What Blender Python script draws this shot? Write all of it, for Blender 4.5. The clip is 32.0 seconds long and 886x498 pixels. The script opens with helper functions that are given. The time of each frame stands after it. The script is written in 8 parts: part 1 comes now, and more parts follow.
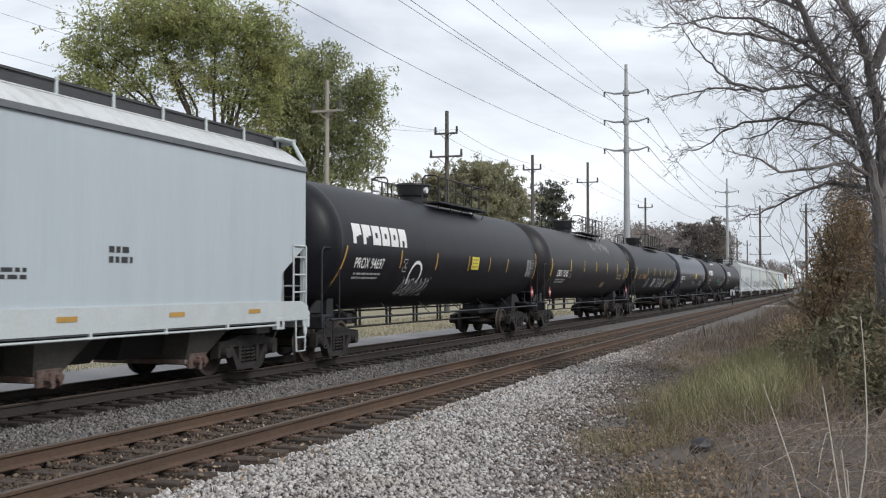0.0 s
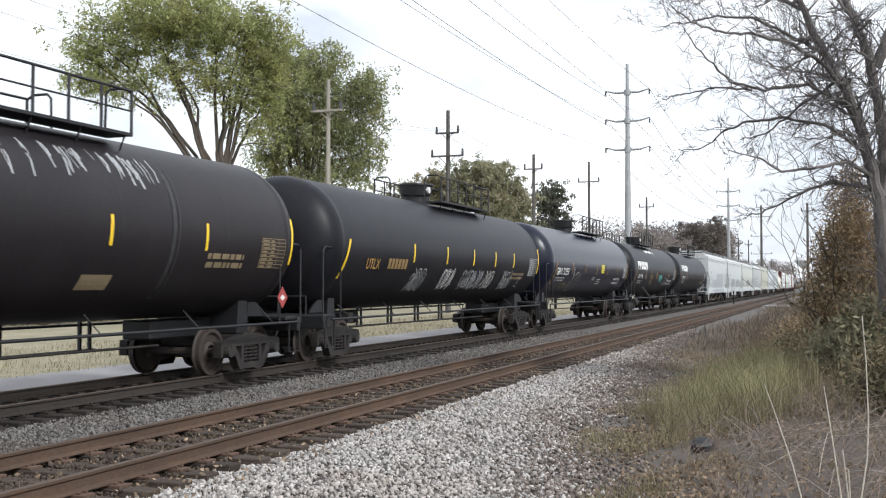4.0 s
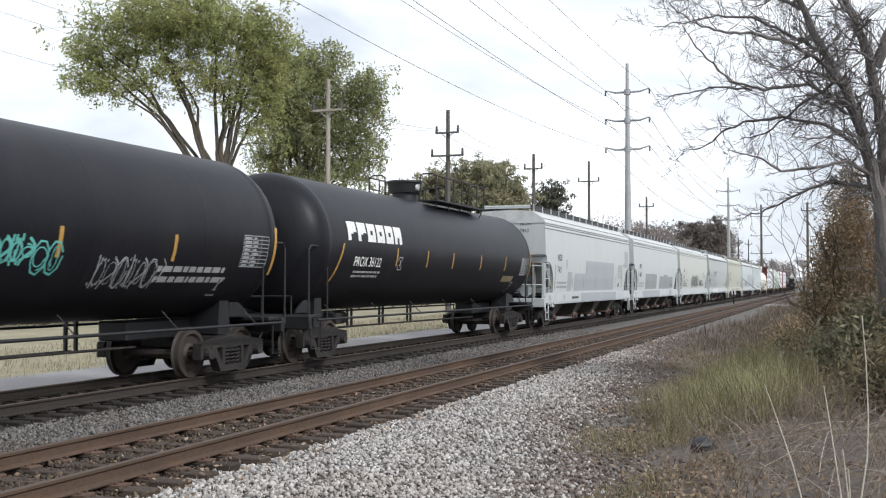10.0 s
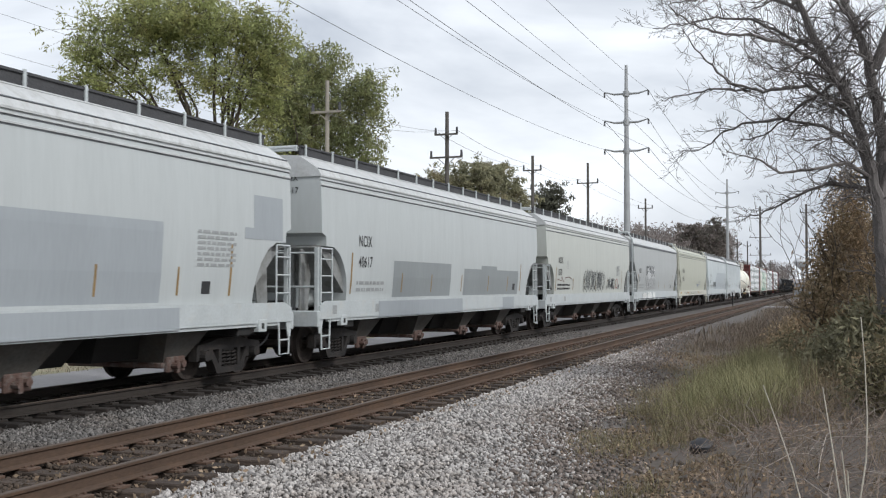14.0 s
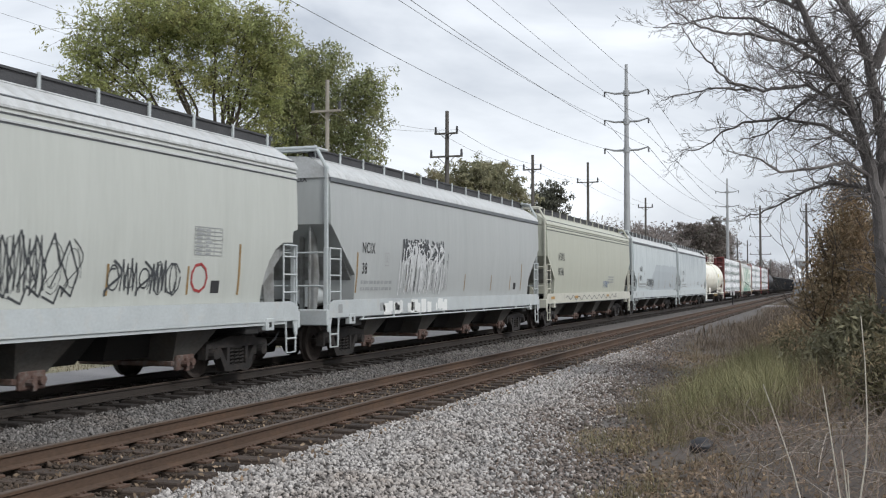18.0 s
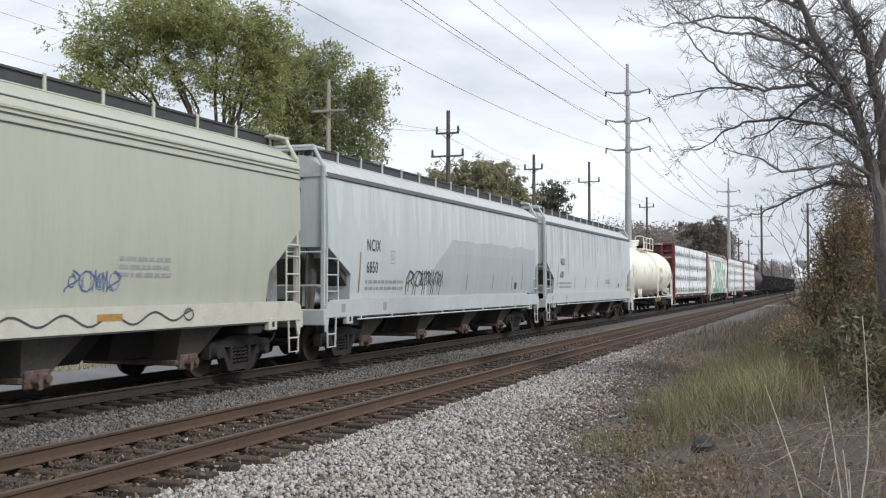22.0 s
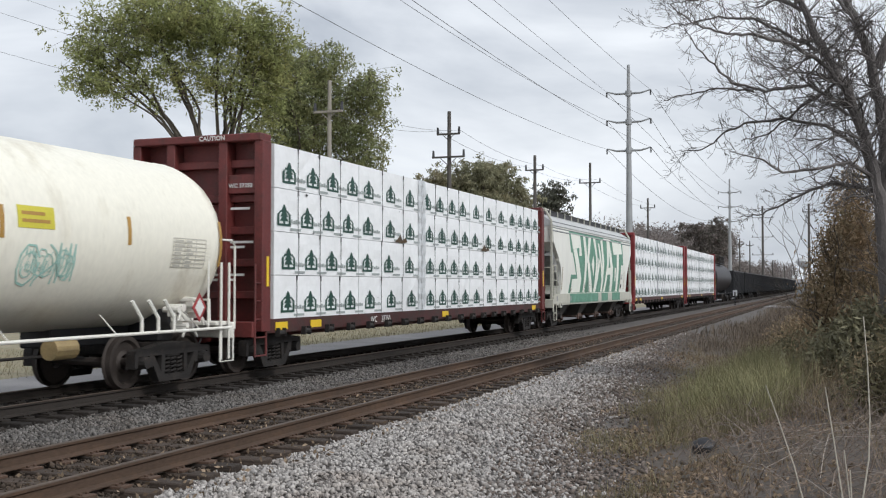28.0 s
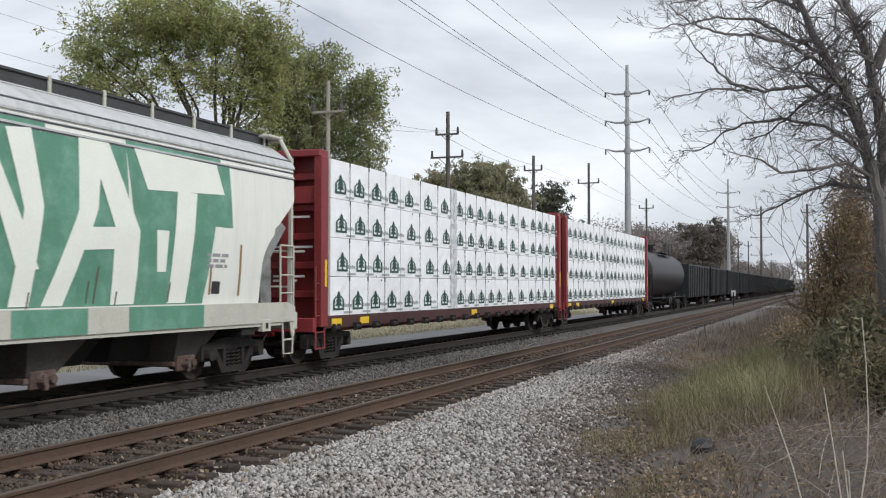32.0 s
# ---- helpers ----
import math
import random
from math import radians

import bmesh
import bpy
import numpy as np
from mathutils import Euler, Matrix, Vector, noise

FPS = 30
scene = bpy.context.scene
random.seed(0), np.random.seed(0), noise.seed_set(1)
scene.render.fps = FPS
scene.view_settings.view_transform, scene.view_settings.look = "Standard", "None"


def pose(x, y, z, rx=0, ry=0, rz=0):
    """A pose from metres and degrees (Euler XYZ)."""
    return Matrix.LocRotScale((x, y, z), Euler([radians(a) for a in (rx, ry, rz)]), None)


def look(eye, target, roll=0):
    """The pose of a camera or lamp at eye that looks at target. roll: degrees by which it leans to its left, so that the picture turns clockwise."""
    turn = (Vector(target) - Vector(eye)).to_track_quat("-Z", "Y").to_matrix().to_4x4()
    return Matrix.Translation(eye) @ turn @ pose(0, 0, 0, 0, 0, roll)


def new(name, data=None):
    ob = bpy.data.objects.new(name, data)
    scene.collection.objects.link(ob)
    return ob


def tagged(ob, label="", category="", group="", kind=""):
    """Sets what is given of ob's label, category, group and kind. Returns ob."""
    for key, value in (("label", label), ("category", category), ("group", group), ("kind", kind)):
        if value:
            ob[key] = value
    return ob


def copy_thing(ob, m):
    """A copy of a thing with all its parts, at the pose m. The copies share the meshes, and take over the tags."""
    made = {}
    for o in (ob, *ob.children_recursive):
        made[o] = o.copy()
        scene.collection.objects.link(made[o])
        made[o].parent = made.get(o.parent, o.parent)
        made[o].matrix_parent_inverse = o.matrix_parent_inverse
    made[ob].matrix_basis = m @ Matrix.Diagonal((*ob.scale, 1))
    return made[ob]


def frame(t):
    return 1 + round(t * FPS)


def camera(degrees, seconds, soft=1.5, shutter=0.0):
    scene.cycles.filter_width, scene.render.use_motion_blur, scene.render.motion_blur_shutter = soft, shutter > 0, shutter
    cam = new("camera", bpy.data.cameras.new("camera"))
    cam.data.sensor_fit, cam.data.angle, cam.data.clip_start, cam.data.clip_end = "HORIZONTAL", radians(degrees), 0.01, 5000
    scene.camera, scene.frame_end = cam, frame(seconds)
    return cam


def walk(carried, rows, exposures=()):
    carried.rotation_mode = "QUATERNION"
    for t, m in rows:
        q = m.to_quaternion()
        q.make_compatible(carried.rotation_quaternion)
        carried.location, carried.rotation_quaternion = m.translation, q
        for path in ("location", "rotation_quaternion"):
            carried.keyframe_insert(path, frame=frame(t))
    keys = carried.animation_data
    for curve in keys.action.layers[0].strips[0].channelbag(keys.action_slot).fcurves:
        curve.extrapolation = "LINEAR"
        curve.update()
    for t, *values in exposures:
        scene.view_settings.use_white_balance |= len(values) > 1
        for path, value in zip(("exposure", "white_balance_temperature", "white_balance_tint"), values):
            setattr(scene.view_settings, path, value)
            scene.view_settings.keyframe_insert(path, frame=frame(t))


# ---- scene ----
# ===== camera: it stands still beside the line, held by hand, and sways by a fraction of a degree =====
cam = camera(45.5, 32.0, soft=1.15, shutter=0.12)
EYE = (0.0, 0.0, 1.953)
YAW, TILT = 20.14, 1.975
SWAY = [(0, -0.053, -0.006), (1, -0.042, 0.058), (2, -0.042, 0.037), (3, 0.004, 0.013), (3.5, 0.004, -0.025), (5.5, 0.039, -0.037), (6, 0.039, -0.028), (7, 0.002, -0.025), (8, -0.042, -0.014), (9, -0.007, -0.037), (10, 0.009, -0.052), (11, -0.041, -0.037), (12, -0.088, -0.009), (13, -0.088, 0.04), (14, -0.044, 0.037), (14.5, -0.016, 0.019), (16.5, 0.004, -0.005), (17, 0.002, -0.006), (18, -0.042, -0.005), (19, -0.044, 0.018), (20, -0.041, 0.009), (21, 0.002, -0.037), (22, 0.022, -0.025), (23, 0.002, -0.028), (24, 0.048, 0.009), (25, 0.145, -0.005), (25.5, 0.145, -0.02), (27.5, 0.096, 0.019), (28, 0.076, 0.021), (29, 0.088, 0.019), (30, 0.022, 0.021), (31, 0.002, 0.04), (32, 0.002, 0.035)]
EXPO = [(0, 0.05), (1.2, 0.3), (5, 0.5), (9.5, 0.42), (12.5, 0.18), (14, 0.06), (17, 0.02), (20, 0.0), (23, 0.13), (24.3, 0.10), (25.5, 0.03), (28, -0.12), (30, -0.13), (32, -0.06)]
walk(cam, [(t, pose(*EYE, 90 + TILT + p, 0, YAW + y)) for t, y, p in SWAY], EXPO)

# ===== light: bright overcast sky with thin spots, a weak broad sun from behind the camera =====
SUN_EL, SUN_AZ = 38.0, 112.0
world = bpy.data.worlds.new("overcast_sky")
scene.world = world
world.use_nodes = True
wn, wl = world.node_tree.nodes, world.node_tree.links
wn.clear()


def node(tree, kind, **kw):
    n = tree.nodes.new(kind)
    for k, v in kw.items():
        if k in n.inputs:
            n.inputs[k].default_value = v
    return n


w_out = wn.new("ShaderNodeOutputWorld")
w_bg = wn.new("ShaderNodeBackground")
w_sky = wn.new("ShaderNodeTexSky")
w_sky.sky_type = "NISHITA"
w_sky.sun_disc = False
w_sky.sun_elevation, w_sky.sun_rotation = radians(SUN_EL), radians(SUN_AZ)
w_sky.air_density, w_sky.dust_density = 1.0, 3.0
w_dim = wn.new("ShaderNodeVectorMath")
w_dim.operation = "SCALE"
w_dim.inputs["Scale"].default_value = 0.12
w_co = wn.new("ShaderNodeTexCoord")
w_map = wn.new("ShaderNodeMapping")
w_map.inputs["Scale"].default_value = (1.0, 1.0, 2.6)
w_n1 = wn.new("ShaderNodeTexNoise")
w_n1.inputs["Scale"].default_value, w_n1.inputs["Detail"].default_value, w_n1.inputs["Roughness"].default_value = 2.6, 6.0, 0.52
w_n1.inputs["Distortion"].default_value = 0.5
w_rmp = wn.new("ShaderNodeValToRGB")
w_rmp.color_ramp.elements[0].position, w_rmp.color_ramp.elements[0].color = 0.34, (0.58, 0.635, 0.725, 1)
w_rmp.color_ramp.elements[1].position, w_rmp.color_ramp.elements[1].color = 0.66, (1.27, 1.32, 1.385, 1)
w_mix = wn.new("ShaderNodeMix")
w_mix.data_type = "RGBA"
w_mix.inputs[0].default_value = 0.88
wl.new(w_co.outputs["Generated"], w_map.inputs["Vector"])
wl.new(w_map.outputs["Vector"], w_n1.inputs["Vector"])
wl.new(w_n1.outputs["Fac"], w_rmp.inputs["Fac"])
wl.new(w_sky.outputs["Color"], w_dim.inputs[0])
wl.new(w_dim.outputs["Vector"], w_mix.inputs[6])
wl.new(w_rmp.outputs["Color"], w_mix.inputs[7])
wl.new(w_mix.outputs[2], w_bg.inputs["Color"])
w_bg.inputs["Strength"].default_value = 0.92
wl.new(w_bg.outputs["Background"], w_out.inputs["Surface"])

sun = new("sun", bpy.data.lights.new("sun", "SUN"))
sun.data.energy, sun.data.angle, sun.data.color = 2.0, radians(10), (0.975, 0.99, 0.985)
sun.matrix_basis = look((0, 0, 0), (-math.sin(radians(SUN_AZ)) * math.cos(radians(SUN_EL)),
                                    -math.cos(radians(SUN_AZ)) * math.cos(radians(SUN_EL)), -math.sin(radians(SUN_EL))))

# ===== materials =====


def mat(name, col, rough=0.6, metal=0.0, var=0.25, scale=1.5, fine=30.0, bump=0.15, second=None, amount=0.5,
        stretch=(1, 1, 1), spread=0.0, island=0.0, spec=0.5, band=0.12, two_sided=0.0):
    """A painted or natural surface: base colour with broad and fine variation, blotches of a second colour, fine relief."""
    m = bpy.data.materials.new(name)
    m.use_nodes = True
    nt = m.node_tree
    n, l = nt.nodes, nt.links
    bsdf = n["Principled BSDF"]
    bsdf.inputs["Roughness"].default_value, bsdf.inputs["Metallic"].default_value = rough, metal
    bsdf.inputs["Specular IOR Level"].default_value = spec
    co = n.new("ShaderNodeTexCoord")
    mp = n.new("ShaderNodeMapping")
    mp.inputs["Scale"].default_value = stretch
    l.new(co.outputs["Object"], mp.inputs["Vector"])
    broad, small = n.new("ShaderNodeTexNoise"), n.new("ShaderNodeTexNoise")
    for tex, s, d in ((broad, scale, 5), (small, fine, 3)):
        tex.inputs["Scale"].default_value, tex.inputs["Detail"].default_value = s, d
        l.new(mp.outputs["Vector"], tex.inputs["Vector"])
    add = n.new("ShaderNodeMath")
    add.operation = "ADD"
    l.new(broad.outputs["Fac"], add.inputs[0])
    l.new(small.outputs["Fac"], add.inputs[1])
    val = n.new("ShaderNodeMapRange")
    val.inputs["From Min"].default_value, val.inputs["From Max"].default_value = 0.6, 1.4
    val.inputs["To Min"].default_value, val.inputs["To Max"].default_value = 1 - var, 1 + var
    l.new(add.outputs[0], val.inputs["Value"])
    colour = n.new("ShaderNodeMix")
    colour.data_type = "RGBA"
    colour.inputs[6].default_value = (*col, 1)
    colour.inputs[7].default_value = (*(second or col), 1)
    if second:
        r = n.new("ShaderNodeMapRange")
        r.inputs["From Min"].default_value, r.inputs["From Max"].default_value = 1 - amount - band, 1 - amount + band
        b2 = n.new("ShaderNodeTexNoise")
        b2.inputs["Scale"].default_value, b2.inputs["Detail"].default_value, b2.inputs["Roughness"].default_value = scale * 1.7, 8, 0.65
        off = n.new("ShaderNodeVectorMath")
        off.inputs[1].default_value = (7.3, 2.1, 5.7)
        l.new(mp.outputs["Vector"], off.inputs[0])
        l.new(off.outputs[0], b2.inputs["Vector"])
        l.new(b2.outputs["Fac"], r.inputs["Value"])
        l.new(r.outputs["Result"], colour.inputs[0])
    else:
        colour.inputs[0].default_value = 0
    last = val.outputs["Result"]
    for amount_r, kind, socket in ((spread, "ShaderNodeObjectInfo", "Random"), (island, "ShaderNodeNewGeometry", "Random Per Island")):
        if amount_r:
            info = n.new(kind)
            rr = n.new("ShaderNodeMapRange")
            rr.inputs["To Min"].default_value, rr.inputs["To Max"].default_value = 1 - amount_r, 1 + amount_r
            l.new(info.outputs[socket], rr.inputs["Value"])
            mul = n.new("ShaderNodeMath")
            mul.operation = "MULTIPLY"
            l.new(last, mul.inputs[0])
            l.new(rr.outputs["Result"], mul.inputs[1])
            last = mul.outputs[0]
    sc = n.new("ShaderNodeVectorMath")
    sc.operation = "SCALE"
    l.new(colour.outputs[2], sc.inputs[0])
    l.new(last, sc.inputs["Scale"])
    l.new(sc.outputs["Vector"], bsdf.inputs["Base Color"])
    if bump:
        bp = n.new("ShaderNodeBump")
        bp.inputs["Strength"].default_value, bp.inputs["Distance"].default_value = bump, 0.02
        l.new(small.outputs["Fac"], bp.inputs["Height"])
        l.new(bp.outputs["Normal"], bsdf.inputs["Normal"])
    if two_sided:
        tr = n.new("ShaderNodeBsdfTranslucent")
        ms = n.new("ShaderNodeMixShader")
        ms.inputs[0].default_value = two_sided
        l.new(sc.outputs["Vector"], tr.inputs["Color"])
        l.new(bsdf.outputs[0], ms.inputs[1])
        l.new(tr.outputs[0], ms.inputs[2])
        l.new(ms.outputs[0], n["Material Output"].inputs["Surface"])
    return m


M = {}
M["ground"] = mat("dry_soil_and_litter", (0.105, 0.086, 0.075), 0.95, var=0.35, scale=0.9, fine=14, bump=0.8, second=(0.085, 0.070, 0.058), amount=0.5)
M["far_grass"] = mat("dry_grass_field", (0.27, 0.235, 0.16), 0.95, var=0.3, scale=0.5, fine=9, bump=0.6, second=(0.19, 0.18, 0.105), amount=0.45)
M["road"] = mat("packed_gravel_road", (0.25, 0.24, 0.24), 0.95, var=0.22, scale=0.8, fine=25, bump=0.5)
M["stone_brown"] = mat("rust_stained_stone", (0.066, 0.047, 0.034), 0.9, var=0.25, scale=2, fine=40, bump=0.2, island=0.45)
M["bed_brown"] = mat("rust_stained_bed", (0.036, 0.026, 0.0195), 0.95, var=0.4, scale=2, fine=17, bump=1.0)
# pale leaf colour carries the distance haze of the far woods
M["leaf_haze"] = mat("haze_tinted_brown_woods", (0.27, 0.238, 0.225), 0.9, var=0.25, scale=0.1, fine=2, bump=0, second=(0.19, 0.165, 0.15), amount=0.45, island=0.35, two_sided=0.45)
M["chute_grey"] = mat("grimy_grey_chute", (0.088, 0.085, 0.079), 0.8, var=0.35, scale=1.5, fine=20, bump=0.15, second=(0.08, 0.07, 0.06), amount=0.45)
M["gate_brown"] = mat("rusty_brown_gate", (0.105, 0.062, 0.050), 0.8, var=0.35, scale=4, fine=30, bump=0.3, second=(0.16, 0.145, 0.135), amount=0.4)
M["slope_grey"] = mat("dusty_grey_slope_sheet", (0.27, 0.275, 0.27), 0.7, var=0.18, scale=1.2, fine=14, bump=0.08, second=(0.17, 0.165, 0.155), amount=0.45)
M["board_grey"] = mat("dark_grey_grating", (0.052, 0.052, 0.055), 0.7, var=0.3, scale=2, fine=30, bump=0.3)
M["ballast_bed"] = mat("ballast_bed", (0.10, 0.09, 0.084), 0.95, var=0.45, scale=1.1, fine=19, bump=1.0, second=(0.12, 0.10, 0.09), amount=0.4)
# far-track ballast, stone, tie and rail colours hold the shade under the train
M["ballast_dark"] = mat("shade_dark_ballast", (0.020, 0.0165, 0.0145), 0.95, var=0.4, scale=1.0, fine=17, bump=1.0, second=(0.026, 0.021, 0.019), amount=0.5)
M["stone"] = mat("ballast_stone", (0.37, 0.347, 0.33), 0.9, var=0.2, scale=0.35, fine=40, bump=0.2, second=(0.27, 0.23, 0.20), amount=0.40, island=0.44)
M["stone_mid"] = mat("dusty_ballast_stone", (0.138, 0.128, 0.121), 0.9, var=0.2, scale=0.5, fine=40, bump=0.2, second=(0.115, 0.098, 0.086), amount=0.42, island=0.55)
M["stone_soil"] = mat("soil_stained_stone", (0.165, 0.135, 0.118), 0.9, var=0.25, scale=0.8, fine=40, bump=0.2, second=(0.10, 0.078, 0.064), amount=0.45, island=0.5)
M["stone_dark"] = mat("shade_dark_stone", (0.032, 0.0265, 0.0235), 0.9, var=0.25, scale=2, fine=40, bump=0.2, island=0.4)
M["tie"] = mat("weathered_creosoted_wood", (0.042, 0.029, 0.0215), 0.9, var=0.4, scale=3, fine=26, bump=0.5, second=(0.075, 0.056, 0.044), amount=0.40, stretch=(0.6, 4, 4), spread=0.35)
M["tie_dark"] = mat("shade_dark_tie", (0.026, 0.0205, 0.0175), 0.85, var=0.4, scale=3, fine=26, bump=0.5, stretch=(0.6, 4, 4), spread=0.3)
M["rail_web"] = mat("rusted_rail_steel", (0.072, 0.044, 0.029), 0.85, var=0.3, scale=2.5, fine=40, bump=0.25, second=(0.10, 0.057, 0.033), amount=0.40, stretch=(1, 0.3, 1))
M["rail_head"] = mat("worn_rail_head", (0.088, 0.063, 0.048), 0.6, 0.2, var=0.2, scale=2, fine=30, bump=0.05, stretch=(1, 0.2, 1))
M["plate"] = mat("rusted_tie_plate", (0.095, 0.057, 0.039), 0.85, var=0.3, scale=5, fine=40, bump=0.2)
M["truck"] = mat("grimy_cast_steel", (0.018, 0.0155, 0.0146), 0.75, 0.0, var=0.4, scale=4, fine=35, bump=0.3, second=(0.05, 0.038, 0.031), amount=0.38)
M["wheel"] = mat("brown_wheel_steel", (0.046, 0.036, 0.031), 0.7, 0.1, var=0.3, scale=4, fine=35, bump=0.2)
M["rail_dark"] = mat("shade_dark_rail_steel", (0.027, 0.021, 0.0172), 0.8, var=0.3, scale=2.5, fine=40, bump=0.25, second=(0.034, 0.025, 0.020), amount=0.4, stretch=(1, 0.3, 1))
M["tread"] = mat("bright_wheel_tread", (0.35, 0.33, 0.31), 0.35, 0.9, var=0.15, bump=0.05)
M["black"] = mat("black_tank_paint", (0.0100, 0.0104, 0.0140), 0.44, var=0.3, scale=0.8, fine=18, bump=0.04, second=(0.0150, 0.0142, 0.0165), amount=0.45, stretch=(1, 1, 0.5), spec=0.20)
M["black_iron"] = mat("black_iron", (0.012, 0.012, 0.014), 0.55, var=0.3, scale=3, fine=30, bump=0.1)
M["brown_black"] = mat("faded_black_tank_paint", (0.0175, 0.0145, 0.0165), 0.45, var=0.3, scale=0.8, fine=18, bump=0.05, second=(0.019, 0.017, 0.018), amount=0.45, spec=0.25)
M["cream_tank"] = mat("cream_tank_paint", (0.86, 0.83, 0.72), 0.4, var=0.08, scale=0.7, fine=14, bump=0.04, second=(0.62, 0.57, 0.45), amount=0.36, stretch=(1, 1, 0.4))
M["cream_iron"] = mat("cream_painted_iron", (0.78, 0.76, 0.70), 0.5, var=0.15, scale=3, fine=30, bump=0.1)
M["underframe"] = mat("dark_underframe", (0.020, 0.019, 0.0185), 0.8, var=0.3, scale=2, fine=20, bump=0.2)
M["rust_red"] = mat("rusty_red_gate", (0.14, 0.055, 0.045), 0.8, var=0.35, scale=4, fine=30, bump=0.3)
M["maroon"] = mat("maroon_car_paint", (0.135, 0.026, 0.024), 0.55, var=0.3, scale=1.2, fine=20, bump=0.12, second=(0.08, 0.025, 0.022), amount=0.4)
M["red_paint"] = mat("red_car_paint", (0.22, 0.028, 0.030), 0.5, var=0.25, scale=1.2, fine=20, bump=0.1)
M["wrap"] = mat("white_plastic_wrap", (0.90, 0.91, 0.92), 0.36, var=0.07, scale=2.2, fine=7, bump=0.25)
M["print_green"] = mat("dark_green_print", (0.014, 0.062, 0.046), 0.5, var=0.2, bump=0.0)
M["print_grey"] = mat("grey_print", (0.36, 0.40, 0.39), 0.5, var=0.15, bump=0.0)
M["strap"] = mat("black_strap", (0.05, 0.05, 0.052), 0.6, var=0.2, bump=0.05)
M["white_letter"] = mat("white_lettering", (0.72, 0.72, 0.70), 0.6, var=0.12, bump=0.0)
M["grey_letter"] = mat("faded_small_lettering", (0.34, 0.34, 0.34), 0.6, var=0.2, bump=0.0)
M["black_letter"] = mat("black_lettering", (0.03, 0.03, 0.032), 0.6, var=0.15, bump=0.0)
M["dim_letter"] = mat("dim_grey_lettering", (0.30, 0.31, 0.31), 0.6, var=0.2, bump=0.0)
M["yellow"] = mat("yellow_reflector", (0.80, 0.54, 0.03), 0.4, var=0.1, bump=0.0)
M["ochre"] = mat("dull_ochre_reflector", (0.42, 0.24, 0.06), 0.5, var=0.2, bump=0.0)
M["yellow_plate"] = mat("yellow_placard", (0.62, 0.55, 0.06), 0.5, var=0.12, bump=0.0)
M["teal"] = mat("teal_spray_paint", (0.12, 0.42, 0.38), 0.6, var=0.2, bump=0.0)
M["spray_grey"] = mat("pale_grey_spray_paint", (0.33, 0.34, 0.35), 0.6, var=0.3, bump=0.0)
M["spray_tan"] = mat("tan_spray_paint", (0.22, 0.17, 0.10), 0.6, var=0.3, bump=0.0)
M["spray_dark"] = mat("dark_spray_paint", (0.06, 0.065, 0.07), 0.6, var=0.3, bump=0.0)
M["spray_white"] = mat("white_spray_paint", (0.78, 0.79, 0.77), 0.6, var=0.1, bump=0.0)
M["spray_pale"] = mat("thin_pale_spray_paint", (0.60, 0.61, 0.61), 0.6, var=0.15, scale=2.5, bump=0.0, second=(0.48, 0.49, 0.49), amount=0.45)
M["spray_green"] = mat("sea_green_spray_paint", (0.105, 0.265, 0.185), 0.6, var=0.15, scale=1.2, bump=0.0, second=(0.18, 0.36, 0.275), amount=0.42)
M["spray_cream"] = mat("cream_spray_paint", (0.82, 0.84, 0.76), 0.6, var=0.06, bump=0.0)
M["red_mark"] = mat("red_diamond_placard", (0.34, 0.05, 0.05), 0.5, var=0.15, bump=0.0)
M["pole_wood"] = mat("weathered_pole_wood", (0.30, 0.275, 0.235), 0.9, var=0.3, scale=2, fine=20, bump=0.3, stretch=(5, 5, 0.4))
M["pole_dark"] = mat("dark_pole_wood", (0.10, 0.092, 0.085), 0.9, var=0.3, scale=2, fine=20, bump=0.3, stretch=(5, 5, 0.4))
M["pole_steel"] = mat("galvanised_pole", (0.33, 0.34, 0.35), 0.6, 0.2, var=0.15, scale=1, fine=12, bump=0.05)
M["insulator"] = mat("dark_insulator", (0.05, 0.05, 0.055), 0.35, var=0.2, bump=0.0)
M["wire"] = mat("weathered_cable", (0.13, 0.13, 0.135), 0.6, 0.3, var=0.1, bump=0.0)
M["bark"] = mat("grey_brown_bark", (0.085, 0.070, 0.056), 0.95, var=0.4, scale=3, fine=22, bump=0.7, stretch=(3, 3, 0.6))
M["bark_dark"] = mat("dark_wet_bark", (0.14, 0.127, 0.122), 0.95, var=0.4, scale=3, fine=22, bump=0.7, stretch=(3, 3, 0.6))
M["leaf_olive"] = mat("olive_autumn_leaves", (0.345, 0.375, 0.16), 0.7, var=0.25, scale=0.25, fine=3, bump=0, second=(0.38, 0.345, 0.14), amount=0.40, island=0.35, two_sided=0.6)
M["leaf_green"] = mat("green_leaves", (0.27, 0.30, 0.15), 0.7, var=0.3, scale=0.3, fine=3, bump=0, second=(0.32, 0.31, 0.14), amount=0.45, island=0.35, two_sided=0.6)
M["leaf_dark"] = mat("dark_evergreen_leaves", (0.088, 0.09, 0.066), 0.7, var=0.3, scale=0.3, fine=3, bump=0, island=0.4, two_sided=0.2)
M["leaf_far"] = mat("dull_purple_brown_leaves", (0.155, 0.128, 0.118), 0.8, var=0.3, scale=0.3, fine=3, bump=0, second=(0.11, 0.11, 0.085), amount=0.45, island=0.4, two_sided=0.3)
M["leaf_brown"] = mat("brown_autumn_leaves", (0.145, 0.128, 0.080), 0.8, var=0.3, scale=0.3, fine=3, bump=0, second=(0.07, 0.065, 0.03), amount=0.5, island=0.5, two_sided=0.25)
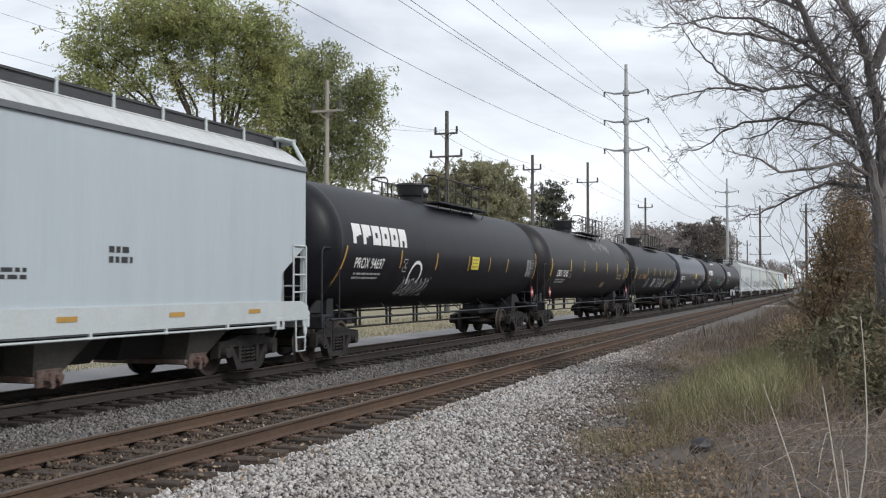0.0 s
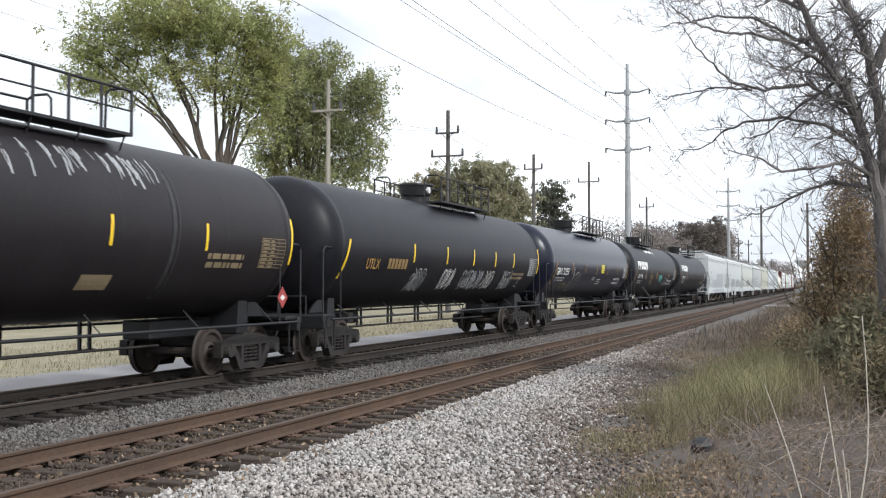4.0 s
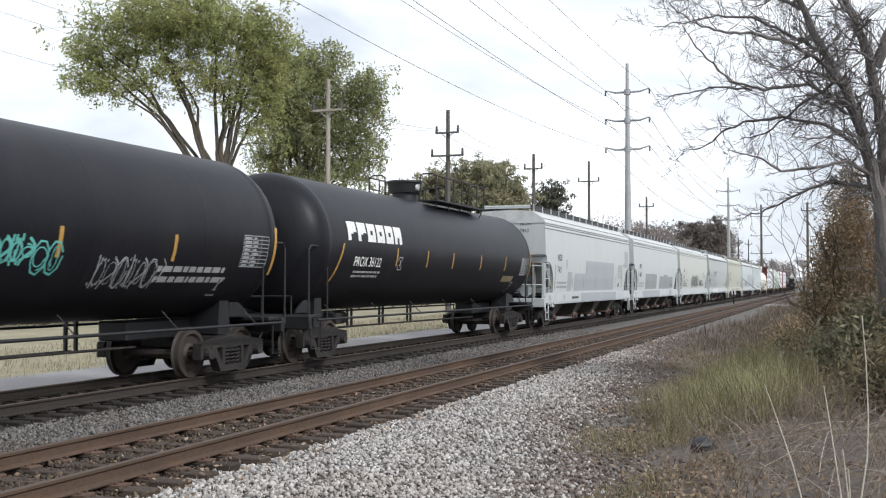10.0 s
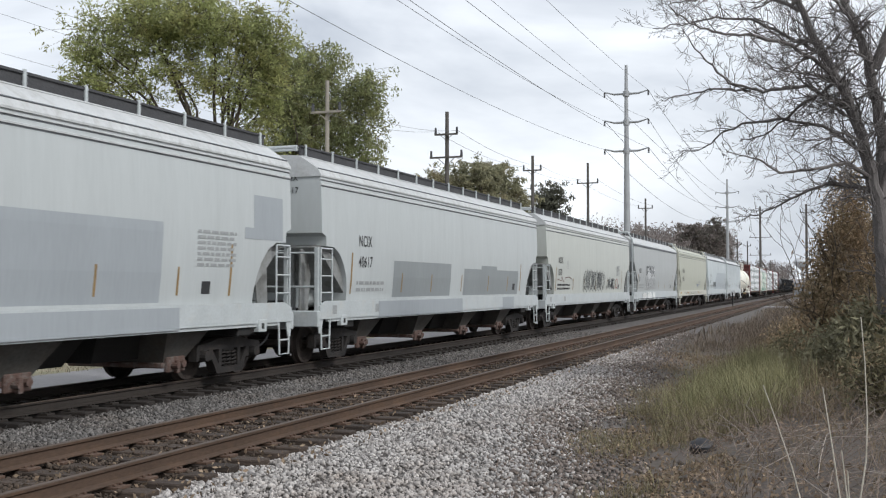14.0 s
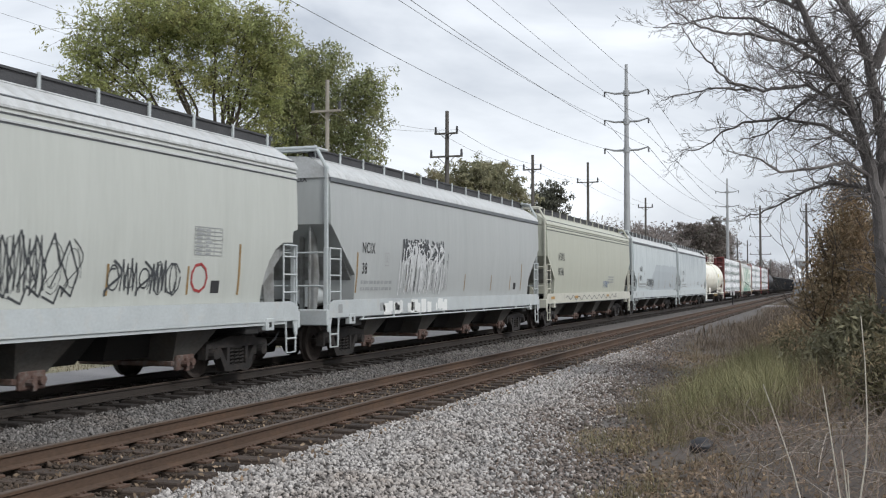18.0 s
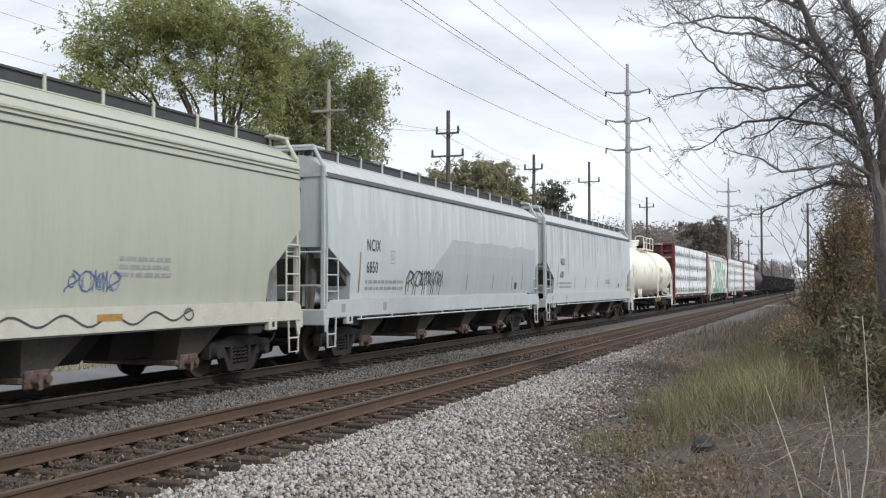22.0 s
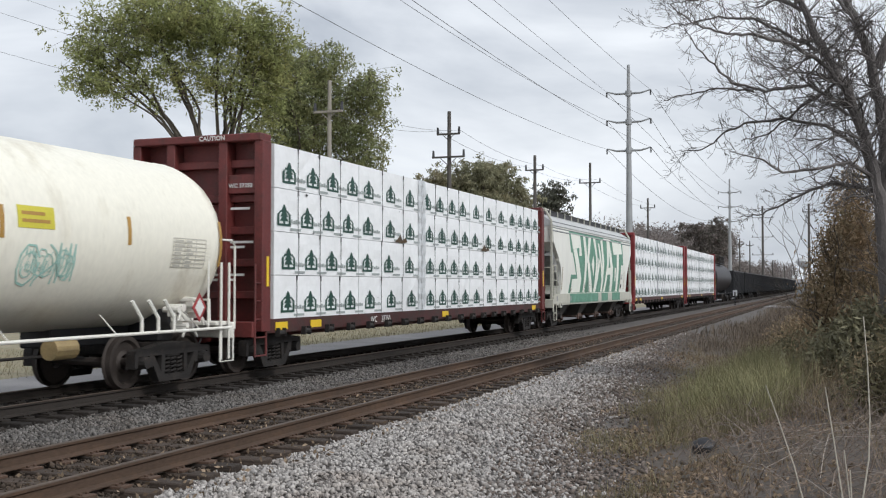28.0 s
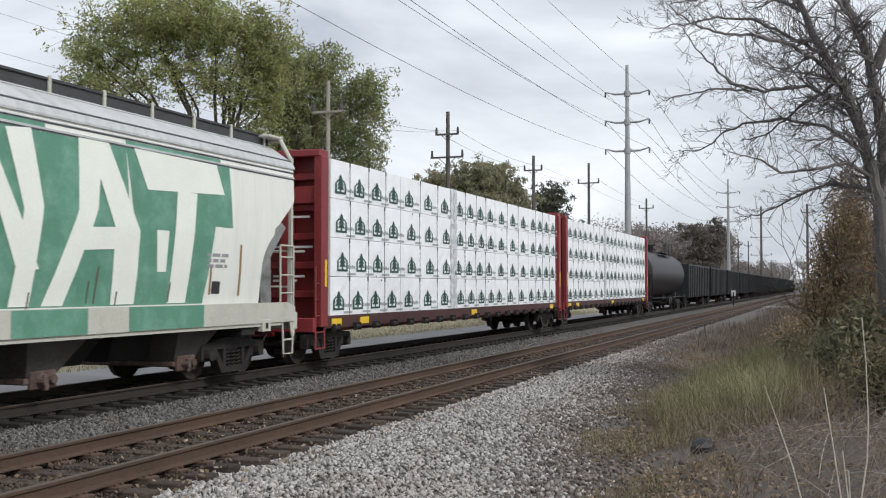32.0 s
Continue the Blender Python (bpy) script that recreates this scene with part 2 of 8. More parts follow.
M["leaf_rust"] = mat("rust_coloured_leaves", (0.36, 0.255, 0.16), 0.8, var=0.3, scale=0.5, fine=3, bump=0, second=(0.27, 0.22, 0.14), amount=0.5, island=0.45, two_sided=0.55)
M["grass_yellow"] = mat("yellow_green_grass", (0.31, 0.285, 0.15), 0.85, var=0.25, scale=0.7, fine=5, bump=0, second=(0.22, 0.215, 0.115), amount=0.5, island=0.4, two_sided=0.3)
M["grass_straw"] = mat("dry_straw_grass", (0.25, 0.195, 0.12), 0.85, var=0.25, scale=0.7, fine=5, bump=0, second=(0.17, 0.13, 0.08), amount=0.5, island=0.4, two_sided=0.25)
M["grass_olive"] = mat("grey_olive_grass", (0.215, 0.190, 0.115), 0.85, var=0.25, scale=0.7, fine=5, bump=0, second=(0.20, 0.17, 0.09), amount=0.5, island=0.4, two_sided=0.3)
M["grass_pale"] = mat("pale_straw_grass", (0.29, 0.245, 0.165), 0.85, var=0.25, scale=0.4, fine=5, bump=0, second=(0.23, 0.205, 0.13), amount=0.5, island=0.35, two_sided=0.3)
M["weed_brown"] = mat("dark_brown_dead_weeds", (0.145, 0.112, 0.086), 0.9, var=0.3, scale=0.5, fine=5, bump=0, second=(0.20, 0.17, 0.13), amount=0.4, island=0.45, two_sided=0.25)
M["dead_leaf"] = mat("dead_leaf_litter", (0.30, 0.225, 0.155), 0.9, var=0.3, scale=3, fine=20, bump=0, second=(0.17, 0.12, 0.08), amount=0.5, island=0.5, two_sided=0.15)
M["twig"] = mat("dead_twigs", (0.20, 0.155, 0.125), 0.9, var=0.3, scale=3, fine=30, bump=0.2, island=0.35)
M["stalk"] = mat("pale_dead_stalk", (0.48, 0.44, 0.37), 0.85, var=0.2, scale=6, fine=40, bump=0.2)
M["plastic_dark"] = mat("black_rubbish", (0.02, 0.02, 0.024), 0.5, var=0.2, bump=0.2)
M["shed_white"] = mat("white_siding", (0.62, 0.63, 0.64), 0.7, var=0.1, scale=1, fine=8, bump=0.1)

# ===== small building kit =====


class Shape:
    """Vertices and faces of one part."""

    def __init__(self):
        self.v, self.f = [], []

    def convex(self, verts, faces):
        c = sum((Vector(p) for p in verts), Vector()) / len(verts)
        n0 = len(self.v)
        self.v += [tuple(p) for p in verts]
        for f in faces:
            a, b, d = (Vector(verts[i]) for i in f[:3])
            mid = sum((Vector(verts[i]) for i in f), Vector()) / len(f)
            if (b - a).cross(d - a).dot(mid - c) < 0:
                f = f[::-1]
            self.f.append([i + n0 for i in f])
        return self

    def box(self, x0, x1, y0, y1, z0, z1, bevel=0.0, turn=None):
        c = Vector(((x0 + x1) / 2, (y0 + y1) / 2, (z0 + z1) / 2))
        h = ((x1 - x0) / 2, (y1 - y0) / 2, (z1 - z0) / 2)
        b = min(bevel, 0.45 * min(h))
        signs = [(i, j, k) for i in (-1, 1) for j in (-1, 1) for k in (-1, 1)]
        if b <= 0:
            pts = [Vector((s[0] * h[0], s[1] * h[1], s[2] * h[2])) for s in signs]
            fs = [[0, 1, 3, 2], [4, 5, 7, 6], [0, 1, 5, 4], [2, 3, 7, 6], [0, 2, 6, 4], [1, 3, 7, 5]]
        else:
            pts, idx = [], {}
            for s in signs:
                for a in range(3):
                    idx[(s, a)] = len(pts)
                    pts.append(Vector([s[i] * (h[i] if i == a else h[i] - b) for i in range(3)]))
            fs = []
            for a in range(3):
                o = [i for i in range(3) if i != a]
                for sa in (-1, 1):
                    ring = []
                    for s0, s1 in ((-1, -1), (-1, 1), (1, 1), (1, -1)):
                        s = [0, 0, 0]
                        s[a], s[o[0]], s[o[1]] = sa, s0, s1
                        ring.append(idx[(tuple(s), a)])
                    fs.append(ring)
            for a, b2, free in ((0, 1, 2), (0, 2, 1), (1, 2, 0)):
                for sa in (-1, 1):
                    for sb in (-1, 1):
                        q = []
                        for fr in (-1, 1):
                            s = [0, 0, 0]
                            s[a], s[b2], s[free] = sa, sb, fr
                            q.append(tuple(s))
                        fs.append([idx[(q[0], a)], idx[(q[1], a)], idx[(q[1], b2)], idx[(q[0], b2)]])
            fs += [[idx[(s, 0)], idx[(s, 1)], idx[(s, 2)]] for s in signs]
        if turn is not None:
            pts = [turn @ p for p in pts]
        return self.convex([p + c for p in pts], fs)

    def cone(self, p0, p1, r0, r1, n=10, caps=True):
        p0, p1 = Vector(p0), Vector(p1)
        d = (p1 - p0).normalized()
        u = d.orthogonal().normalized()
        w = d.cross(u)
        n0 = len(self.v)
        for p, r in ((p0, r0), (p1, r1)):
            for i in range(n):
                a = 2 * math.pi * i / n
                self.v.append(tuple(p + r * (math.cos(a) * u + math.sin(a) * w)))
        for i in range(n):
            j = (i + 1) % n
            self.f.append([n0 + i, n0 + j, n0 + n + j, n0 + n + i])
        if caps:
            self.f.append([n0 + i for i in range(n)][::-1])
            self.f.append([n0 + n + i for i in range(n)])
        return self

    def rod(self, pts, r, n=6):
        for a, b in zip(pts[:-1], pts[1:]):
            self.cone(a, b, r, r, n)
        return self

    def tube(self, pts, radii, n=5, cap=True):
        pts = [Vector(p) for p in pts]
        n0 = len(self.v)
        u = None
        for k, p in enumerate(pts):
            d = (pts[min(k + 1, len(pts) - 1)] - pts[max(k - 1, 0)]).normalized()
            u = d.orthogonal().normalized() if u is None else (u - d * u.dot(d)).normalized()
            w = d.cross(u)
            for i in range(n):
                a = 2 * math.pi * i / n
                self.v.append(tuple(p + radii[k] * (math.cos(a) * u + math.sin(a) * w)))
        for k in range(len(pts) - 1):
            for i in range(n):
                j = (i + 1) % n
                self.f.append([n0 + k * n + i, n0 + k * n + j, n0 + (k + 1) * n + j, n0 + (k + 1) * n + i])
        if cap:
            self.f.append([n0 + i for i in range(n)][::-1])
            self.f.append([n0 + (len(pts) - 1) * n + i for i in range(n)])
        return self

    def loft(self, rings, close=True, caps=True):
        n0, n = len(self.v), len(rings[0])
        for r in rings:
            self.v += [tuple(p) for p in r]
        for k in range(len(rings) - 1):
            for i in range(n if close else n - 1):
                j = (i + 1) % n
                self.f.append([n0 + k * n + i, n0 + k * n + j, n0 + (k + 1) * n + j, n0 + (k + 1) * n + i])
        if caps:
            self.f.append([n0 + i for i in range(n)][::-1])
            self.f.append([n0 + (len(rings) - 1) * n + i for i in range(n)])
        return self

    def prism(self, outline, x0, x1):
        """An outline of (y, z) extruded along x."""
        n, n0 = len(outline), len(self.v)
        area = sum(a[0] * b[1] - b[0] * a[1] for a, b in zip(outline, outline[1:] + outline[:1]))
        o = outline if area > 0 else outline[::-1]
        self.v += [(x0, y, z) for y, z in o] + [(x1, y, z) for y, z in o]
        for i in range(n):
            j = (i + 1) % n
            self.f.append([n0 + i, n0 + n + i, n0 + n + j, n0 + j][::-1])
        self.f.append([n0 + i for i in range(n)][::-1])
        self.f.append([n0 + n + i for i in range(n)])
        return self

    def mesh(self, name, material, smooth=False):
        me = bpy.data.meshes.new(name)
        me.from_pydata(self.v, [], self.f)
        me.materials.append(material)
        if smooth:
            me.shade_smooth()
            me.set_sharp_from_angle(angle=radians(38))
        return me


def part(name, shape, material, parent=None, label="", smooth=False):
    ob = new(name, shape.mesh(name, M[material] if isinstance(material, str) else material, smooth))
    if parent is not None:
        ob.parent = parent
    if label:
        ob["label"] = label
    return ob


def thing(name, label, category, group="", kind=""):
    return tagged(new(name), label, category, group, kind)


def rock_mesh(count, place, sizes, flat=0.75, seed=1):
    """Many small angular stones as one mesh. place(rng, n) gives their positions."""
    rng = np.random.default_rng(seed)
    base = np.array([(0, 0, 1), (0.9, 0.1, 0.25), (-0.2, 0.95, 0.2), (-0.85, -0.2, 0.3), (0.15, -0.9, 0.2), (0.3, 0.3, -0.8), (-0.4, -0.3, -0.8)])
    tris = np.array([(0, 1, 2), (0, 2, 3), (0, 3, 4), (0, 4, 1), (1, 5, 2), (2, 6, 3), (3, 6, 4), (4, 5, 1), (5, 6, 2), (4, 6, 5)])
    p = place(rng, count)
    n = len(p)
    s = sizes[0] + (sizes[1] - sizes[0]) * rng.random(n) ** 1.6 * 1.25
    v = base[None] * (1 + rng.uniform(-0.42, 0.42, (n, 7, 1))) * s[:, None, None] * np.stack([rng.uniform(0.6, 1.55, n), rng.uniform(0.6, 1.25, n), flat * rng.uniform(0.7, 1.25, n)], 1)[:, None]
    ax = rng.normal(size=(n, 4))
    ax /= np.linalg.norm(ax, axis=1, keepdims=True)
    ax[:, 1:3] *= 0.6
    ax /= np.linalg.norm(ax, axis=1, keepdims=True)
    w, x, y, z = ax.T
    R = np.stack([1 - 2 * (y * y + z * z), 2 * (x * y - z * w), 2 * (x * z + y * w), 2 * (x * y + z * w), 1 - 2 * (x * x + z * z), 2 * (y * z - x * w),
                  2 * (x * z - y * w), 2 * (y * z + x * w), 1 - 2 * (x * x + y * y)], 1).reshape(n, 3, 3)
    v = np.einsum("nij,nkj->nki", R, v) + p[:, None]
    f = tris[None] + 7 * np.arange(n)[:, None, None]
    return v.reshape(-1, 3), f.reshape(-1, 3)


def fast_mesh(name, v, f, material):
    """A mesh of triangles or quads from arrays."""
    me = bpy.data.meshes.new(name)
    k = f.shape[1]
    me.vertices.add(len(v))
    me.vertices.foreach_set("co", np.asarray(v, dtype=np.float32).ravel())
    me.loops.add(f.size)
    me.loops.foreach_set("vertex_index", f.astype(np.int32).ravel())
    me.polygons.add(len(f))
    me.polygons.foreach_set("loop_start", np.arange(0, f.size, k, dtype=np.int32))
    me.update(calc_edges=True)
    me.validate()
    me.materials.append(M[material])
    return me


# ===== the lie of the land: x across the tracks (west is negative), y along them =====
ZR = 0.19            # top of rail
NEAR_C, FAR_C = -7.39, -12.15   # centre lines of the two tracks
HALF = 0.7525        # half the distance between rail centres


def edge_x(y):
    """Where the gravel beside the near track ends and weeds begin."""
    return float(np.interp(y, [0, 6, 9.5, 12, 15, 19, 25, 33, 40, 48, 58, 75, 90, 130], [-1.2, -1.5, -1.9, -2.25, -2.85, -3.25, -3.9, -4.8, -5.3, -5.3, -4.8, -4.6, -5.0, -5.6]))


def ragged_edge(y):
    return edge_x(y) + 0.45 * noise.noise((y * 0.35, 4.0, 1.0)) + 0.2 * noise.noise((y * 1.3, 9.0, 1.0))


def height(x, y):
    z = np.interp(x, [-400, -60, -30, -19, -15.0, -14.0, -9.9, -9.5, -5.3, -4.6, -3.2, -2.0, -0.6, 1.5, 6, 60, 400],
                  [-0.4, -0.3, -0.2, -0.28, -0.34, -0.10, -0.10, -0.09, -0.10, -0.14, -0.22, -0.16, 0.12, 0.42, 0.6, 0.6, 0.6])
    return float(z)


def strip(name, x_list, y_list, material, lift=0.0, rough=0.0):
    s = Shape()
    nx = len(x_list)
    for y in y_list:
        for x in x_list:
            s.v.append((x, y, height(x, y) + lift + rough * noise.noise((x * 0.9, y * 0.9, 3.0)) * (1 if abs(y) < 120 else 0)))
    for j in range(len(y_list) - 1):
        for i in range(nx - 1):
            a = j * nx + i
            s.f.append([a, a + 1, a + nx + 1, a + nx])
    ob = part(name, s, material, smooth=True)
    return ob


def steps(a, b, d):
    return list(np.arange(a, b, d)) + [b]


ys = steps(-400, -40, 60) + steps(-30, 120, 1.5) + steps(130, 400, 15) + steps(500, 3000, 250)
g = strip("ground", steps(-2500, -100, 400) + [-60, -45, -30, -24, -19.2] + steps(-18.5, 8, 0.7) + [12, 20, 40, 100, 400, 1000, 2500], ys, "ground", -0.03, 0.03)
tagged(g, "brown soil with dead leaves and sparse grass", "ground", kind="structure")
g = strip("field", steps(-600, -60, 90) + steps(-58, -18.6, 3.9), steps(-40, 600, 8), "far_grass", 0.0, 0.05)
tagged(g, "dry yellow grass verge behind the tracks", "grass field", kind="structure")
g = strip("gravel_road", steps(-18.6, -14.3, 0.5), steps(-40, 420, 4), "road", 0.012, 0.01)
tagged(g, "grey packed gravel service road beside the tracks", "road", kind="structure")


def bed(name, x_fn, y_list, material, lift):
    s = Shape()
    rows = []
    for y in y_list:
        x0, x1 = x_fn(y)
        rows.append([(x0 + (x1 - x0) * i / 10, y) for i in range(11)])
    for r in rows:
        for x, y in r:
            s.v.append((x, y, height(x, y) + lift + 0.015 * noise.noise((x * 2.1, y * 2.1, 1.0))))
    for j in range(len(rows) - 1):
        for i in range(10):
            a = j * 11 + i
            s.f.append([a, a + 1, a + 12, a + 11])
    return part(name, s, material, smooth=True)


bed_y = steps(-30, 120, 1.0) + steps(124, 420, 6)
g = bed("ballast", lambda y: (-10.75, edge_x(y)), bed_y, "ballast_bed", 0.004)
tagged(g, "light grey crushed stone ballast beside the near track", "ballast", kind="structure")
g = bed("ballast_in_track", lambda y: (NEAR_C - 0.95, NEAR_C + 0.9), bed_y, "bed_brown", 0.012)
tagged(g, "brown rust-stained ballast between the near rails", "ballast", kind="structure")
# bed under the train, its shade put into the colour
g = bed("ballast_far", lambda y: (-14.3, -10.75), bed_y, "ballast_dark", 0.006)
tagged(g, "ballast under the far track, coloured dark as train shade", "ballast", kind="structure")

# ===== tracks =====
TIE = 0.51


def rail(name, x, y0, y1, parent, steel="rail_web"):
    web = Shape()
    prof = [(-0.07, -0.17), (0.07, -0.17), (0.07, -0.158), (0.014, -0.135), (0.010, -0.05), (0.034, -0.035), (0.036, -0.010), (-0.036, -0.010),
            (-0.034, -0.035), (-0.010, -0.05), (-0.014, -0.135), (-0.07, -0.158)]
    web.loft([[(x + a, y, ZR + b) for a, b in prof] for y in (y1, y0)])
    r = part(name, web, steel, parent)
    head = Shape()
    prof = [(-0.035, -0.010), (0.035, -0.010), (0.033, -0.003), (0.022, 0.0), (-0.022, 0.0), (-0.033, -0.003)]
    head.loft([[(x + a, y, ZR + b) for a, b in prof] for y in (y1, y0)])
    part("rail_head", head, "rail_head", r, "worn rail head")
    return r


def track(name, label, cx, wood, y0, y1, joined_to):
    root = thing(name, label, "railway track", kind="structure")
    for sx in (-HALF, HALF):
        rail("rail", cx + sx, -60, joined_to, root, "rail_web" if wood == "tie" else "rail_dark")
    tie_mesh = [Shape().box(-1.3, 1.3, -0.115, 0.115, -0.17, -0.012, 0.012).mesh("tie", M[wood]) for _ in range(1)][0]
    plate = Shape()
    for sx in (-HALF, HALF):
        plate.box(sx - 0.19, sx + 0.19, -0.09, 0.09, -0.012, 0.018, 0.004)
        for a in (-0.11, 0.11):
            for b in (-0.05, 0.05):
                plate.box(sx + a - 0.016, sx + a + 0.016, b - 0.016, b + 0.016, 0.018, 0.042, 0.005)
    plate_mesh = plate.mesh("tie_plate", M["plate" if wood == "tie" else "rail_dark"])
    rng = random.Random(7)
    y = y0
    while y < y1:
        t = new("tie", tie_mesh)
        t.parent = root
        t.matrix_basis = pose(cx + rng.uniform(-0.06, 0.06), y + rng.uniform(-0.03, 0.03), rng.uniform(-0.012, 0.006), 0, 0, rng.uniform(-1.2, 1.2))
        p = new("tie_plate", plate_mesh)
        p.parent = t
        p.matrix_basis = pose(cx - t.matrix_basis.translation.x, 0, 0)
        y += TIE
    s = Shape()
    while y < joined_to:
        s.box(cx - 1.3, cx + 1.3, y - 0.115, y + 0.115, -0.17, -0.01)
        y += TIE
    tagged(part("distant_ties", s, wood, root), "wooden ties in the distance", kind="stuff")
    return root


track("near_track", "rusty rails on weathered wooden ties in pale ballast", NEAR_C, "tie", 3.0, 120.0, 400)
# darker ties, plates and rails paint the shade beneath the wagons
track("far_track", "rails on ties in ballast, all coloured dark as train shade", FAR_C, "tie_dark", 3.0, 60.0, 400)

# ===== railway wagons: local y runs along the wagon, +x faces the camera, z = 0 is the top of rail =====
WHEEL_R = 0.457
KEYED, SPUN = [], []      # (thing, y of its origin in the train) and wheelsets


def truck_parts(car, y, spin):
    tr = Shape()
    for sx in (-1, 1):
        x0, x1 = sx * 1.08 - 0.09, sx * 1.08 + 0.09
        tr.prism([(-1.14, 0.56), (1.14, 0.56), (1.12, 0.66), (0.72, 0.70), (0.34, 0.77), (-0.34, 0.77), (-0.72, 0.70), (-1.12, 0.66)], x0, x1)
        tr.prism([(-0.46, 0.10), (0.46, 0.10), (0.40, 0.22), (-0.40, 0.22)], x0, x1)
        for e in (-1, 1):
            tr.prism([(e * 0.74, 0.58), (e * 0.62, 0.58), (e * 0.34, 0.20), (e * 0.46, 0.11)], x0, x1)
            tr.prism([(e * 0.30, 0.20), (e * 0.40, 0.20), (e * 0.38, 0.60), (e * 0.28, 0.60)], x0, x1)
            tr.prism([(e * 1.14, 0.36), (e * 1.14, 0.60), (e * 1.04, 0.60), (e * 1.06, 0.38)], x0, x1)
            tr.prism([(e * 0.64, 0.36), (e * 0.64, 0.60), (e * 0.74, 0.60), (e * 0.72, 0.38)], x0, x1)
        for b in (-0.19, 0.0, 0.19):
            tr.tube([(sx * 1.09 + 0.075 * math.cos(0.9 * k), b + 0.075 * math.sin(0.9 * k), 0.21 + 0.30 * k / 30) for k in range(31)], [0.019] * 31, 5)
    tr.box(-1.15, 1.15, -0.22, 0.22, 0.50, 0.78, 0.03)
    for s in (-1, 1):
        tr.box(-0.8, 0.8, s * 0.36 - 0.06, s * 0.36 + 0.06, 0.30, 0.42, 0.02)
    t = part("truck", tr, "truck", car)
    t.matrix_basis = pose(0, y, 0)
    for s in (-0.89, 0.89):
        for sx in (-1, 1):
            cap = Shape()
            cap.cone((sx * 1.05, s, 0.457), (sx * 1.25, s, 0.457), 0.13, 0.10, 12)
            part("bearing", cap, "truck", t)
        w = Shape()
        w.cone((-1.14, 0, 0), (1.14, 0, 0), 0.075, 0.075, 8)
        for sx in (-1, 1):
            prof = [(0.675, 0.49), (0.705, 0.475), (0.715, WHEEL_R), (0.81, WHEEL_R - 0.006), (0.815, 0.38), (0.76, 0.34), (0.745, 0.20), (0.79, 0.14),
                    (0.66, 0.14), (0.70, 0.20), (0.69, 0.36), (0.675, 0.40)]
            n = 24
            w.loft([[(sx * a, r * math.cos(2 * math.pi * k / n), r * math.sin(2 * math.pi * k / n)) for k in range(n)] for a, r in (prof if sx > 0 else prof[::-1])], True, False)
        ws = part("wheelset", w, "wheel", t, smooth=True)
        ws.matrix_basis = pose(0, s, WHEEL_R)
        if spin:
            SPUN.append(ws)
    return t


def coupler(car, y, s):
    c = Shape()
    c.box(-0.16, 0.16, min(y, y - s * 0.55), max(y, y - s * 0.55), 0.66, 0.96, 0.02)
    c.box(-0.09, 0.09, min(y, y + s * 0.42), max(y, y + s * 0.42), 0.74, 0.90, 0.02)
    c.box(-0.17, 0.15, min(y + s * 0.36, y + s * 0.56), max(y + s * 0.36, y + s * 0.56), 0.68, 0.95, 0.05)
    part("coupler", c, "truck", car)
    hose = Shape()
    hose.tube([(0.3, y, 0.72), (0.32, y + s * 0.2, 0.55), (0.26, y + s * 0.42, 0.42), (0.16, y + s * 0.58, 0.46)], [0.022] * 4, 6)
    part("air_hose", hose, "black_iron", car)


def surf_strip(shape, pts, width, xf, lift=0.006):
    """A painted stroke along (y, z) points on a side whose x is xf(z)."""
    for (ya, za), (yb, zb) in zip(pts[:-1], pts[1:]):
        d = Vector((yb - ya, zb - za))
        k = max(1, int(abs(zb - za) / 0.25))
        if d.length < 1e-6:
            continue
        nrm = Vector((-d.y, d.x)).normalized() * width / 2
        ext = d.normalized() * width * 0.25
        ya, za, yb, zb = ya - ext.x, za - ext.y, yb + ext.x, zb + ext.y
        n0 = len(shape.v)
        for i in range(k + 1):
            y, z = ya + (yb - ya) * i / k, za + (zb - za) * i / k
            for sg in (1, -1):
                shape.v.append((xf(z + sg * nrm.y) + lift, y + sg * nrm.x, z + sg * nrm.y))
        for i in range(k):
            a = n0 + 2 * i
            shape.f.append([a, a + 1, a + 3, a + 2])


def surf_rect(shape, y0, y1, z0, z1, xf, lift=0.006, nz=None, lean=0.0):
    nz = nz or max(1, math.ceil((z1 - z0) / 0.09))
    n0 = len(shape.v)
    for i in range(nz + 1):
        z = z0 + (z1 - z0) * i / nz
        sh = lean * (z - z0)
        shape.v += [(xf(z) + lift, y0 + sh, z), (xf(z) + lift, y1 + sh, z)]
    for i in range(nz):
        a = n0 + 2 * i
        shape.f.append([a, a + 1, a + 3, a + 2])


def lettering(name, text, y, z, size, xf, material, car, spacing=1.0, thick=0.0, shear=0.0, squeeze=1.0):
    """Words painted on the side, reading along +y, with their lower edge at z."""
    cu = bpy.data.curves.new(name, "FONT")
    cu.body, cu.size, cu.space_character, cu.offset, cu.shear = text, size, spacing, thick, shear
    tmp = bpy.data.objects.new(name, cu)
    me = bpy.data.meshes.new_from_object(tmp)
    for v in me.vertices:
        yy, zz = v.co.x * squeeze, v.co.y
        v.co = (xf(z + zz) + 0.008, y + yy, z + zz)
    me.name = name
    me.materials.clear()
    me.materials.append(M[material])
    ob = new(name, me)
    ob.parent = car
    bpy.data.objects.remove(tmp)
    bpy.data.curves.remove(cu)
    return ob


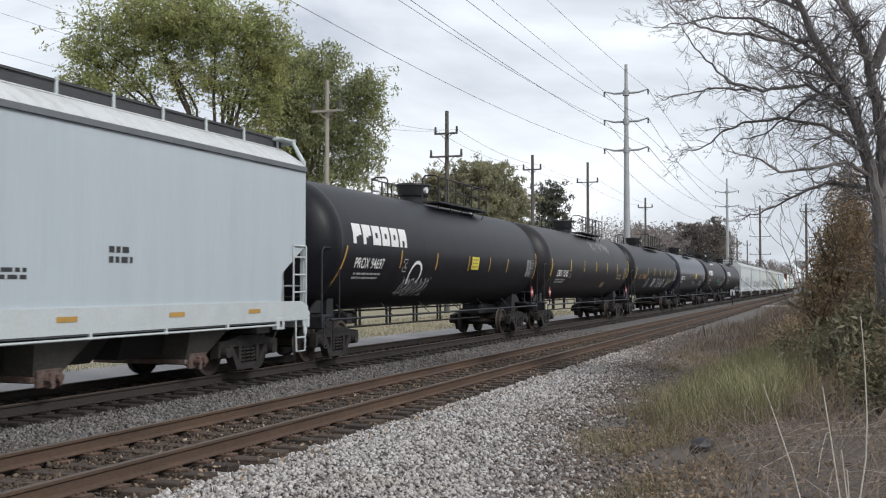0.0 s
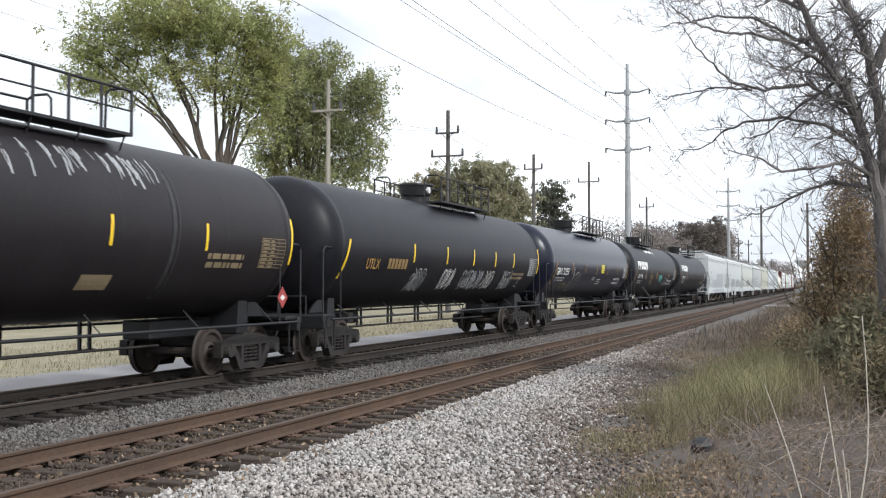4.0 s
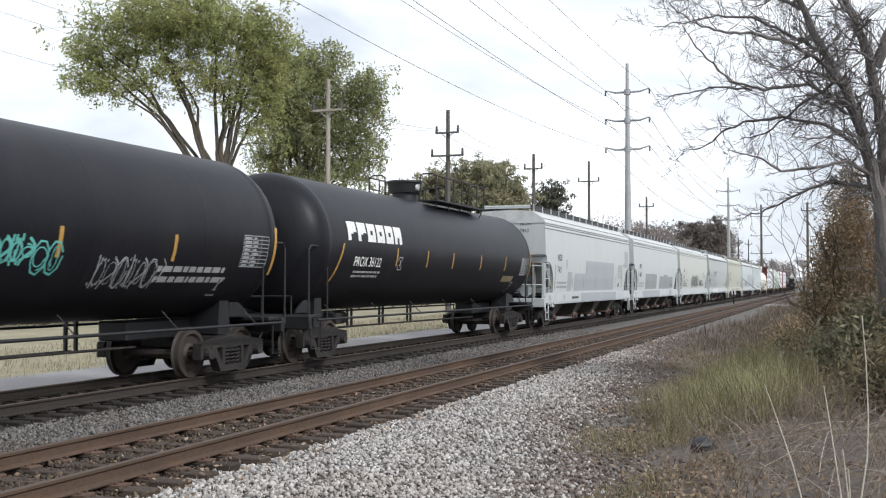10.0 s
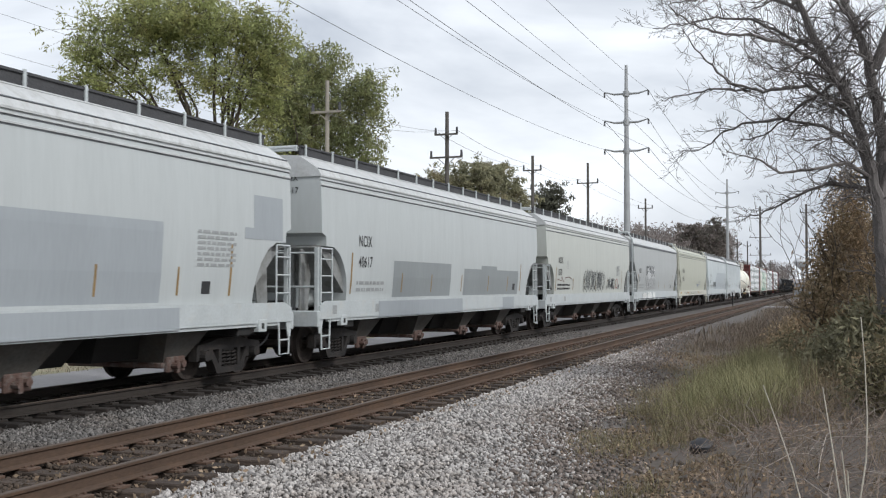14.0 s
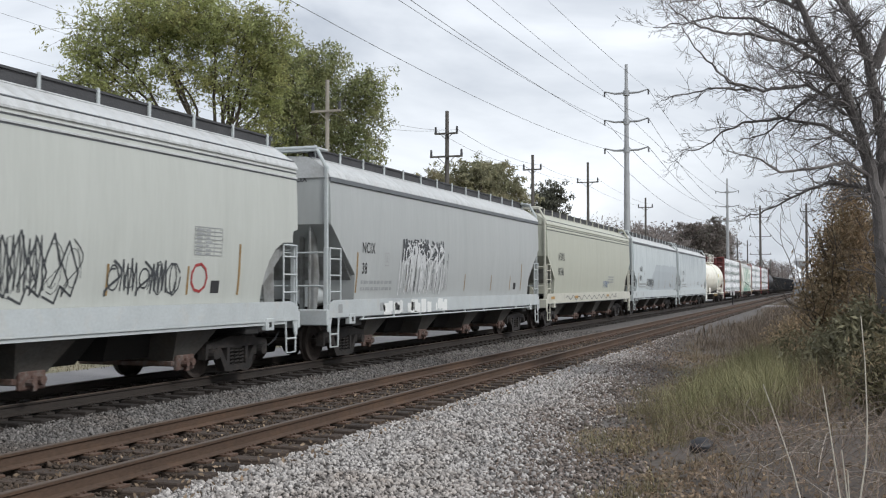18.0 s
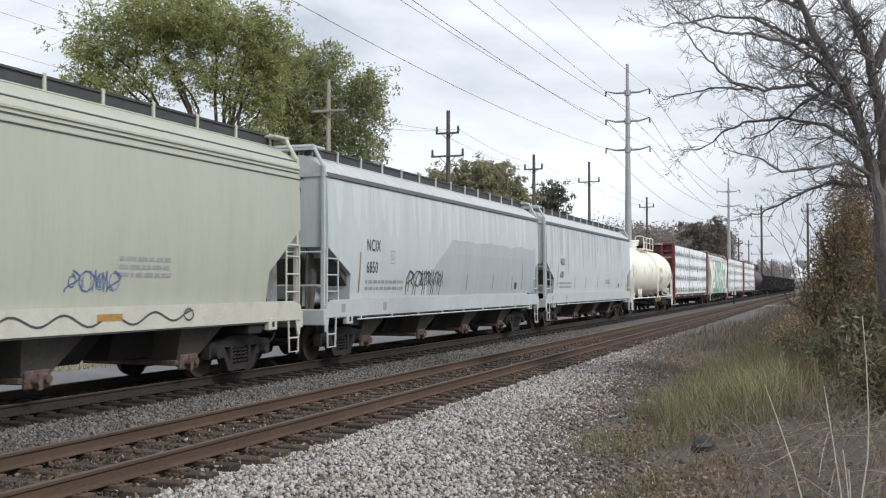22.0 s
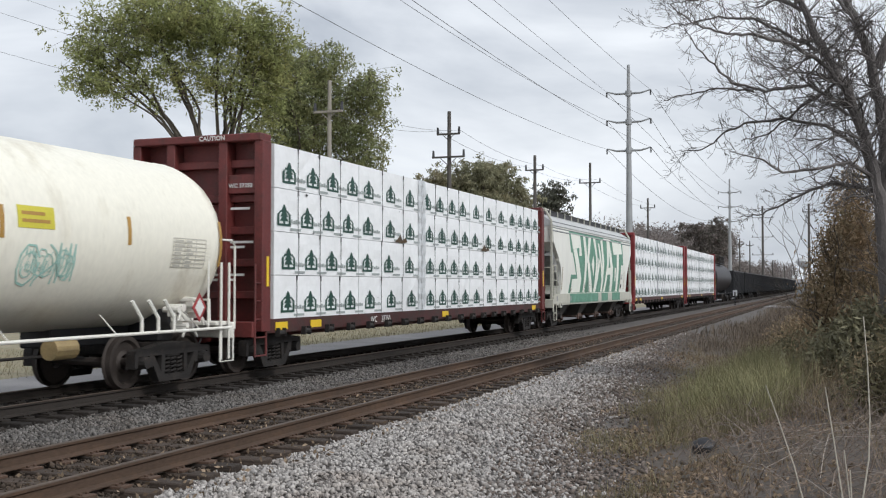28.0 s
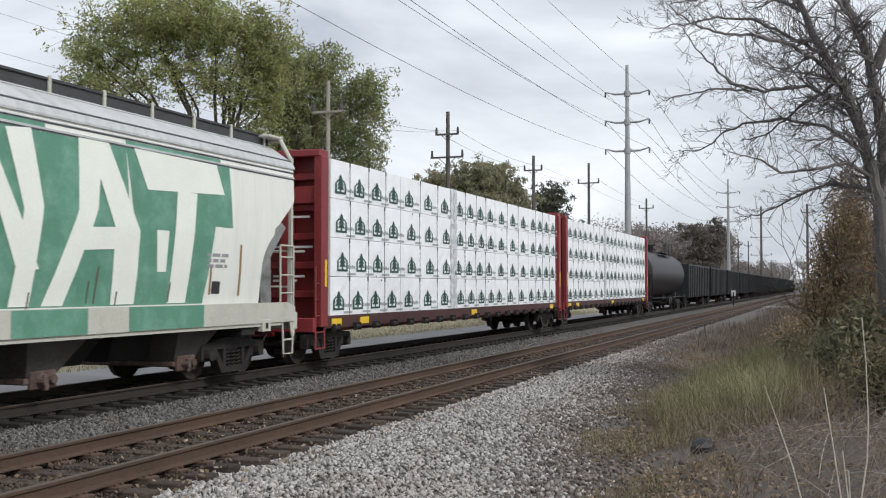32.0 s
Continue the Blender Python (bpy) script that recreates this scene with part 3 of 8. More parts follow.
def small_print(car, y0, y1, z, rows, xf, material, height_=0.05, gap=0.09, seed=1):
    """Lettering too small to read: rows of short bars."""
    rng = random.Random(seed)
    s = Shape()
    for r in range(rows):
        y = y0
        while y < y1 - 0.05:
            w = rng.uniform(0.08, 0.3)
            surf_rect(s, y, min(y + w, y1), z - r * gap, z - r * gap + height_, xf, 0.007, 1)
            y += w + 0.05
    return tagged(part("small_lettering", s, material, car), "rows of small unreadable lettering", kind="stuff")


def scribble(car, name, y0, y1, z0, z1, xf, material, seed, letters=6, width=0.05, label=""):
    """Unreadable sprayed loops and zigzags."""
    rng = random.Random(seed)
    s = Shape()
    w = (y1 - y0) / letters
    for i in range(letters):
        c = y0 + (i + 0.5) * w
        pts = []
        kind = rng.randrange(3)
        n = 9
        for k in range(n):
            a = k / (n - 1)
            if kind == 0:
                pts.append((c + w * 0.55 * math.cos(6.0 * a + 0.4), z0 + (z1 - z0) * (0.5 + 0.5 * math.sin(6.0 * a + 0.4))))
            elif kind == 1:
                pts.append((c + w * (a - 0.5) * 1.1, z0 + (z1 - z0) * (0.1 + 0.9 * (k % 2)) + rng.uniform(-0.05, 0.05)))
            else:
                pts.append((c + w * 0.5 * math.sin(5 * a), z0 + (z1 - z0) * (1 - a)))
        surf_strip(s, pts, width * rng.uniform(0.6, 1.0), xf, 0.007 + 0.001 * (seed % 4))
        p0, q0, r0 = rng.uniform(0, 6.28), rng.uniform(0.25, 0.55), rng.uniform(0.2, 0.5)
        loop = [(c + w * q0 * math.cos(p0 + 7.5 * j / 13) * (1 - 0.3 * j / 13), z0 + (z1 - z0) * (0.5 + r0 * math.sin(p0 + 7.5 * j / 13) + 0.12 * (j / 13 - 0.5))) for j in range(14)]
        surf_strip(s, loop, width * rng.uniform(0.35, 0.6), xf, 0.0075 + 0.001 * (seed % 4))
    return tagged(part(name, s, material, car), label or "unreadable sprayed scrawl", kind="stuff")


# ----- tank cars -----


def tank_car(label, length, radius=1.6, zc=2.73, paint="black", iron="black_iron", spin=True, plat=(-0.7, 4.0), side_ladder=None, low_ladder=None):
    car = thing("tank_car", label, "tank car", "wagons of the freight train")
    half = length / 2 - 0.62            # end sill
    tb = length / 2 - 0.45              # end of the tank's head
    n = 48
    prof = []
    for k in range(7):                  # ellipsoidal head
        a = math.pi / 2 * k / 6
        prof.append((tb - 0.78 * (1 - math.cos(a)), max(0.02, radius * math.sin(a))))
    rings = [(y, r) for y, r in prof]
    body = [(tb - 0.80, radius), (tb - 0.84, radius + 0.008), (tb - 0.88, radius + 0.008), (tb - 0.92, radius), (tb - 1.05, radius)]
    seam = []
    for y in np.linspace(tb - 3.2, -(tb - 3.2), 5):
        seam += [(y + 0.10, radius), (y + 0.03, radius), (y + 0.015, radius + 0.0006), (y - 0.015, radius + 0.0006), (y - 0.03, radius), (y - 0.10, radius)]
    full = rings + body + seam + [(-y, r) for y, r in body[::-1]] + [(-y, r) for y, r in rings[::-1]]
    s = Shape()
    s.loft([[(r * math.cos(2 * math.pi * k / n), y, zc + r * math.sin(2 * math.pi * k / n)) for k in range(n)] for y, r in full[::-1]])
    part("tank", s, paint, car, smooth=True)
    xf = lambda z: math.sqrt(max(0.05, radius ** 2 - (z - zc) ** 2))
    # saddles and stub sills
    for e in (-1, 1):
        s = Shape()
        s.box(-0.32, 0.32, min(e * half, e * (half - 3.6)), max(e * half, e * (half - 3.6)), 0.74, 1.10, 0.03)
        yb = e * (half - 1.40)
        s.prism([(yb - 0.22, 0.80), (yb + 0.22, 0.80), (yb + 0.16, 1.5), (yb - 0.16, 1.5)], -0.95, 0.95)
        part("sill", s, "black_iron", car)
        s = Shape()
        s.box(-1.45, 1.45, min(e * half, e * (half - 0.5)), max(e * half, e * (half - 0.5)), 1.02, 1.10, 0.02)
        s.box(-1.5, 1.5, e * half - 0.06, e * half + 0.06, 0.78, 1.08, 0.02)
        part("end_platform", s, iron, car)
    # handrails along the sides
    for sx in (-1, 1):
        s = Shape()
        x = sx * 1.56
        s.rod([(x, -(half - 0.2), 0.985), (x, half - 0.2, 0.985)], 0.028, 8)
        for y in np.linspace(-(half - 1.2), half - 1.2, 7):
            s.rod([(x, y, 0.985), (sx * 1.22, y, 1.30)], 0.011, 5)
        part("side_handrail", s, iron, car)
    s = Shape()
    x = -1.40
    s.rod([(x, -(half - 3.0), 0.50), (x, half - 3.0, 0.50)], 0.024, 6)
    for y in np.arange(-(half - 3.2), half - 3.1, 2.38):
        for d in (0, 0.29):
            s.box(x - 0.03, x + 0.03, y + d - 0.03, y + d + 0.03, 0.50, 1.95)
    part("lower_safety_rail", s, iron, car)
    # end handrails and steps
    for e in (-1, 1):
        for sx in (-1, 1):
            s = Shape()
            s.tube([(sx * 1.48, e * (half + 0.08), 0.95), (sx * 1.48, e * (half + 0.08), 2.52), (sx * 1.48, e * (half - 0.02), 2.62), (sx * 1.48, e * (half - 0.72), 2.62), (sx * 1.48, e * (half - 0.82), 2.52), (sx * 1.48, e * (half - 0.82), 0.95)], [0.022] * 6, 6)
            part("end_handrail", s, iron, car)
            s = Shape()
            s.tube([(sx * 1.5, e * half, 1.0), (sx * 1.5, e * half, 0.36), (sx * 1.5, e * (half - 0.45), 0.36), (sx * 1.5, e * (half - 0.45), 1.0)], [0.02] * 4, 6)
            part("step", s, iron, car)
            s = Shape()
            yb = e * (half - 1.4)
            s.prism([(yb + e * 0.28, 1.12), (yb + e * 1.0, 1.12), (yb + e * 0.95, 1.2), (yb + e * 0.28, 1.62)], min(sx * 0.86, sx * 0.9), max(sx * 0.86, sx * 0.9))
            part("gusset", s, iron, car)
        s = Shape()
        s.tube([(-1.0, e * (half - 0.02), 1.05), (-1.0, e * (half - 0.02), 1.5), (1.0, e * (half - 0.02), 1.5), (1.0, e * (half - 0.02), 1.05)], [0.022] * 4, 6)
        part("crossover_rail", s, iron, car)
        coupler(car, e * half, e)
    # brake reservoir and gear
    s = Shape()
    if low_ladder is not None:
        s.cone((0.95, -(half - 4.3), 0.72), (0.95, -(half - 3.3), 0.72), 0.22, 0.22, 14)
    else:
        s.cone((0.1, -(half - 4.5), 0.90), (0.1, -(half - 3.7), 0.90), 0.16, 0.16, 14)
    s.box(0.2, 0.6, -(half - 3.4), -(half - 3.1), 0.80, 1.05, 0.04)
    s.rod([(0.6, -(half - 3.2), 0.7), (0.2, half - 3.2, 0.62)], 0.025, 6)
    part("brake_gear", s, "truck", car)
    # dome and its platform
    s = Shape()
    s.cone((0, 0, zc + radius - 0.12), (0, 0, zc + radius + 0.22), 0.40, 0.38, 24)
    s.cone((0, 0, zc + radius + 0.20), (0, 0, zc + radius + 0.52), 0.47, 0.53, 24)
    s.cone((0, 0, zc + radius + 0.52), (0, 0, zc + radius + 0.57), 0.57, 0.55, 24)
    dome = part("dome", s, iron, car, smooth=True)
    s = Shape()
    s.cone((0.44, -0.16, zc + radius + 0.36), (0.52, -0.16, zc + radius + 0.36), 0.10, 0.10, 16)
    part("dome_label", s, "white_letter", dome, "small white label")
    zt = zc + radius - 0.02
    y0, y1 = plat
    for sx in (-1, 1):
        s = Shape()
        s.box(sx * 0.85 - 0.26, sx * 0.85 + 0.26, y0, y1, zt - 0.05, zt)
        s.box(sx * 1.11 - 0.02, sx * 1.11 + 0.02, y0, y1, zt - 0.045, zt + 0.005)
        for y in np.linspace(y0 + 0.15, y1 - 0.15, 5):
            s.rod([(sx * 1.08, y, zt - 0.05), (sx * 0.98, y, zt - 0.30)], 0.016, 5)
        p = part("walkway", s, iron, car)
        x = sx * 1.10
        for y in np.linspace(y0, y1, 7 if side_ladder is None else 4):
            part("rail_post", Shape().rod([(x, y, zt - 0.05), (x, y, zt + 0.72)], 0.026, 6), iron, p)
        s = Shape()
        s.rod([(x, y0, zt + 0.72), (x, y1, zt + 0.72)], 0.026, 6)
        part("top_rail", s, iron, p)
        s = Shape().rod([(x, y0, zt + 0.38), (x, y1, zt + 0.38)], 0.018, 6)
        part("middle_rail", s, iron, p)
        for y in (y0, y1):
            s = Shape().tube([(x, y, zt + 0.70), (sx * 0.98, y, zt + 0.78), (sx * 0.66, y, zt + 0.78), (sx * 0.58, y, zt + 0.7), (sx * 0.56, y, zt)], [0.024] * 5, 6)
            part("hoop_rail", s, iron, p)
    # ladder hanging under the tank's side
    for sx in (-1, 1) if low_ladder is not None else ():
        s = Shape()
        ya, yb = -half + low_ladder, -half + low_ladder + 0.42
        for y in (ya, yb):
            s.tube([(sx * 1.60, y, 0.32), (sx * 1.60, y, 1.05), (sx * (xf(1.62) + 0.03), y, 1.62)], [0.024] * 3, 5)
        ld = part("ladder", s, iron, car)
        for i in range(3):
            z = 0.34 + i * 0.33
            part("rung", Shape().rod([(sx * 1.60, ya, z), (sx * 1.60, yb, z)], 0.018, 5), iron, ld)
    if side_ladder is not None:
        zs = [0.98, 1.3, 1.7, 2.1, zc, zc + 0.5, zc + 0.9, zc + 1.2, zc + radius * 0.93]
        s = Shape()
        for d in (-0.21, 0.21):
            s.tube([(xf(z) + 0.13 if z > zc else 1.66, side_ladder + d, z) for z in zs], [0.024] * len(zs), 6)
        ld = part("ladder", s, iron, car)
        for k in range(9):
            z = 1.1 + 0.33 * k
            x = xf(z) + 0.13 if z > zc else 1.66
            part("rung", Shape().rod([(x, side_ladder - 0.21, z), (x, side_ladder + 0.21, z)], 0.016, 6), iron, ld)
    for e in (-1, 1):
        truck_parts(car, e * (half - 1.40), spin)
    return car, xf, half


def reflectors(car, xf, ys, z0, z1, material, width=0.09):
    for y in ys:
        s = Shape()
        surf_rect(s, y - width / 2, y + width / 2, z0, z1, xf)
        part("reflector", s, material, car)


def data_panel(car, y, z, w, h, xf, rows=6, material="grey_letter", seed=3):
    s = Shape()
    rng = random.Random(seed)
    for i in range(rows + 1):
        surf_rect(s, y, y + w, z + h * i / rows, z + h * i / rows + 0.015, xf, 0.007, 1)
    for k in (0, 0.35, 0.7, 1):
        surf_rect(s, y + k * w, y + k * w + 0.015, z, z + h, xf, 0.008)
    for i in range(rows):
        surf_rect(s, y + 0.05, y + w * rng.uniform(0.25, 0.33), z + h * (i + 0.25) / rows, z + h * (i + 0.75) / rows, xf, 0.008, 1)
        surf_rect(s, y + 0.4 * w, y + w * rng.uniform(0.5, 0.65), z + h * (i + 0.25) / rows, z + h * (i + 0.75) / rows, xf, 0.008, 1)
    part("data_panel", s, material, car)


def logo_blocks(car, y, z, w, h, xf):
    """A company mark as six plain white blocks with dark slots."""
    n = 6
    cw = w / n
    for i in range(n):
        s = Shape()
        a, b = y + i * cw, y + (i + 0.84) * cw
        t = cw * 0.30
        surf_rect(s, a, a + t, z, z + h, xf)
        surf_rect(s, b - t, b, z + (0.45 * h if i in (0, 1) else 0), z + h, xf)
        surf_rect(s, a + t, b - t, z + h - t, z + h, xf, nz=1)
        surf_rect(s, a + t, b - t, z + 0.36 * h if i in (0, 1, 5) else z, (z + 0.36 * h if i in (0, 1, 5) else z) + t, xf, nz=1)
        part("mark_block", s, "white_letter", car)


# ----- covered hopper cars -----


def hopper_profile(z):
    return float(np.interp(z, [0.9, 1.47, 2.0, 2.7, 3.4, 4.02, 4.24, 4.36, 4.72], [1.50, 1.52, 1.575, 1.61, 1.60, 1.575, 1.55, 1.48, 1.02]))


def flat_profile(z):
    return float(np.interp(z, [0.9, 1.47, 4.02, 4.24, 4.36, 4.72], [1.555, 1.56, 1.565, 1.55, 1.48, 1.02]))


# lower edge of the side sheet near the ends: distance from the end, height
DEEP_CUT = ([0, 0.12, 0.35, 0.65, 0.83, 0.85, 1.05, 1.22, 1.30, 1.33, 1.34], [3.55, 3.43, 3.25, 3.02, 2.92, 2.80, 2.64, 2.42, 2.2, 1.9, 1.42])
ROUND_CUT = ([0, 0.20, 0.22, 0.62, 0.92, 1.16, 1.32, 1.40, 1.42], [2.95, 2.88, 2.66, 2.64, 2.5, 2.26, 1.98, 1.7, 1.42])


def hopper_car(label, length, paint, trim, roof_paint, xf=hopper_profile, knee=2.75, run=1.25, spin=True, chutes=4, iron=None, ridged=False, cut=None, ends=(0.45, 0.25), eave=4.19, slope="slope_grey"):
    """ends: how far the body stands in from the front sill line and how far it runs past the rear one."""
    iron = iron or trim
    car = thing("hopper_car", label, "hopper car", "wagons of the freight train")
    nominal = length / 2 - 0.62
    ye = nominal + (ends[1] - ends[0]) / 2
    half = ye + 0.10
    mid = (ends[0] + ends[1]) / 2

    def bottom(y):
        a = abs(y)
        if cut:
            return float(np.interp(ye - a, cut[0], cut[1]))
        return float(np.interp(a, [0, ye - run - 0.05, ye - run, ye], [1.42, 1.42, 2.02, knee]))

    s = Shape()
    rings = []
    stations = [-ye, -(ye - run), -(ye - run - 0.05)] + list(np.linspace(-(ye - run - 0.3), ye - run - 0.3, 9)) + [ye - run - 0.05, ye - run, ye]
    if cut:
        stations = [-(ye - d) for d in cut[0]] + list(np.linspace(-(ye - 2.0), ye - 2.0, 9)) + [ye - d for d in cut[0][::-1]]
    for y in stations:
        b = bottom(y)
        zs = [b + (4.22 - b) * k / 10 for k in range(11)]
        ring = [(xf(z), y, z) for z in zs] + [(-xf(z), y, z) for z in zs[::-1]]
        rings.append(ring)
    s.loft(rings[::-1])
    part("body", s, paint, car, smooth=True)
    # roof: rounded shoulders and a flat top with a curb round the hatches
    s = Shape()
    prof = [(1.585, 4.205), (1.585, 4.24), (1.53, 4.34), (1.46, 4.41), (1.08, 4.66), (1.02, 4.69), (0.5, 4.72), (0, 4.73)]
    prof = prof + [(-x, z) for x, z in prof[-2::-1]]
    s.loft([[(x, y, z) for x, z in prof] for y in (ye + 0.03, -(ye + 0.03))])
    part("roof", s, roof_paint, car)
    for sx in (-1, 1):
        if ridged:
            for z, t in ((4.00, 0.040), (4.13, 0.022)):
                s = Shape().box(min(sx * 1.54, sx * (xf(z) + 0.024)), max(sx * 1.54, sx * (xf(z) + 0.024)), -ye, ye, z, z + t, 0.006)
                part("side_ridge", s, roof_paint, car)
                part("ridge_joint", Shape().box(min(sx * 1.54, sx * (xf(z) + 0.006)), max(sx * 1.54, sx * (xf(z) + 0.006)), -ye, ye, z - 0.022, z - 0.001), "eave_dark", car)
            s = Shape().rod([(sx * 1.50, -ye, 4.385), (sx * 1.50, ye, 4.385)], 0.016, 6)
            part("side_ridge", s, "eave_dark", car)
        else:
            # eave angle coloured dark as the shadow line under the roof overhang
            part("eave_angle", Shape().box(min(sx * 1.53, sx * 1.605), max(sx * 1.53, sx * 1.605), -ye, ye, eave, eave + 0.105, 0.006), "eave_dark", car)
        s = Shape().rod([(sx * 1.05, -(ye - 0.1), 4.685), (sx * 1.05, ye - 0.1, 4.685)], 0.02, 6)
        part("roof_bead", s, roof_paint, car)
        for y in np.linspace(-ye + 3.0, ye - 3.0, 6):
            s = Shape()
            surf_rect(s, y, y + 0.014, 1.48, 4.0, lambda z: xf(z) + 0.0, 0.003)
            if sx > 0:
                part("weld_seam", s, paint, car)
        s = Shape()
        s.prism([(-(ye + 0.06), 1.03), (ye + 0.06, 1.03), (ye + 0.06, 1.32), (ye - 0.25, 1.43), (-(ye - 0.25), 1.43), (-(ye + 0.06), 1.32)], min(sx * 1.545, sx * 1.60), max(sx * 1.545, sx * 1.60))
        part("side_sill", s, trim, car)
        part("sill_flange", Shape().box(min(sx * 1.50, sx * 1.57), max(sx * 1.50, sx * 1.57), -(ye - 0.4), ye - 0.4, 0.965 if cut else 1.0, 1.029), trim if cut else "eave_dark", car)
        if not cut and not ridged:
            s = Shape().rod([(sx * 1.60, -(ye - 1.6), 0.955), (sx * 1.60, ye - 1.0, 0.955)], 0.020, 6)
            for y in np.linspace(-(ye - 1.8), ye - 1.2, 9):
                s.box(sx * 1.585 - 0.02, sx * 1.585 + 0.02, y - 0.03, y + 0.03, 0.93, 1.03)
            part("pipe", s, trim, car)
        # jacking pads near both ends of the sill
        for e in (-1, 1):
            s = Shape().box(min(sx * 1.50, sx * 1.615), max(sx * 1.50, sx * 1.615), e * (ye - 1.15) - 0.16, e * (ye - 1.15) + 0.16, 0.86, 1.10, 0.01)
            pad = part("jacking_pad", s, trim, car)
            part("pad_hole", Shape().box(min(sx * 1.60, sx * 1.618), max(sx * 1.60, sx * 1.618), e * (ye - 1.15) - 0.05, e * (ye - 1.15) + 0.05, 0.92, 1.03), "underframe", pad)
        # running board with its brackets
        s = Shape()
        s.box(sx * 0.78 - 0.26, sx * 0.78 + 0.26, -(ye - 0.1), ye - 0.1, 4.89, 4.93)
        s.box(sx * 0.99 - 0.02, sx * 0.99 + 0.02, -(ye - 0.1), ye - 0.1, 4.68, 4.935)
        board = part("running_board", s, "board_grey", car)
        for y in np.linspace(-(ye - 0.3), ye - 0.3, 14):
            b = Shape().box(sx * 1.035 - 0.022, sx * 1.035 + 0.022, y - 0.03, y + 0.03, 4.64, 4.965, 0.008)
            part("bracket", b, iron, board)
        # corner posts, ladders and steps at both ends
        for e in (-1, 1):
            s = Shape()
            s.box(sx * 1.50 - 0.05, sx * 1.50 + 0.05, e * (half - 0.08) - 0.05, e * (half - 0.08) + 0.05, 0.95, 2.62, 0.01)
            if cut is not ROUND_CUT:
                s.box(sx * 1.50 - 0.04, sx * 1.50 + 0.04, e * (half - 0.08) - 0.04, e * (half - 0.08) + 0.04, 2.55, 4.46, 0.01)
                s.rod([(sx * 1.50, e * (half - 0.08), 4.42), (sx * 1.22, e * (half - 0.10), 4.90)], 0.045, 8)
            part("corner_post", s, iron, car)
            s = Shape()
            for y in (e * (half - 0.10), e * (half - 0.66)):
                s.rod([(sx * 1.58, y, 1.02), (sx * 1.58, y, 2.60)], 0.022, 6)
            s.rod([(sx * 1.58, e * (half - 0.66), 2.60), (sx * 1.58, e * (half - 0.10), 2.60)], 0.022, 6)
            ld = part("ladder", s, iron, car)
            for i in range(4):
                z = 1.25 + i * 0.37
                part("rung", Shape().rod([(sx * 1.58, e * (half - 0.10), z), (sx * 1.58, e * (half - 0.66), z)], 0.018, 6), iron, ld)
            s = Shape().prism([(e * (half + 0.02), 1.05), (e * (half - 0.24), 1.05), (e * (half - 0.14), 0.72), (e * (half - 0.04), 0.72)], min(sx * 1.55, sx * 1.575), max(sx * 1.55, sx * 1.575))
            part("step_bracket", s, iron, car)
            s = Shape()
            s.tube([(sx * 1.58, e * (half - 0.12), 0.80), (sx * 1.58, e * (half - 0.14), 0.37), (sx * 1.58, e * (half - 0.52), 0.37), (sx * 1.58, e * (half - 0.56), 1.03)], [0.022] * 4, 6)
            s.rod([(sx * 1.58, e * (half - 0.13), 0.66), (sx * 1.58, e * (half - 0.54), 0.66)], 0.02, 6)
            part("step", s, iron, car)
    for e in (-1, 1):
        s = Shape()
        s.box(-1.6, 1.6, e * half - 0.06, e * half + 0.06, 0.86, 1.22, 0.02)
        s.box(-1.55, 1.55, min(e * half, e * (half - 0.9)), max(e * half, e * (half - 0.9)), 1.12, 1.18)
        part("end_sill", s, trim, car)
        s = Shape()
        wy = half - 0.12 if cut is ROUND_CUT else half
        ww = 0.95 if cut is ROUND_CUT else 1.28
        s.box(-ww, ww, min(e * wy, e * (half - 0.6)), max(e * wy, e * (half - 0.6)), 4.86, 4.91, 0.01)
        s.box(-ww, ww, e * (wy - 0.04) - 0.03, e * (wy - 0.04) + 0.03, 4.80, 4.93, 0.01)
        part("end_walkway", s, iron, car)
        s = Shape()
        for x in (-0.35, 0.1):
            s.rod([(x, e * (half + 0.02), 1.2), (x, e * (half + 0.02), 2.6 if cut is ROUND_CUT else 4.86)], 0.022, 6)
        el = part("end_ladder", s, iron, car)
        for i in range(4 if cut is ROUND_CUT else 9):
            part("rung", Shape().rod([(-0.35, e * (half + 0.02), 1.4 + 0.37 * i), (0.1, e * (half + 0.02), 1.4 + 0.37 * i)], 0.017, 5), iron, el)
        for z in (1.75, 2.5):
            part("grab_iron", Shape().rod([(-1.45, e * (half - 0.02), z), (1.45, e * (half - 0.02), z)], 0.022, 6), iron, car)
        for x in (-0.7, 0.7):
            s = Shape()
            s.box(x - 0.05, x + 0.05, e * (half - 0.45) - 0.05, e * (half - 0.45) + 0.05, 1.1, knee + 0.1, 0.01)
            part("end_brace", s, slope, car)
        # upright shear plates behind the ladders
        for sx in (-1, 1):
            s = Shape().prism([(e * (half - 0.10), 1.18), (e * (half - 0.48), 1.18), (e * (half - 0.62), 2.0), (e * (half - 0.40), knee + 0.05), (e * (half - 0.16), knee + 0.05)], min(sx * 1.02, sx * 1.06), max(sx * 1.02, sx * 1.06))
            part("shear_plate", s, slope, car)
        # end slope sheet under the overhang
        s = Shape()
        s.convex([(x, y, z) for x in (-1.46, 1.46) for y, z in ((e * (ye - 0.12), knee + 0.08), (e * (ye - run - 0.55), 1.30), (e * (ye - run - 0.60), 2.2), (e * (ye - 0.5), knee + 0.3))],
                 [[0, 1, 2, 3], [4, 5, 6, 7], [0, 1, 5, 4], [1, 2, 6, 5], [2, 3, 7, 6], [3, 0, 4, 7]])
        part("slope_sheet", s, slope, car)
        coupler(car, e * (half - 0.08), e)
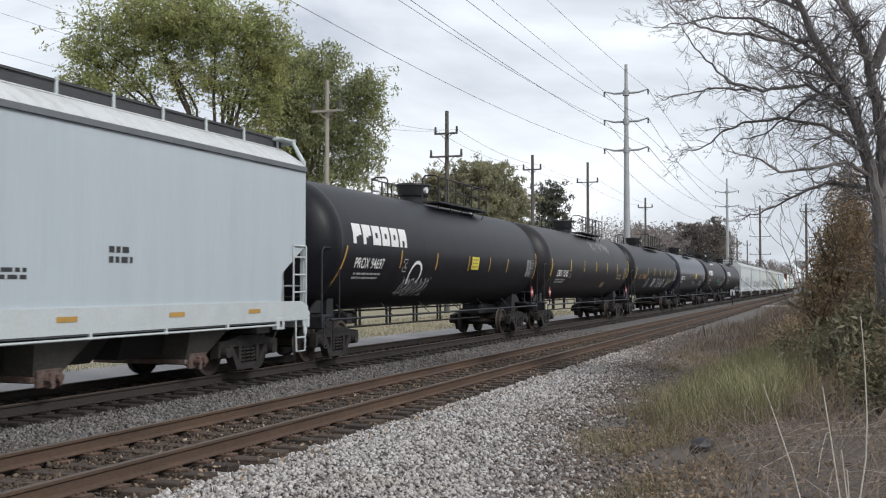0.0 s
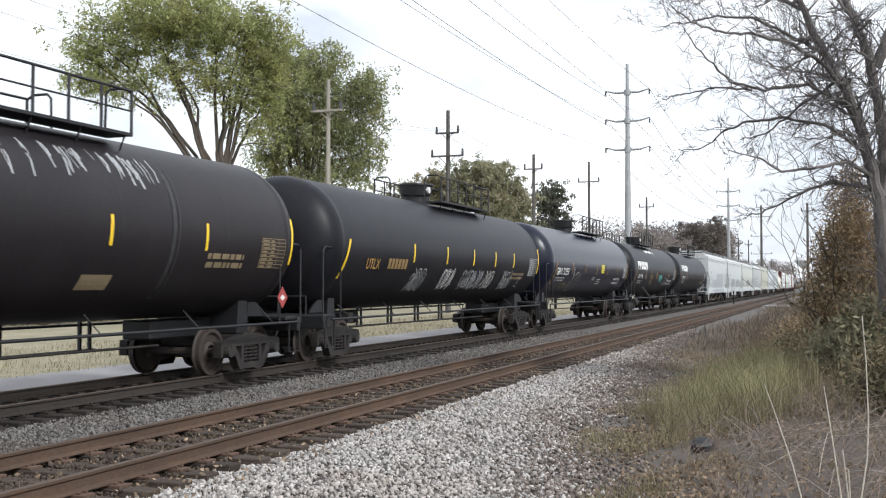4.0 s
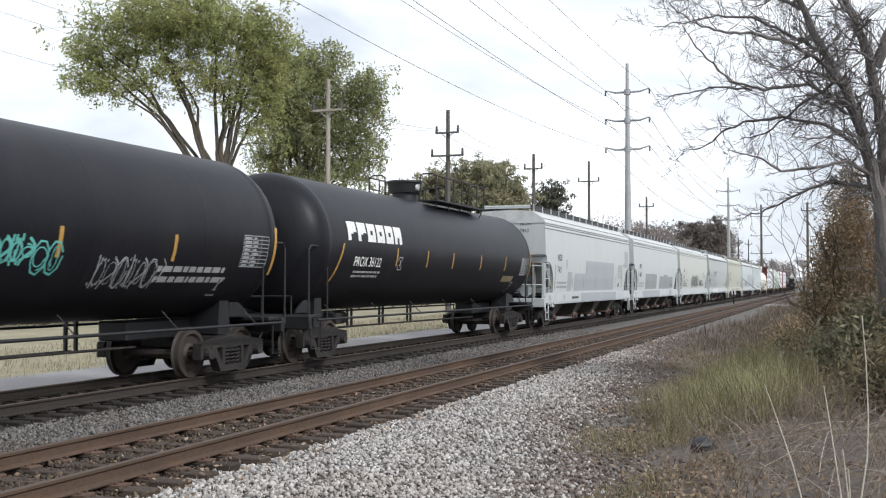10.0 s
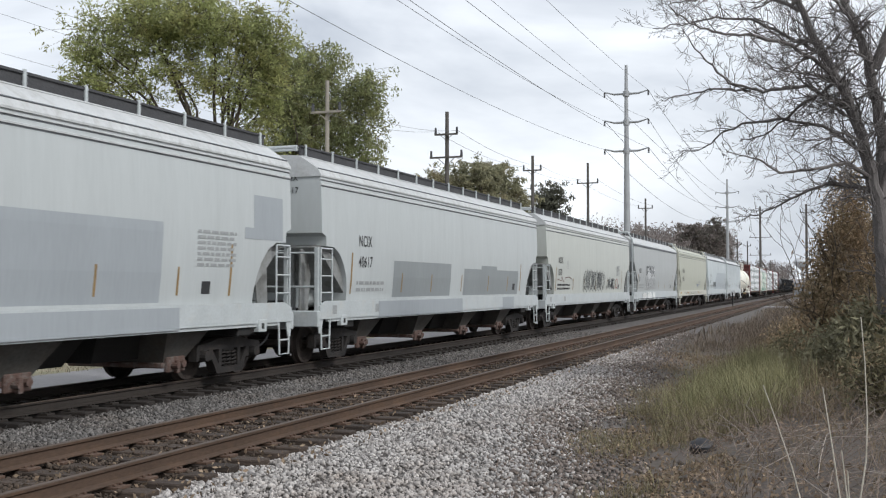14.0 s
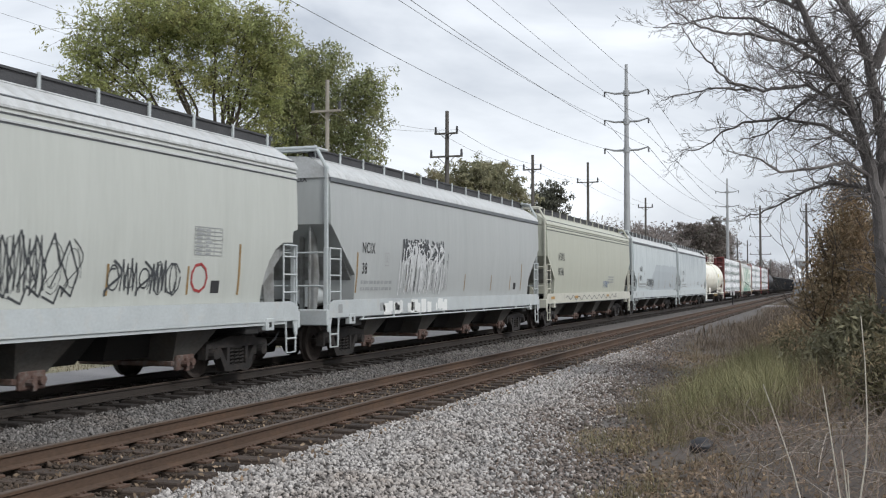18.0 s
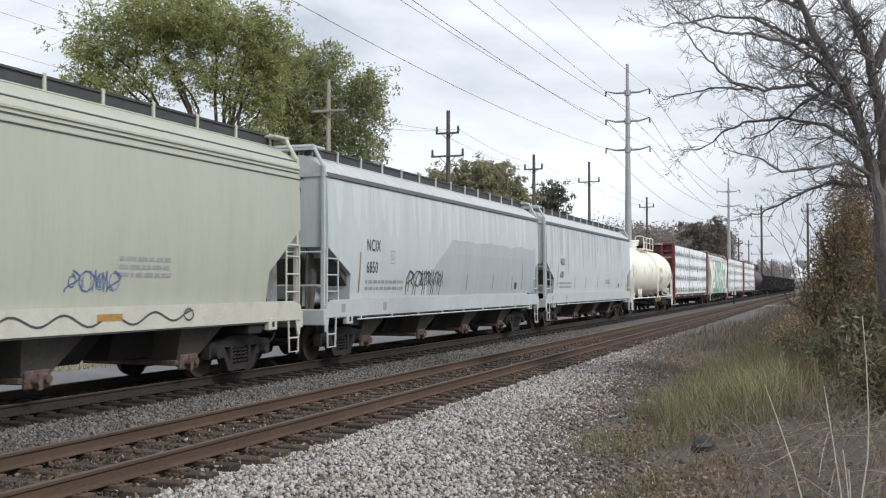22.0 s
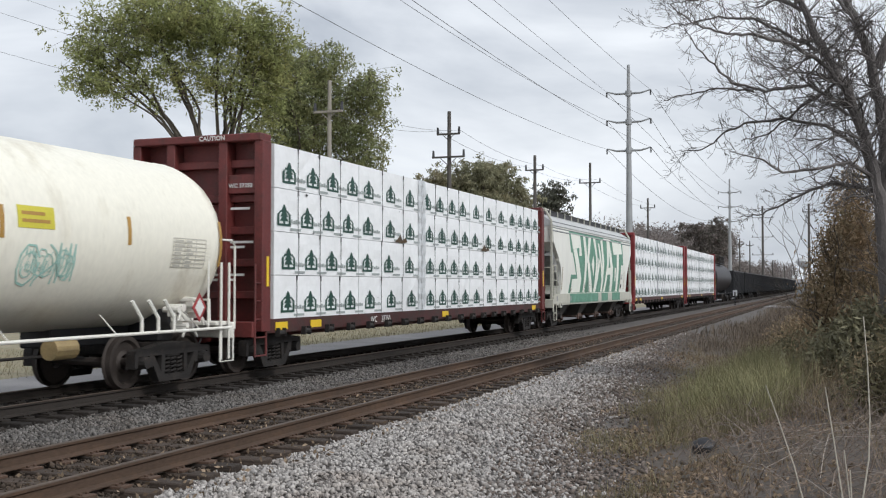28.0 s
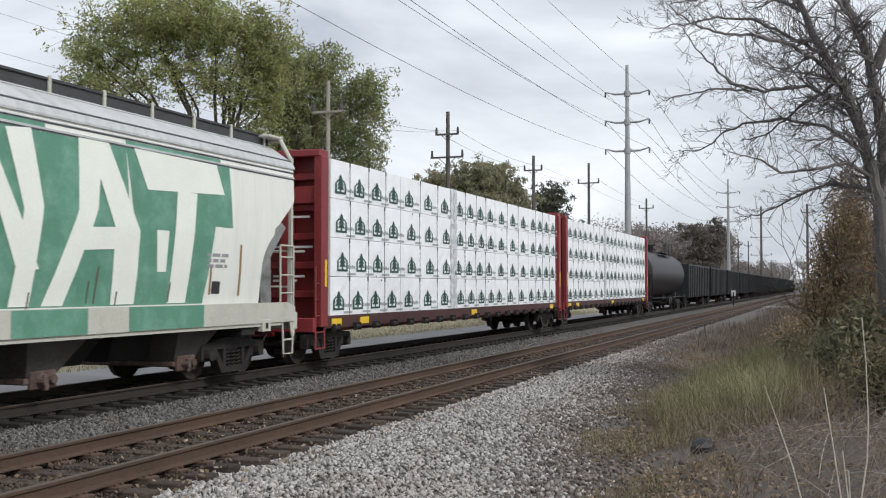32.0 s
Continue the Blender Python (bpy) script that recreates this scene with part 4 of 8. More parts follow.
    s = Shape()
    s.box(-0.22, 0.22, -(half - 0.1), half - 0.1, 0.78, 1.12, 0.02)
    for e in (-1, 1):
        s.box(-1.5, 1.5, e * (half - 1.75) - 0.25, e * (half - 1.75) + 0.25, 0.80, 1.08, 0.02)
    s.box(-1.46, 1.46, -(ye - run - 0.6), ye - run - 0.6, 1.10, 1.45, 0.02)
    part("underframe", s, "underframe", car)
    # hopper bays: narrow upright outer faces above the outlets, dark tapering blocks between
    pitch = 3.87 * ye / 9.05
    for i in range(chutes):
        y = pitch * (i - (chutes - 1) / 2)
        s = Shape()
        s.convex([(a * 1.44, y + b * 0.76, 1.12) for a in (-1, 1) for b in (-1, 1)] + [(a * 1.0, y + b * 0.30, 0.40) for a in (-1, 1) for b in (-1, 1)],
                 [[0, 1, 3, 2], [4, 5, 7, 6], [0, 1, 5, 4], [2, 3, 7, 6], [0, 2, 6, 4], [1, 3, 7, 5]])
        c = part("chute", s, "chute_grey", car)
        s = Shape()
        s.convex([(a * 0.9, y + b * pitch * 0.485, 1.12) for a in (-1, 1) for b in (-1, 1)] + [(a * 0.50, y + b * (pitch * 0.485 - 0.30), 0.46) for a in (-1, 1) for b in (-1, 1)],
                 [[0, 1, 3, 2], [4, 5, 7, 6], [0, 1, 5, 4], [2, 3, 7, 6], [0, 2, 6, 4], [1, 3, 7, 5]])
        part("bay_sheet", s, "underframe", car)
        s = Shape()
        s.box(-1.03, 1.03, y - 0.36, y + 0.36, 0.30, 0.40, 0.02)
        s.cone((1.0, y - 0.12, 0.34), (1.22, y - 0.12, 0.34), 0.055, 0.055, 8)
        s.cone((1.0, y + 0.14, 0.36), (1.16, y + 0.14, 0.36), 0.085, 0.07, 8)
        s.box(1.0, 1.08, y - 0.28, y + 0.28, 0.22, 0.50, 0.02)
        s.box(1.06, 1.13, y - 0.05, y + 0.05, 0.20, 0.44, 0.01)
        part("outlet_gate", s, "gate_brown", c, "rusty brown outlet gate")
    s = Shape()
    s.cone((0.55, -(half - 0.9), 1.5), (0.55, -(half - 1.6), 1.5), 0.24, 0.24, 14)
    part("air_reservoir", s, trim, car, smooth=True)
    part("brake_cylinder", Shape().box(0.15, 0.9, half - 1.3, half - 0.9, 1.2, 1.6, 0.05), trim, car)
    for e in (-1, 1):
        truck_parts(car, e * (half - 1.75), spin)
    for ob in car.children:
        ob.matrix_basis = Matrix.Translation((0, mid, 0)) @ ob.matrix_basis
    return car, xf, nominal

# ----- bulkhead centre-beam flat cars with wrapped lumber -----


def centerbeam_car(label, length, paint, spin=True):
    car = thing("centerbeam_car", label, "flat car", "wagons of the freight train")
    half = length / 2 - 0.62
    yb = half - 0.55
    s = Shape()
    s.box(-0.30, 0.30, -half, half, 0.62, 1.02, 0.02)
    s.box(-1.42, 1.42, -yb, yb, 1.02, 1.09)
    part("deck", s, paint, car)
    for sx in (-1, 1):
        s = Shape()
        s.box(min(sx * 1.38, sx * 1.46), max(sx * 1.38, sx * 1.46), -yb, yb, 0.80, 1.085, 0.01)
        part("side_sill", s, "sill_maroon", car)
        for k, y in enumerate(np.linspace(-(yb - 0.5), yb - 0.5, 19)):
            b = Shape().cone((sx * 1.50, y - 0.11, 0.80), (sx * 1.50, y + 0.11, 0.80), 0.055, 0.055, 10)
            b.box(min(sx * 1.45, sx * 1.56), max(sx * 1.45, sx * 1.56), y - 0.14, y - 0.11, 0.72, 0.90, 0.008)
            b.box(min(sx * 1.45, sx * 1.56), max(sx * 1.45, sx * 1.56), y + 0.11, y + 0.14, 0.72, 0.90, 0.008)
            part("winch", b, "truck", car)
        for y in (-yb + 0.35, -yb + 1.9, -0.4, yb - 1.2):
            part("reflector", Shape().box(min(sx * 1.46, sx * 1.475), max(sx * 1.46, sx * 1.475), y, y + 0.5, 0.86, 1.02), "yellow", car)
    s = Shape()
    for y in np.linspace(-yb + 1.2, yb - 1.2, 12):
        s.box(-0.10, 0.10, y - 0.08, y + 0.08, 1.08, 4.6, 0.01)
    s.box(-0.25, 0.25, -yb, yb, 4.55, 4.72, 0.02)
    for i in range(11):
        ya, yb2 = -yb + 1.2 + i * (2 * yb - 2.4) / 11, -yb + 1.2 + (i + 1) * (2 * yb - 2.4) / 11
        s.rod([(0, ya, 1.1), (0, yb2, 4.3)], 0.05, 6)
    part("centre_beam", s, paint, car)
    for e in (-1, 1):
        s = Shape()
        s.box(-1.45, 1.45, min(e * yb, e * (yb - 0.08)), max(e * yb, e * (yb - 0.08)), 1.0, 4.70)
        bulk = part("bulkhead", s, paint, car)
        o0, o1 = min(e * yb, e * (yb + 0.34)), max(e * yb, e * (yb + 0.34))
        for x in (-1.45, -0.62, 0.62, 1.45):
            part("post", Shape().box(x - 0.10, x + 0.10, o0, o1, 0.85, 4.68, 0.015), paint, bulk)
        for z in (1.5, 2.15, 2.8, 3.45, 4.15):
            part("beam", Shape().box(-1.45, 1.45, min(e * yb, e * (yb + 0.18)), max(e * yb, e * (yb + 0.18)), z, z + 0.16, 0.015), paint, bulk)
        part("header", Shape().box(-1.52, 1.52, o0 - 0.04, o1 + 0.04, 4.66, 4.82, 0.02), paint, bulk)
        part("sign_plate", Shape().box(0.72, 1.36, e * (yb + 0.26) - 0.02, e * (yb + 0.26) + 0.02, 3.62, 4.0, 0.01), paint, bulk)
        for z, w, x in ((3.30, 0.62, 0.55), (2.62, 1.0, 0.25), (2.52, 0.8, 0.25), (1.96, 0.8, 0.25), (1.86, 0.6, 0.25)):
            s = Shape()
            s.box(x, x + w, e * (yb + 0.19) - 0.004, e * (yb + 0.19) + 0.004, z, z + 0.05)
            part("small_lettering", s, "white_letter", bulk)
        s = Shape()
        s.box(-1.5, 1.5, e * half - 0.07, e * half + 0.07, 0.74, 1.06, 0.02)
        for sx in (-1, 1):
            for y in (e * (half - 0.02), e * (half - 0.45)):
                s.rod([(sx * 1.5, y, 0.36), (sx * 1.5, y, 2.2)], 0.022, 6)
            for i in range(5):
                s.rod([(sx * 1.5, e * (half - 0.02), 0.38 + 0.36 * i), (sx * 1.5, e * (half - 0.45), 0.38 + 0.36 * i)], 0.018, 6)
        part("end_sill", s, paint, car)
        coupler(car, e * half, e)
        for sx in (-1, 1):
            s = Shape()
            s.box(sx * 1.555 - 0.006, sx * 1.555 + 0.006, e * (yb + 0.14) - 0.045, e * (yb + 0.14) + 0.045, 1.75, 2.35)
            part("reflector", s, "yellow", car)
    for e in (-1, 1):
        truck_parts(car, e * (half - 1.40), spin)
    return car, half, yb


def lumber_pack(width, height_, depth, seed, prints=True, seams=4):
    """A pack of boards in white printed wrap; local origin at the middle of its base, its outer face at +x."""
    rng = random.Random(seed)
    root = thing("lumber_pack", "pack of lumber in white plastic wrap with dark green marks", "lumber pack", "wrapped lumber on the flat cars")
    s = Shape()
    nx, nz = 14, 4
    face = []
    w, h = width / 2 - 0.008, height_ - 0.012
    grid = [[(depth / 2 + (0.0 if i in (0, nx) or j in (0, nz) else rng.uniform(-0.008, 0.012)), -w + 2 * w * i / nx, h * j / nz) for i in range(nx + 1)] for j in range(nz + 1)]
    for row in grid:
        s.v += row
    for j in range(nz):
        for i in range(nx):
            a = j * (nx + 1) + i
            s.f.append([a, a + 1, a + nx + 2, a + nx + 1])
    n0 = len(s.v)
    s.v += [(-depth / 2, -w, 0), (-depth / 2, w, 0), (-depth / 2, w, h), (-depth / 2, -w, h)]
    c = [0, nx, (nz + 1) * (nx + 1) - 1, nz * (nx + 1)]
    s.f += [[n0 + 1, n0, n0 + 3, n0 + 2]]
    s.f += [[n0, n0 + 1] + list(range(nx, -1, -1))]
    s.f += [[n0 + 2, n0 + 3] + list(range(nz * (nx + 1), (nz + 1) * (nx + 1)))]
    s.f += [[n0 + 3, n0] + [j * (nx + 1) for j in range(nz + 1)]]
    s.f += [[n0 + 1, n0 + 2] + [j * (nx + 1) + nx for j in range(nz, -1, -1)]]
    part("wrap", s, "wrap", root)
    if prints:
        cell = width / seams
        shift = rng.uniform(-0.05, 0.28)
        x = depth / 2 + 0.014
        for i in range(seams):
            y = -width / 2 + (i + 0.12 + shift) * cell + rng.uniform(-0.03, 0.03)
            z = 0.10
            s = Shape()

            def poly(pts, dx=0.0):
                m0 = len(s.v)
                s.v.extend([(x + dx, y + a * 1.02, z + b * 0.46) for a, b in pts])
                s.f.append([m0 + k for k in range(len(pts))])
            poly([(-0.02, 0.04), (0.54, 0.04), (0.54, 0.14), (-0.02, 0.14)])
            poly([(-0.02, 0.14), (0.06, 0.14), (0.06, 0.66), (-0.02, 0.56)])
            poly([(0.46, 0.14), (0.54, 0.14), (0.54, 0.56), (0.46, 0.66)])
            poly([(0.06, 0.66), (0.06, 0.56), (0.15, 0.70), (0.11, 0.76)])
            poly([(0.46, 0.66), (0.41, 0.76), (0.37, 0.70), (0.46, 0.56)])
            for b0, wd, hh in ((0.26, 0.36, 0.28), (0.46, 0.32, 0.28), (0.66, 0.26, 0.34)):
                poly([(0.26 - wd / 2, b0), (0.26 + wd / 2, b0), (0.26 + wd * 0.10, b0 + hh), (0.26 - wd * 0.10, b0 + hh)], 0.0005)
            poly([(0.22, 0.14), (0.30, 0.14), (0.30, 0.28), (0.22, 0.28)], 0.001)
            part("print", s, "print_green", root, "dark green tree mark")
            s = Shape()
            for q in range(4):
                s.box(x - 0.001, x + 0.001, y + 0.54 + 0.115 * q, y + 0.63 + 0.115 * q, z + 0.09, z + 0.17 - 0.02 * (q % 2))
            s.box(x - 0.001, x + 0.001, y + 0.54, y + 1.0, z - 0.06, z - 0.015)
            part("small_lettering", s, "print_grey", root)
        for i in range(1, seams):
            s = Shape()
            y = -width / 2 + i * cell + rng.uniform(-0.05, 0.05)
            s.box(x - 0.004, x + 0.002, y - 0.008, y + 0.008, 0.0, h)
            s.box(x - 0.006, x + 0.006, y - 0.02, y + 0.02, h - 0.1, h + 0.004)
            part("strap", s, "strap", root)
        s = Shape()
        for k in range(rng.randint(0, 2)):
            yy, zz = rng.uniform(-width / 2 + 0.1, width / 2 - 0.2), rng.choice((0.01, 0.02, h - 0.07, h - 0.05, rng.uniform(0.1, h - 0.2)))
            n1 = len(s.v)
            m = rng.randint(5, 7)
            rr = rng.uniform(0.015, 0.05)
            s.v += [(x + 0.0035, yy + rr * rng.uniform(0.4, 1.4) * math.cos(6.28 * q / m), max(0.003, zz + 0.6 * rr * rng.uniform(0.4, 1.4) * math.sin(6.28 * q / m))) for q in range(m)]
            s.f.append(list(range(n1, n1 + m)))
        tagged(part("scuff", s, "strap", root), "dark scuffs and small tears", kind="stuff")
        if seed in (1521, 1523):
            s = Shape()
            y = rng.uniform(-width * 0.3, width * 0.2)
            pts = [(0, 0.0), (0.5, -0.03), (0.9, 0.02), (0.75, 0.13), (0.55, 0.06), (0.4, 0.2), (0.22, 0.08)]
            s.v = [(x + 0.006, y + a, b + 0.02) for a, b in pts]
            s.f = [[0, 1, 5, 6], [1, 2, 3, 4], [1, 4, 5]]
            part("torn_flap", s, "torn_brown", root, "torn flap baring brown boards")
    return root


def gondola_car(label, length, paint, top=3.3):
    car = thing("gondola_car", label, "gondola car", "wagons of the freight train")
    half = length / 2 - 0.62
    ye = half - 0.2
    s = Shape()
    for sx in (-1, 1):
        s.box(min(sx * 1.50, sx * 1.56), max(sx * 1.50, sx * 1.56), -ye, ye, 0.95, top)
        s.box(min(sx * 1.48, sx * 1.64), max(sx * 1.48, sx * 1.64), -ye, ye, top - 0.12, top + 0.02, 0.01)
        for y in np.linspace(-ye + 0.1, ye - 0.1, 13):
            s.box(min(sx * 1.56, sx * 1.63), max(sx * 1.56, sx * 1.63), y - 0.06, y + 0.06, 0.9, top - 0.1)
    for e in (-1, 1):
        s.box(-1.56, 1.56, min(e * ye, e * (ye - 0.08)), max(e * ye, e * (ye - 0.08)), 0.95, top)
    s.box(-1.56, 1.56, -ye, ye, 0.88, 0.97)
    part("body", s, paint, car)
    s = Shape().box(-0.25, 0.25, -half, half, 0.66, 0.9)
    part("sill", s, "underframe", car)
    s = Shape()
    for e in (-1, 1):
        coupler(car, e * half, e)
        truck_parts(car, e * (half - 1.7), False)
    return car


# ===== the train: wagons one behind the other, by the seconds at which each coupling draws level =====
SPEED = 9.845
SIDE_Y = -3.87
CUTS = [0.46, 2.50, 4.49, 6.50, 8.51, 10.45, 12.43, 14.40, 16.42, 18.43, 20.45, 22.44, 24.46, 26.44, 28.42, 30.18, 32.50, 34.45, 36.80, 39.15, 40.95]


def span(i):
    a, b = CUTS[i] * SPEED + SIDE_Y, CUTS[i + 1] * SPEED + SIDE_Y
    return (a + b) / 2, b - a


def keyed(ob, y, x=0.0, z=0.0):
    KEYED.append((ob, x, y, z))
    return ob


def hopper_paint(name, col, streak, amount=0.4, var=0.08):
    return mat(name, col, 0.55, var=var, scale=0.9, fine=9, bump=0.03, second=streak, amount=amount, stretch=(1, 2.2, 0.22), band=0.2)


M["h_blue"] = hopper_paint("pale_blue_grey_paint", (0.415, 0.46, 0.49), (0.38, 0.425, 0.455), 0.4, 0.04)
M["h_white"] = hopper_paint("off_white_paint", (0.475, 0.50, 0.50), (0.435, 0.46, 0.46), 0.4, 0.05)
M["h_cream"] = hopper_paint("cream_grey_paint", (0.485, 0.50, 0.465), (0.44, 0.455, 0.42), 0.4, 0.05)
M["h_pale"] = hopper_paint("pale_cream_paint", (0.80, 0.80, 0.74), (0.74, 0.735, 0.68), 0.4, 0.06)
M["h_grey"] = hopper_paint("light_grey_paint", (0.395, 0.41, 0.405), (0.36, 0.372, 0.37), 0.4, 0.05)
M["h_beige"] = hopper_paint("beige_paint", (0.435, 0.44, 0.37), (0.39, 0.395, 0.325), 0.4, 0.05)
M["h_streak"] = hopper_paint("blue_grey_paint_with_pale_runs", (0.455, 0.50, 0.51), (0.53, 0.57, 0.575), 0.46, 0.05)
M["h_pale_streak"] = hopper_paint("pale_blue_grey_weathered_paint", (0.49, 0.535, 0.55), (0.55, 0.585, 0.595), 0.46, 0.05)
M["h_trim"] = mat("pale_sill_paint", (0.46, 0.49, 0.495), 0.5, var=0.12, scale=2, fine=20, bump=0.05, second=(0.48, 0.48, 0.46), amount=0.35)
M["h_trim_cream"] = mat("cream_sill_paint", (0.52, 0.51, 0.44), 0.5, var=0.12, scale=2, fine=20, bump=0.05, second=(0.42, 0.395, 0.33), amount=0.35)
M["roof_grey"] = mat("weathered_roof_paint", (0.50, 0.51, 0.51), 0.6, var=0.15, scale=1.4, fine=20, bump=0.06, second=(0.38, 0.38, 0.37), amount=0.4, stretch=(1, 2, 1))
# dark tone painting the shadow under the eaves; ridge joints and sill flanges share it
M["eave_dark"] = mat("eave_shadow_tone", (0.13, 0.14, 0.15), 0.7, var=0.2, scale=1.5, fine=20, bump=0.05)
M["run_dull"] = hopper_paint("dull_grey_paint_runs", (0.40, 0.44, 0.46), (0.45, 0.485, 0.50), 0.4, 0.05)
M["run_pale"] = hopper_paint("pale_paint_runs", (0.57, 0.61, 0.615), (0.51, 0.55, 0.555), 0.4, 0.05)
M["torn_brown"] = mat("bare_board_ends_in_shadow", (0.10, 0.066, 0.036), 0.8, var=0.4, scale=5, fine=30, bump=0.3, second=(0.03, 0.03, 0.03), amount=0.4)
M["sill_maroon"] = mat("grimy_maroon_sill", (0.070, 0.020, 0.019), 0.65, var=0.35, scale=1.6, fine=20, bump=0.15, second=(0.045, 0.030, 0.026), amount=0.45)
M["film"] = mat("crumpled_clear_film", (0.62, 0.64, 0.66), 0.22, var=0.2, scale=4, fine=14, bump=0.6, stretch=(1, 3, 1))
M["patch_streak"] = hopper_paint("darker_blue_grey_band", (0.36, 0.395, 0.415), (0.42, 0.455, 0.47), 0.40, 0.05)
M["gloss_black"] = mat("glossy_black_tank_paint", (0.0085, 0.0105, 0.0225), 0.30, var=0.25, scale=0.8, fine=18, bump=0.02, spec=0.30)
M["teal_pale"] = mat("faint_teal_spray_paint", (0.36, 0.58, 0.52), 0.6, var=0.2, bump=0.0)
M["panel_faint"] = mat("faded_stencil_lettering", (0.52, 0.50, 0.44), 0.6, var=0.2, bump=0.0)
M["gold_iron"] = mat("tarnished_gold_paint", (0.34, 0.25, 0.12), 0.5, var=0.25, scale=4, fine=30, bump=0.1)
M["ochre_dull"] = mat("grimy_ochre_reflector", (0.27, 0.175, 0.07), 0.6, var=0.3, scale=4, bump=0.0)
M["spray_blue"] = mat("blue_spray_paint", (0.08, 0.14, 0.30), 0.6, var=0.2, bump=0.0)
M["patch_dark"] = mat("dark_grey_patch_paint", (0.255, 0.275, 0.28), 0.55, var=0.08, scale=1.0, fine=9, bump=0.02, stretch=(1, 2, 0.3))
M["patch_grey"] = mat("grey_patch_paint", (0.325, 0.35, 0.37), 0.55, var=0.06, scale=1.0, fine=9, bump=0.02, stretch=(1, 2, 0.3))


def patch(car, xf, y0, y1, z0, z1, material="patch_grey"):
    s = Shape()
    surf_rect(s, y0, y1, z0, z1, xf, 0.004)
    part("paint_patch", s, material, car)


def marks(car, xf, y, z, line1, line2, size=0.42, material="black_letter", squeeze=0.78):
    lettering("reporting_mark", line1, y, z, size, xf, material, car, 1.12, 0.004, 0, squeeze)
    lettering("reporting_mark", line2, y + 0.02, z - size * 1.35, size, xf, material, car, 1.12, 0.004, 0, squeeze)


def build_train():
    cars = []
    # 0: pale blue-grey hopper
    y, L = span(0)
    car, xf, h = hopper_car("pale blue-grey covered hopper car with clean smooth sides", L, "h_blue", "h_trim", "roof_grey", flat_profile, 2.6, 1.0, ends=(0.45, 0.20), eave=4.20)
    small_print(car, h - 9.6, h - 8.2, 1.95, 2, xf, "black_letter", 0.06, 0.1, 3)
    small_print(car, h - 6.4, h - 5.8, 2.28, 2, xf, "black_letter", 0.1, 0.16, 4)
    reflectors(car, lambda z: 1.605, [-h + 2, -h + 6, h - 7.4, h - 4.6, h - 2.0], 1.22, 1.30, "ochre", 0.45)
    keyed(car, y)
    # 1 to 6: black tank cars. Stripes stand at even steps, long ones at both ends
    steps_t = [4.5, 7.1, 9.7, 12.3, 14.9]

    def stripes(car, xf, h, material, z0=2.22, z1=2.68, width=0.08, at=steps_t, long_at=0.8, lean=True):
        reflectors(car, xf, [-h + a for a in at], z0, z1, material, width)
        for y, a, b in ((-h + long_at, z0 - 0.46, z0 + 0.47), (h - 0.52, z0 - 0.2, z0 + 0.75)):
            s = Shape()
            surf_rect(s, y - width / 2, y + width / 2, a, b, xf, 0.006, None, 0.33 if y < 0 and lean else 0.0)
            part("reflector", s, material, car)

    def number(car, xf, h, text, at=2.0, z=2.18, size=0.35, lean=0.0):
        lettering("reporting_mark", text, -h + at, z, size, xf, "white_letter", car, 1.05, 0.003, lean, 0.86)
        small_print(car, -h + at + 0.1, -h + at + 1.7, z - 0.16, 2, xf, "grey_letter", 0.05, 0.1)

    def class_box(car, xf, y, z):
        s = Shape()
        for a, b, c, d in ((0, 0.26, 0, 0.025), (0, 0.26, 0.315, 0.34), (0, 0.025, 0, 0.34), (0.235, 0.26, 0, 0.34), (0.08, 0.18, 0.1, 0.13), (0.11, 0.15, 0.13, 0.26)):
            surf_rect(s, y + a, y + b, z + c, z + d, xf, 0.007, 1)
        part("stencil_box", s, "grey_letter", car)

    def plate(car, xf, y, z=2.26):
        s = Shape()
        surf_rect(s, y, y + 0.72, z, z + 0.4, xf)
        pl = part("placard", s, "yellow_plate", car, "yellow placard")
        s = Shape()
        for k in range(3):
            surf_rect(s, y + 0.06, y + 0.62, z + 0.07 + 0.11 * k, z + 0.11 + 0.11 * k, xf, 0.009, 1)
        part("small_lettering", s, "ochre", pl)

    def flammable(car, xf, h, e):
        s = Shape()
        y, z = e * (h - 0.75), 1.50
        s.prism([(y - 0.21, z), (y, z - 0.23), (y + 0.21, z), (y, z + 0.23)], 1.50, 1.51)
        part("diamond_placard", s, "red_mark", car, "red diamond placard")
        part("placard_field", Shape().prism([(y - 0.10, z), (y, z - 0.07), (y + 0.10, z), (y, z + 0.07)], 1.511, 1.514), "white_letter", car)

    y, L = span(1)
    car, xf, h = tank_car("black tank car with a large white mark and white spray scrawl", L)
    logo_blocks(car, -h + 1.33, 2.76, 3.46, 0.48, xf)
    number(car, xf, h, "PROX 94697", 1.53, 2.18, 0.36)
    stripes(car, xf, h, "ochre", at=[4.37, 7.07, 9.93, 12.08, 14.12], long_at=0.7)
    class_box(car, xf, -h + 4.6, 2.12)
    plate(car, xf, -h + 10.2)
    scribble(car, "spray_scrawl", -h + 4.9, -h + 7.0, 1.48, 1.95, xf, "spray_grey", 11, 7, 0.06)
    s = Shape()
    surf_strip(s, [(-h + 5.6 + 0.42 * math.cos(a), 2.05 + 0.34 * math.sin(a)) for a in np.linspace(-0.6, 3.9, 14)], 0.09, xf, 0.009)
    part("spray_scrawl", s, "white_letter", car)
    data_panel(car, h - 1.75, 2.1, 0.95, 0.58, xf)
    flammable(car, xf, h, 1)
    keyed(car, y)
    y, L = span(2)
    car, xf, h = tank_car("faded brown-black tank car with ochre reflector stripes", L, paint="brown_black")
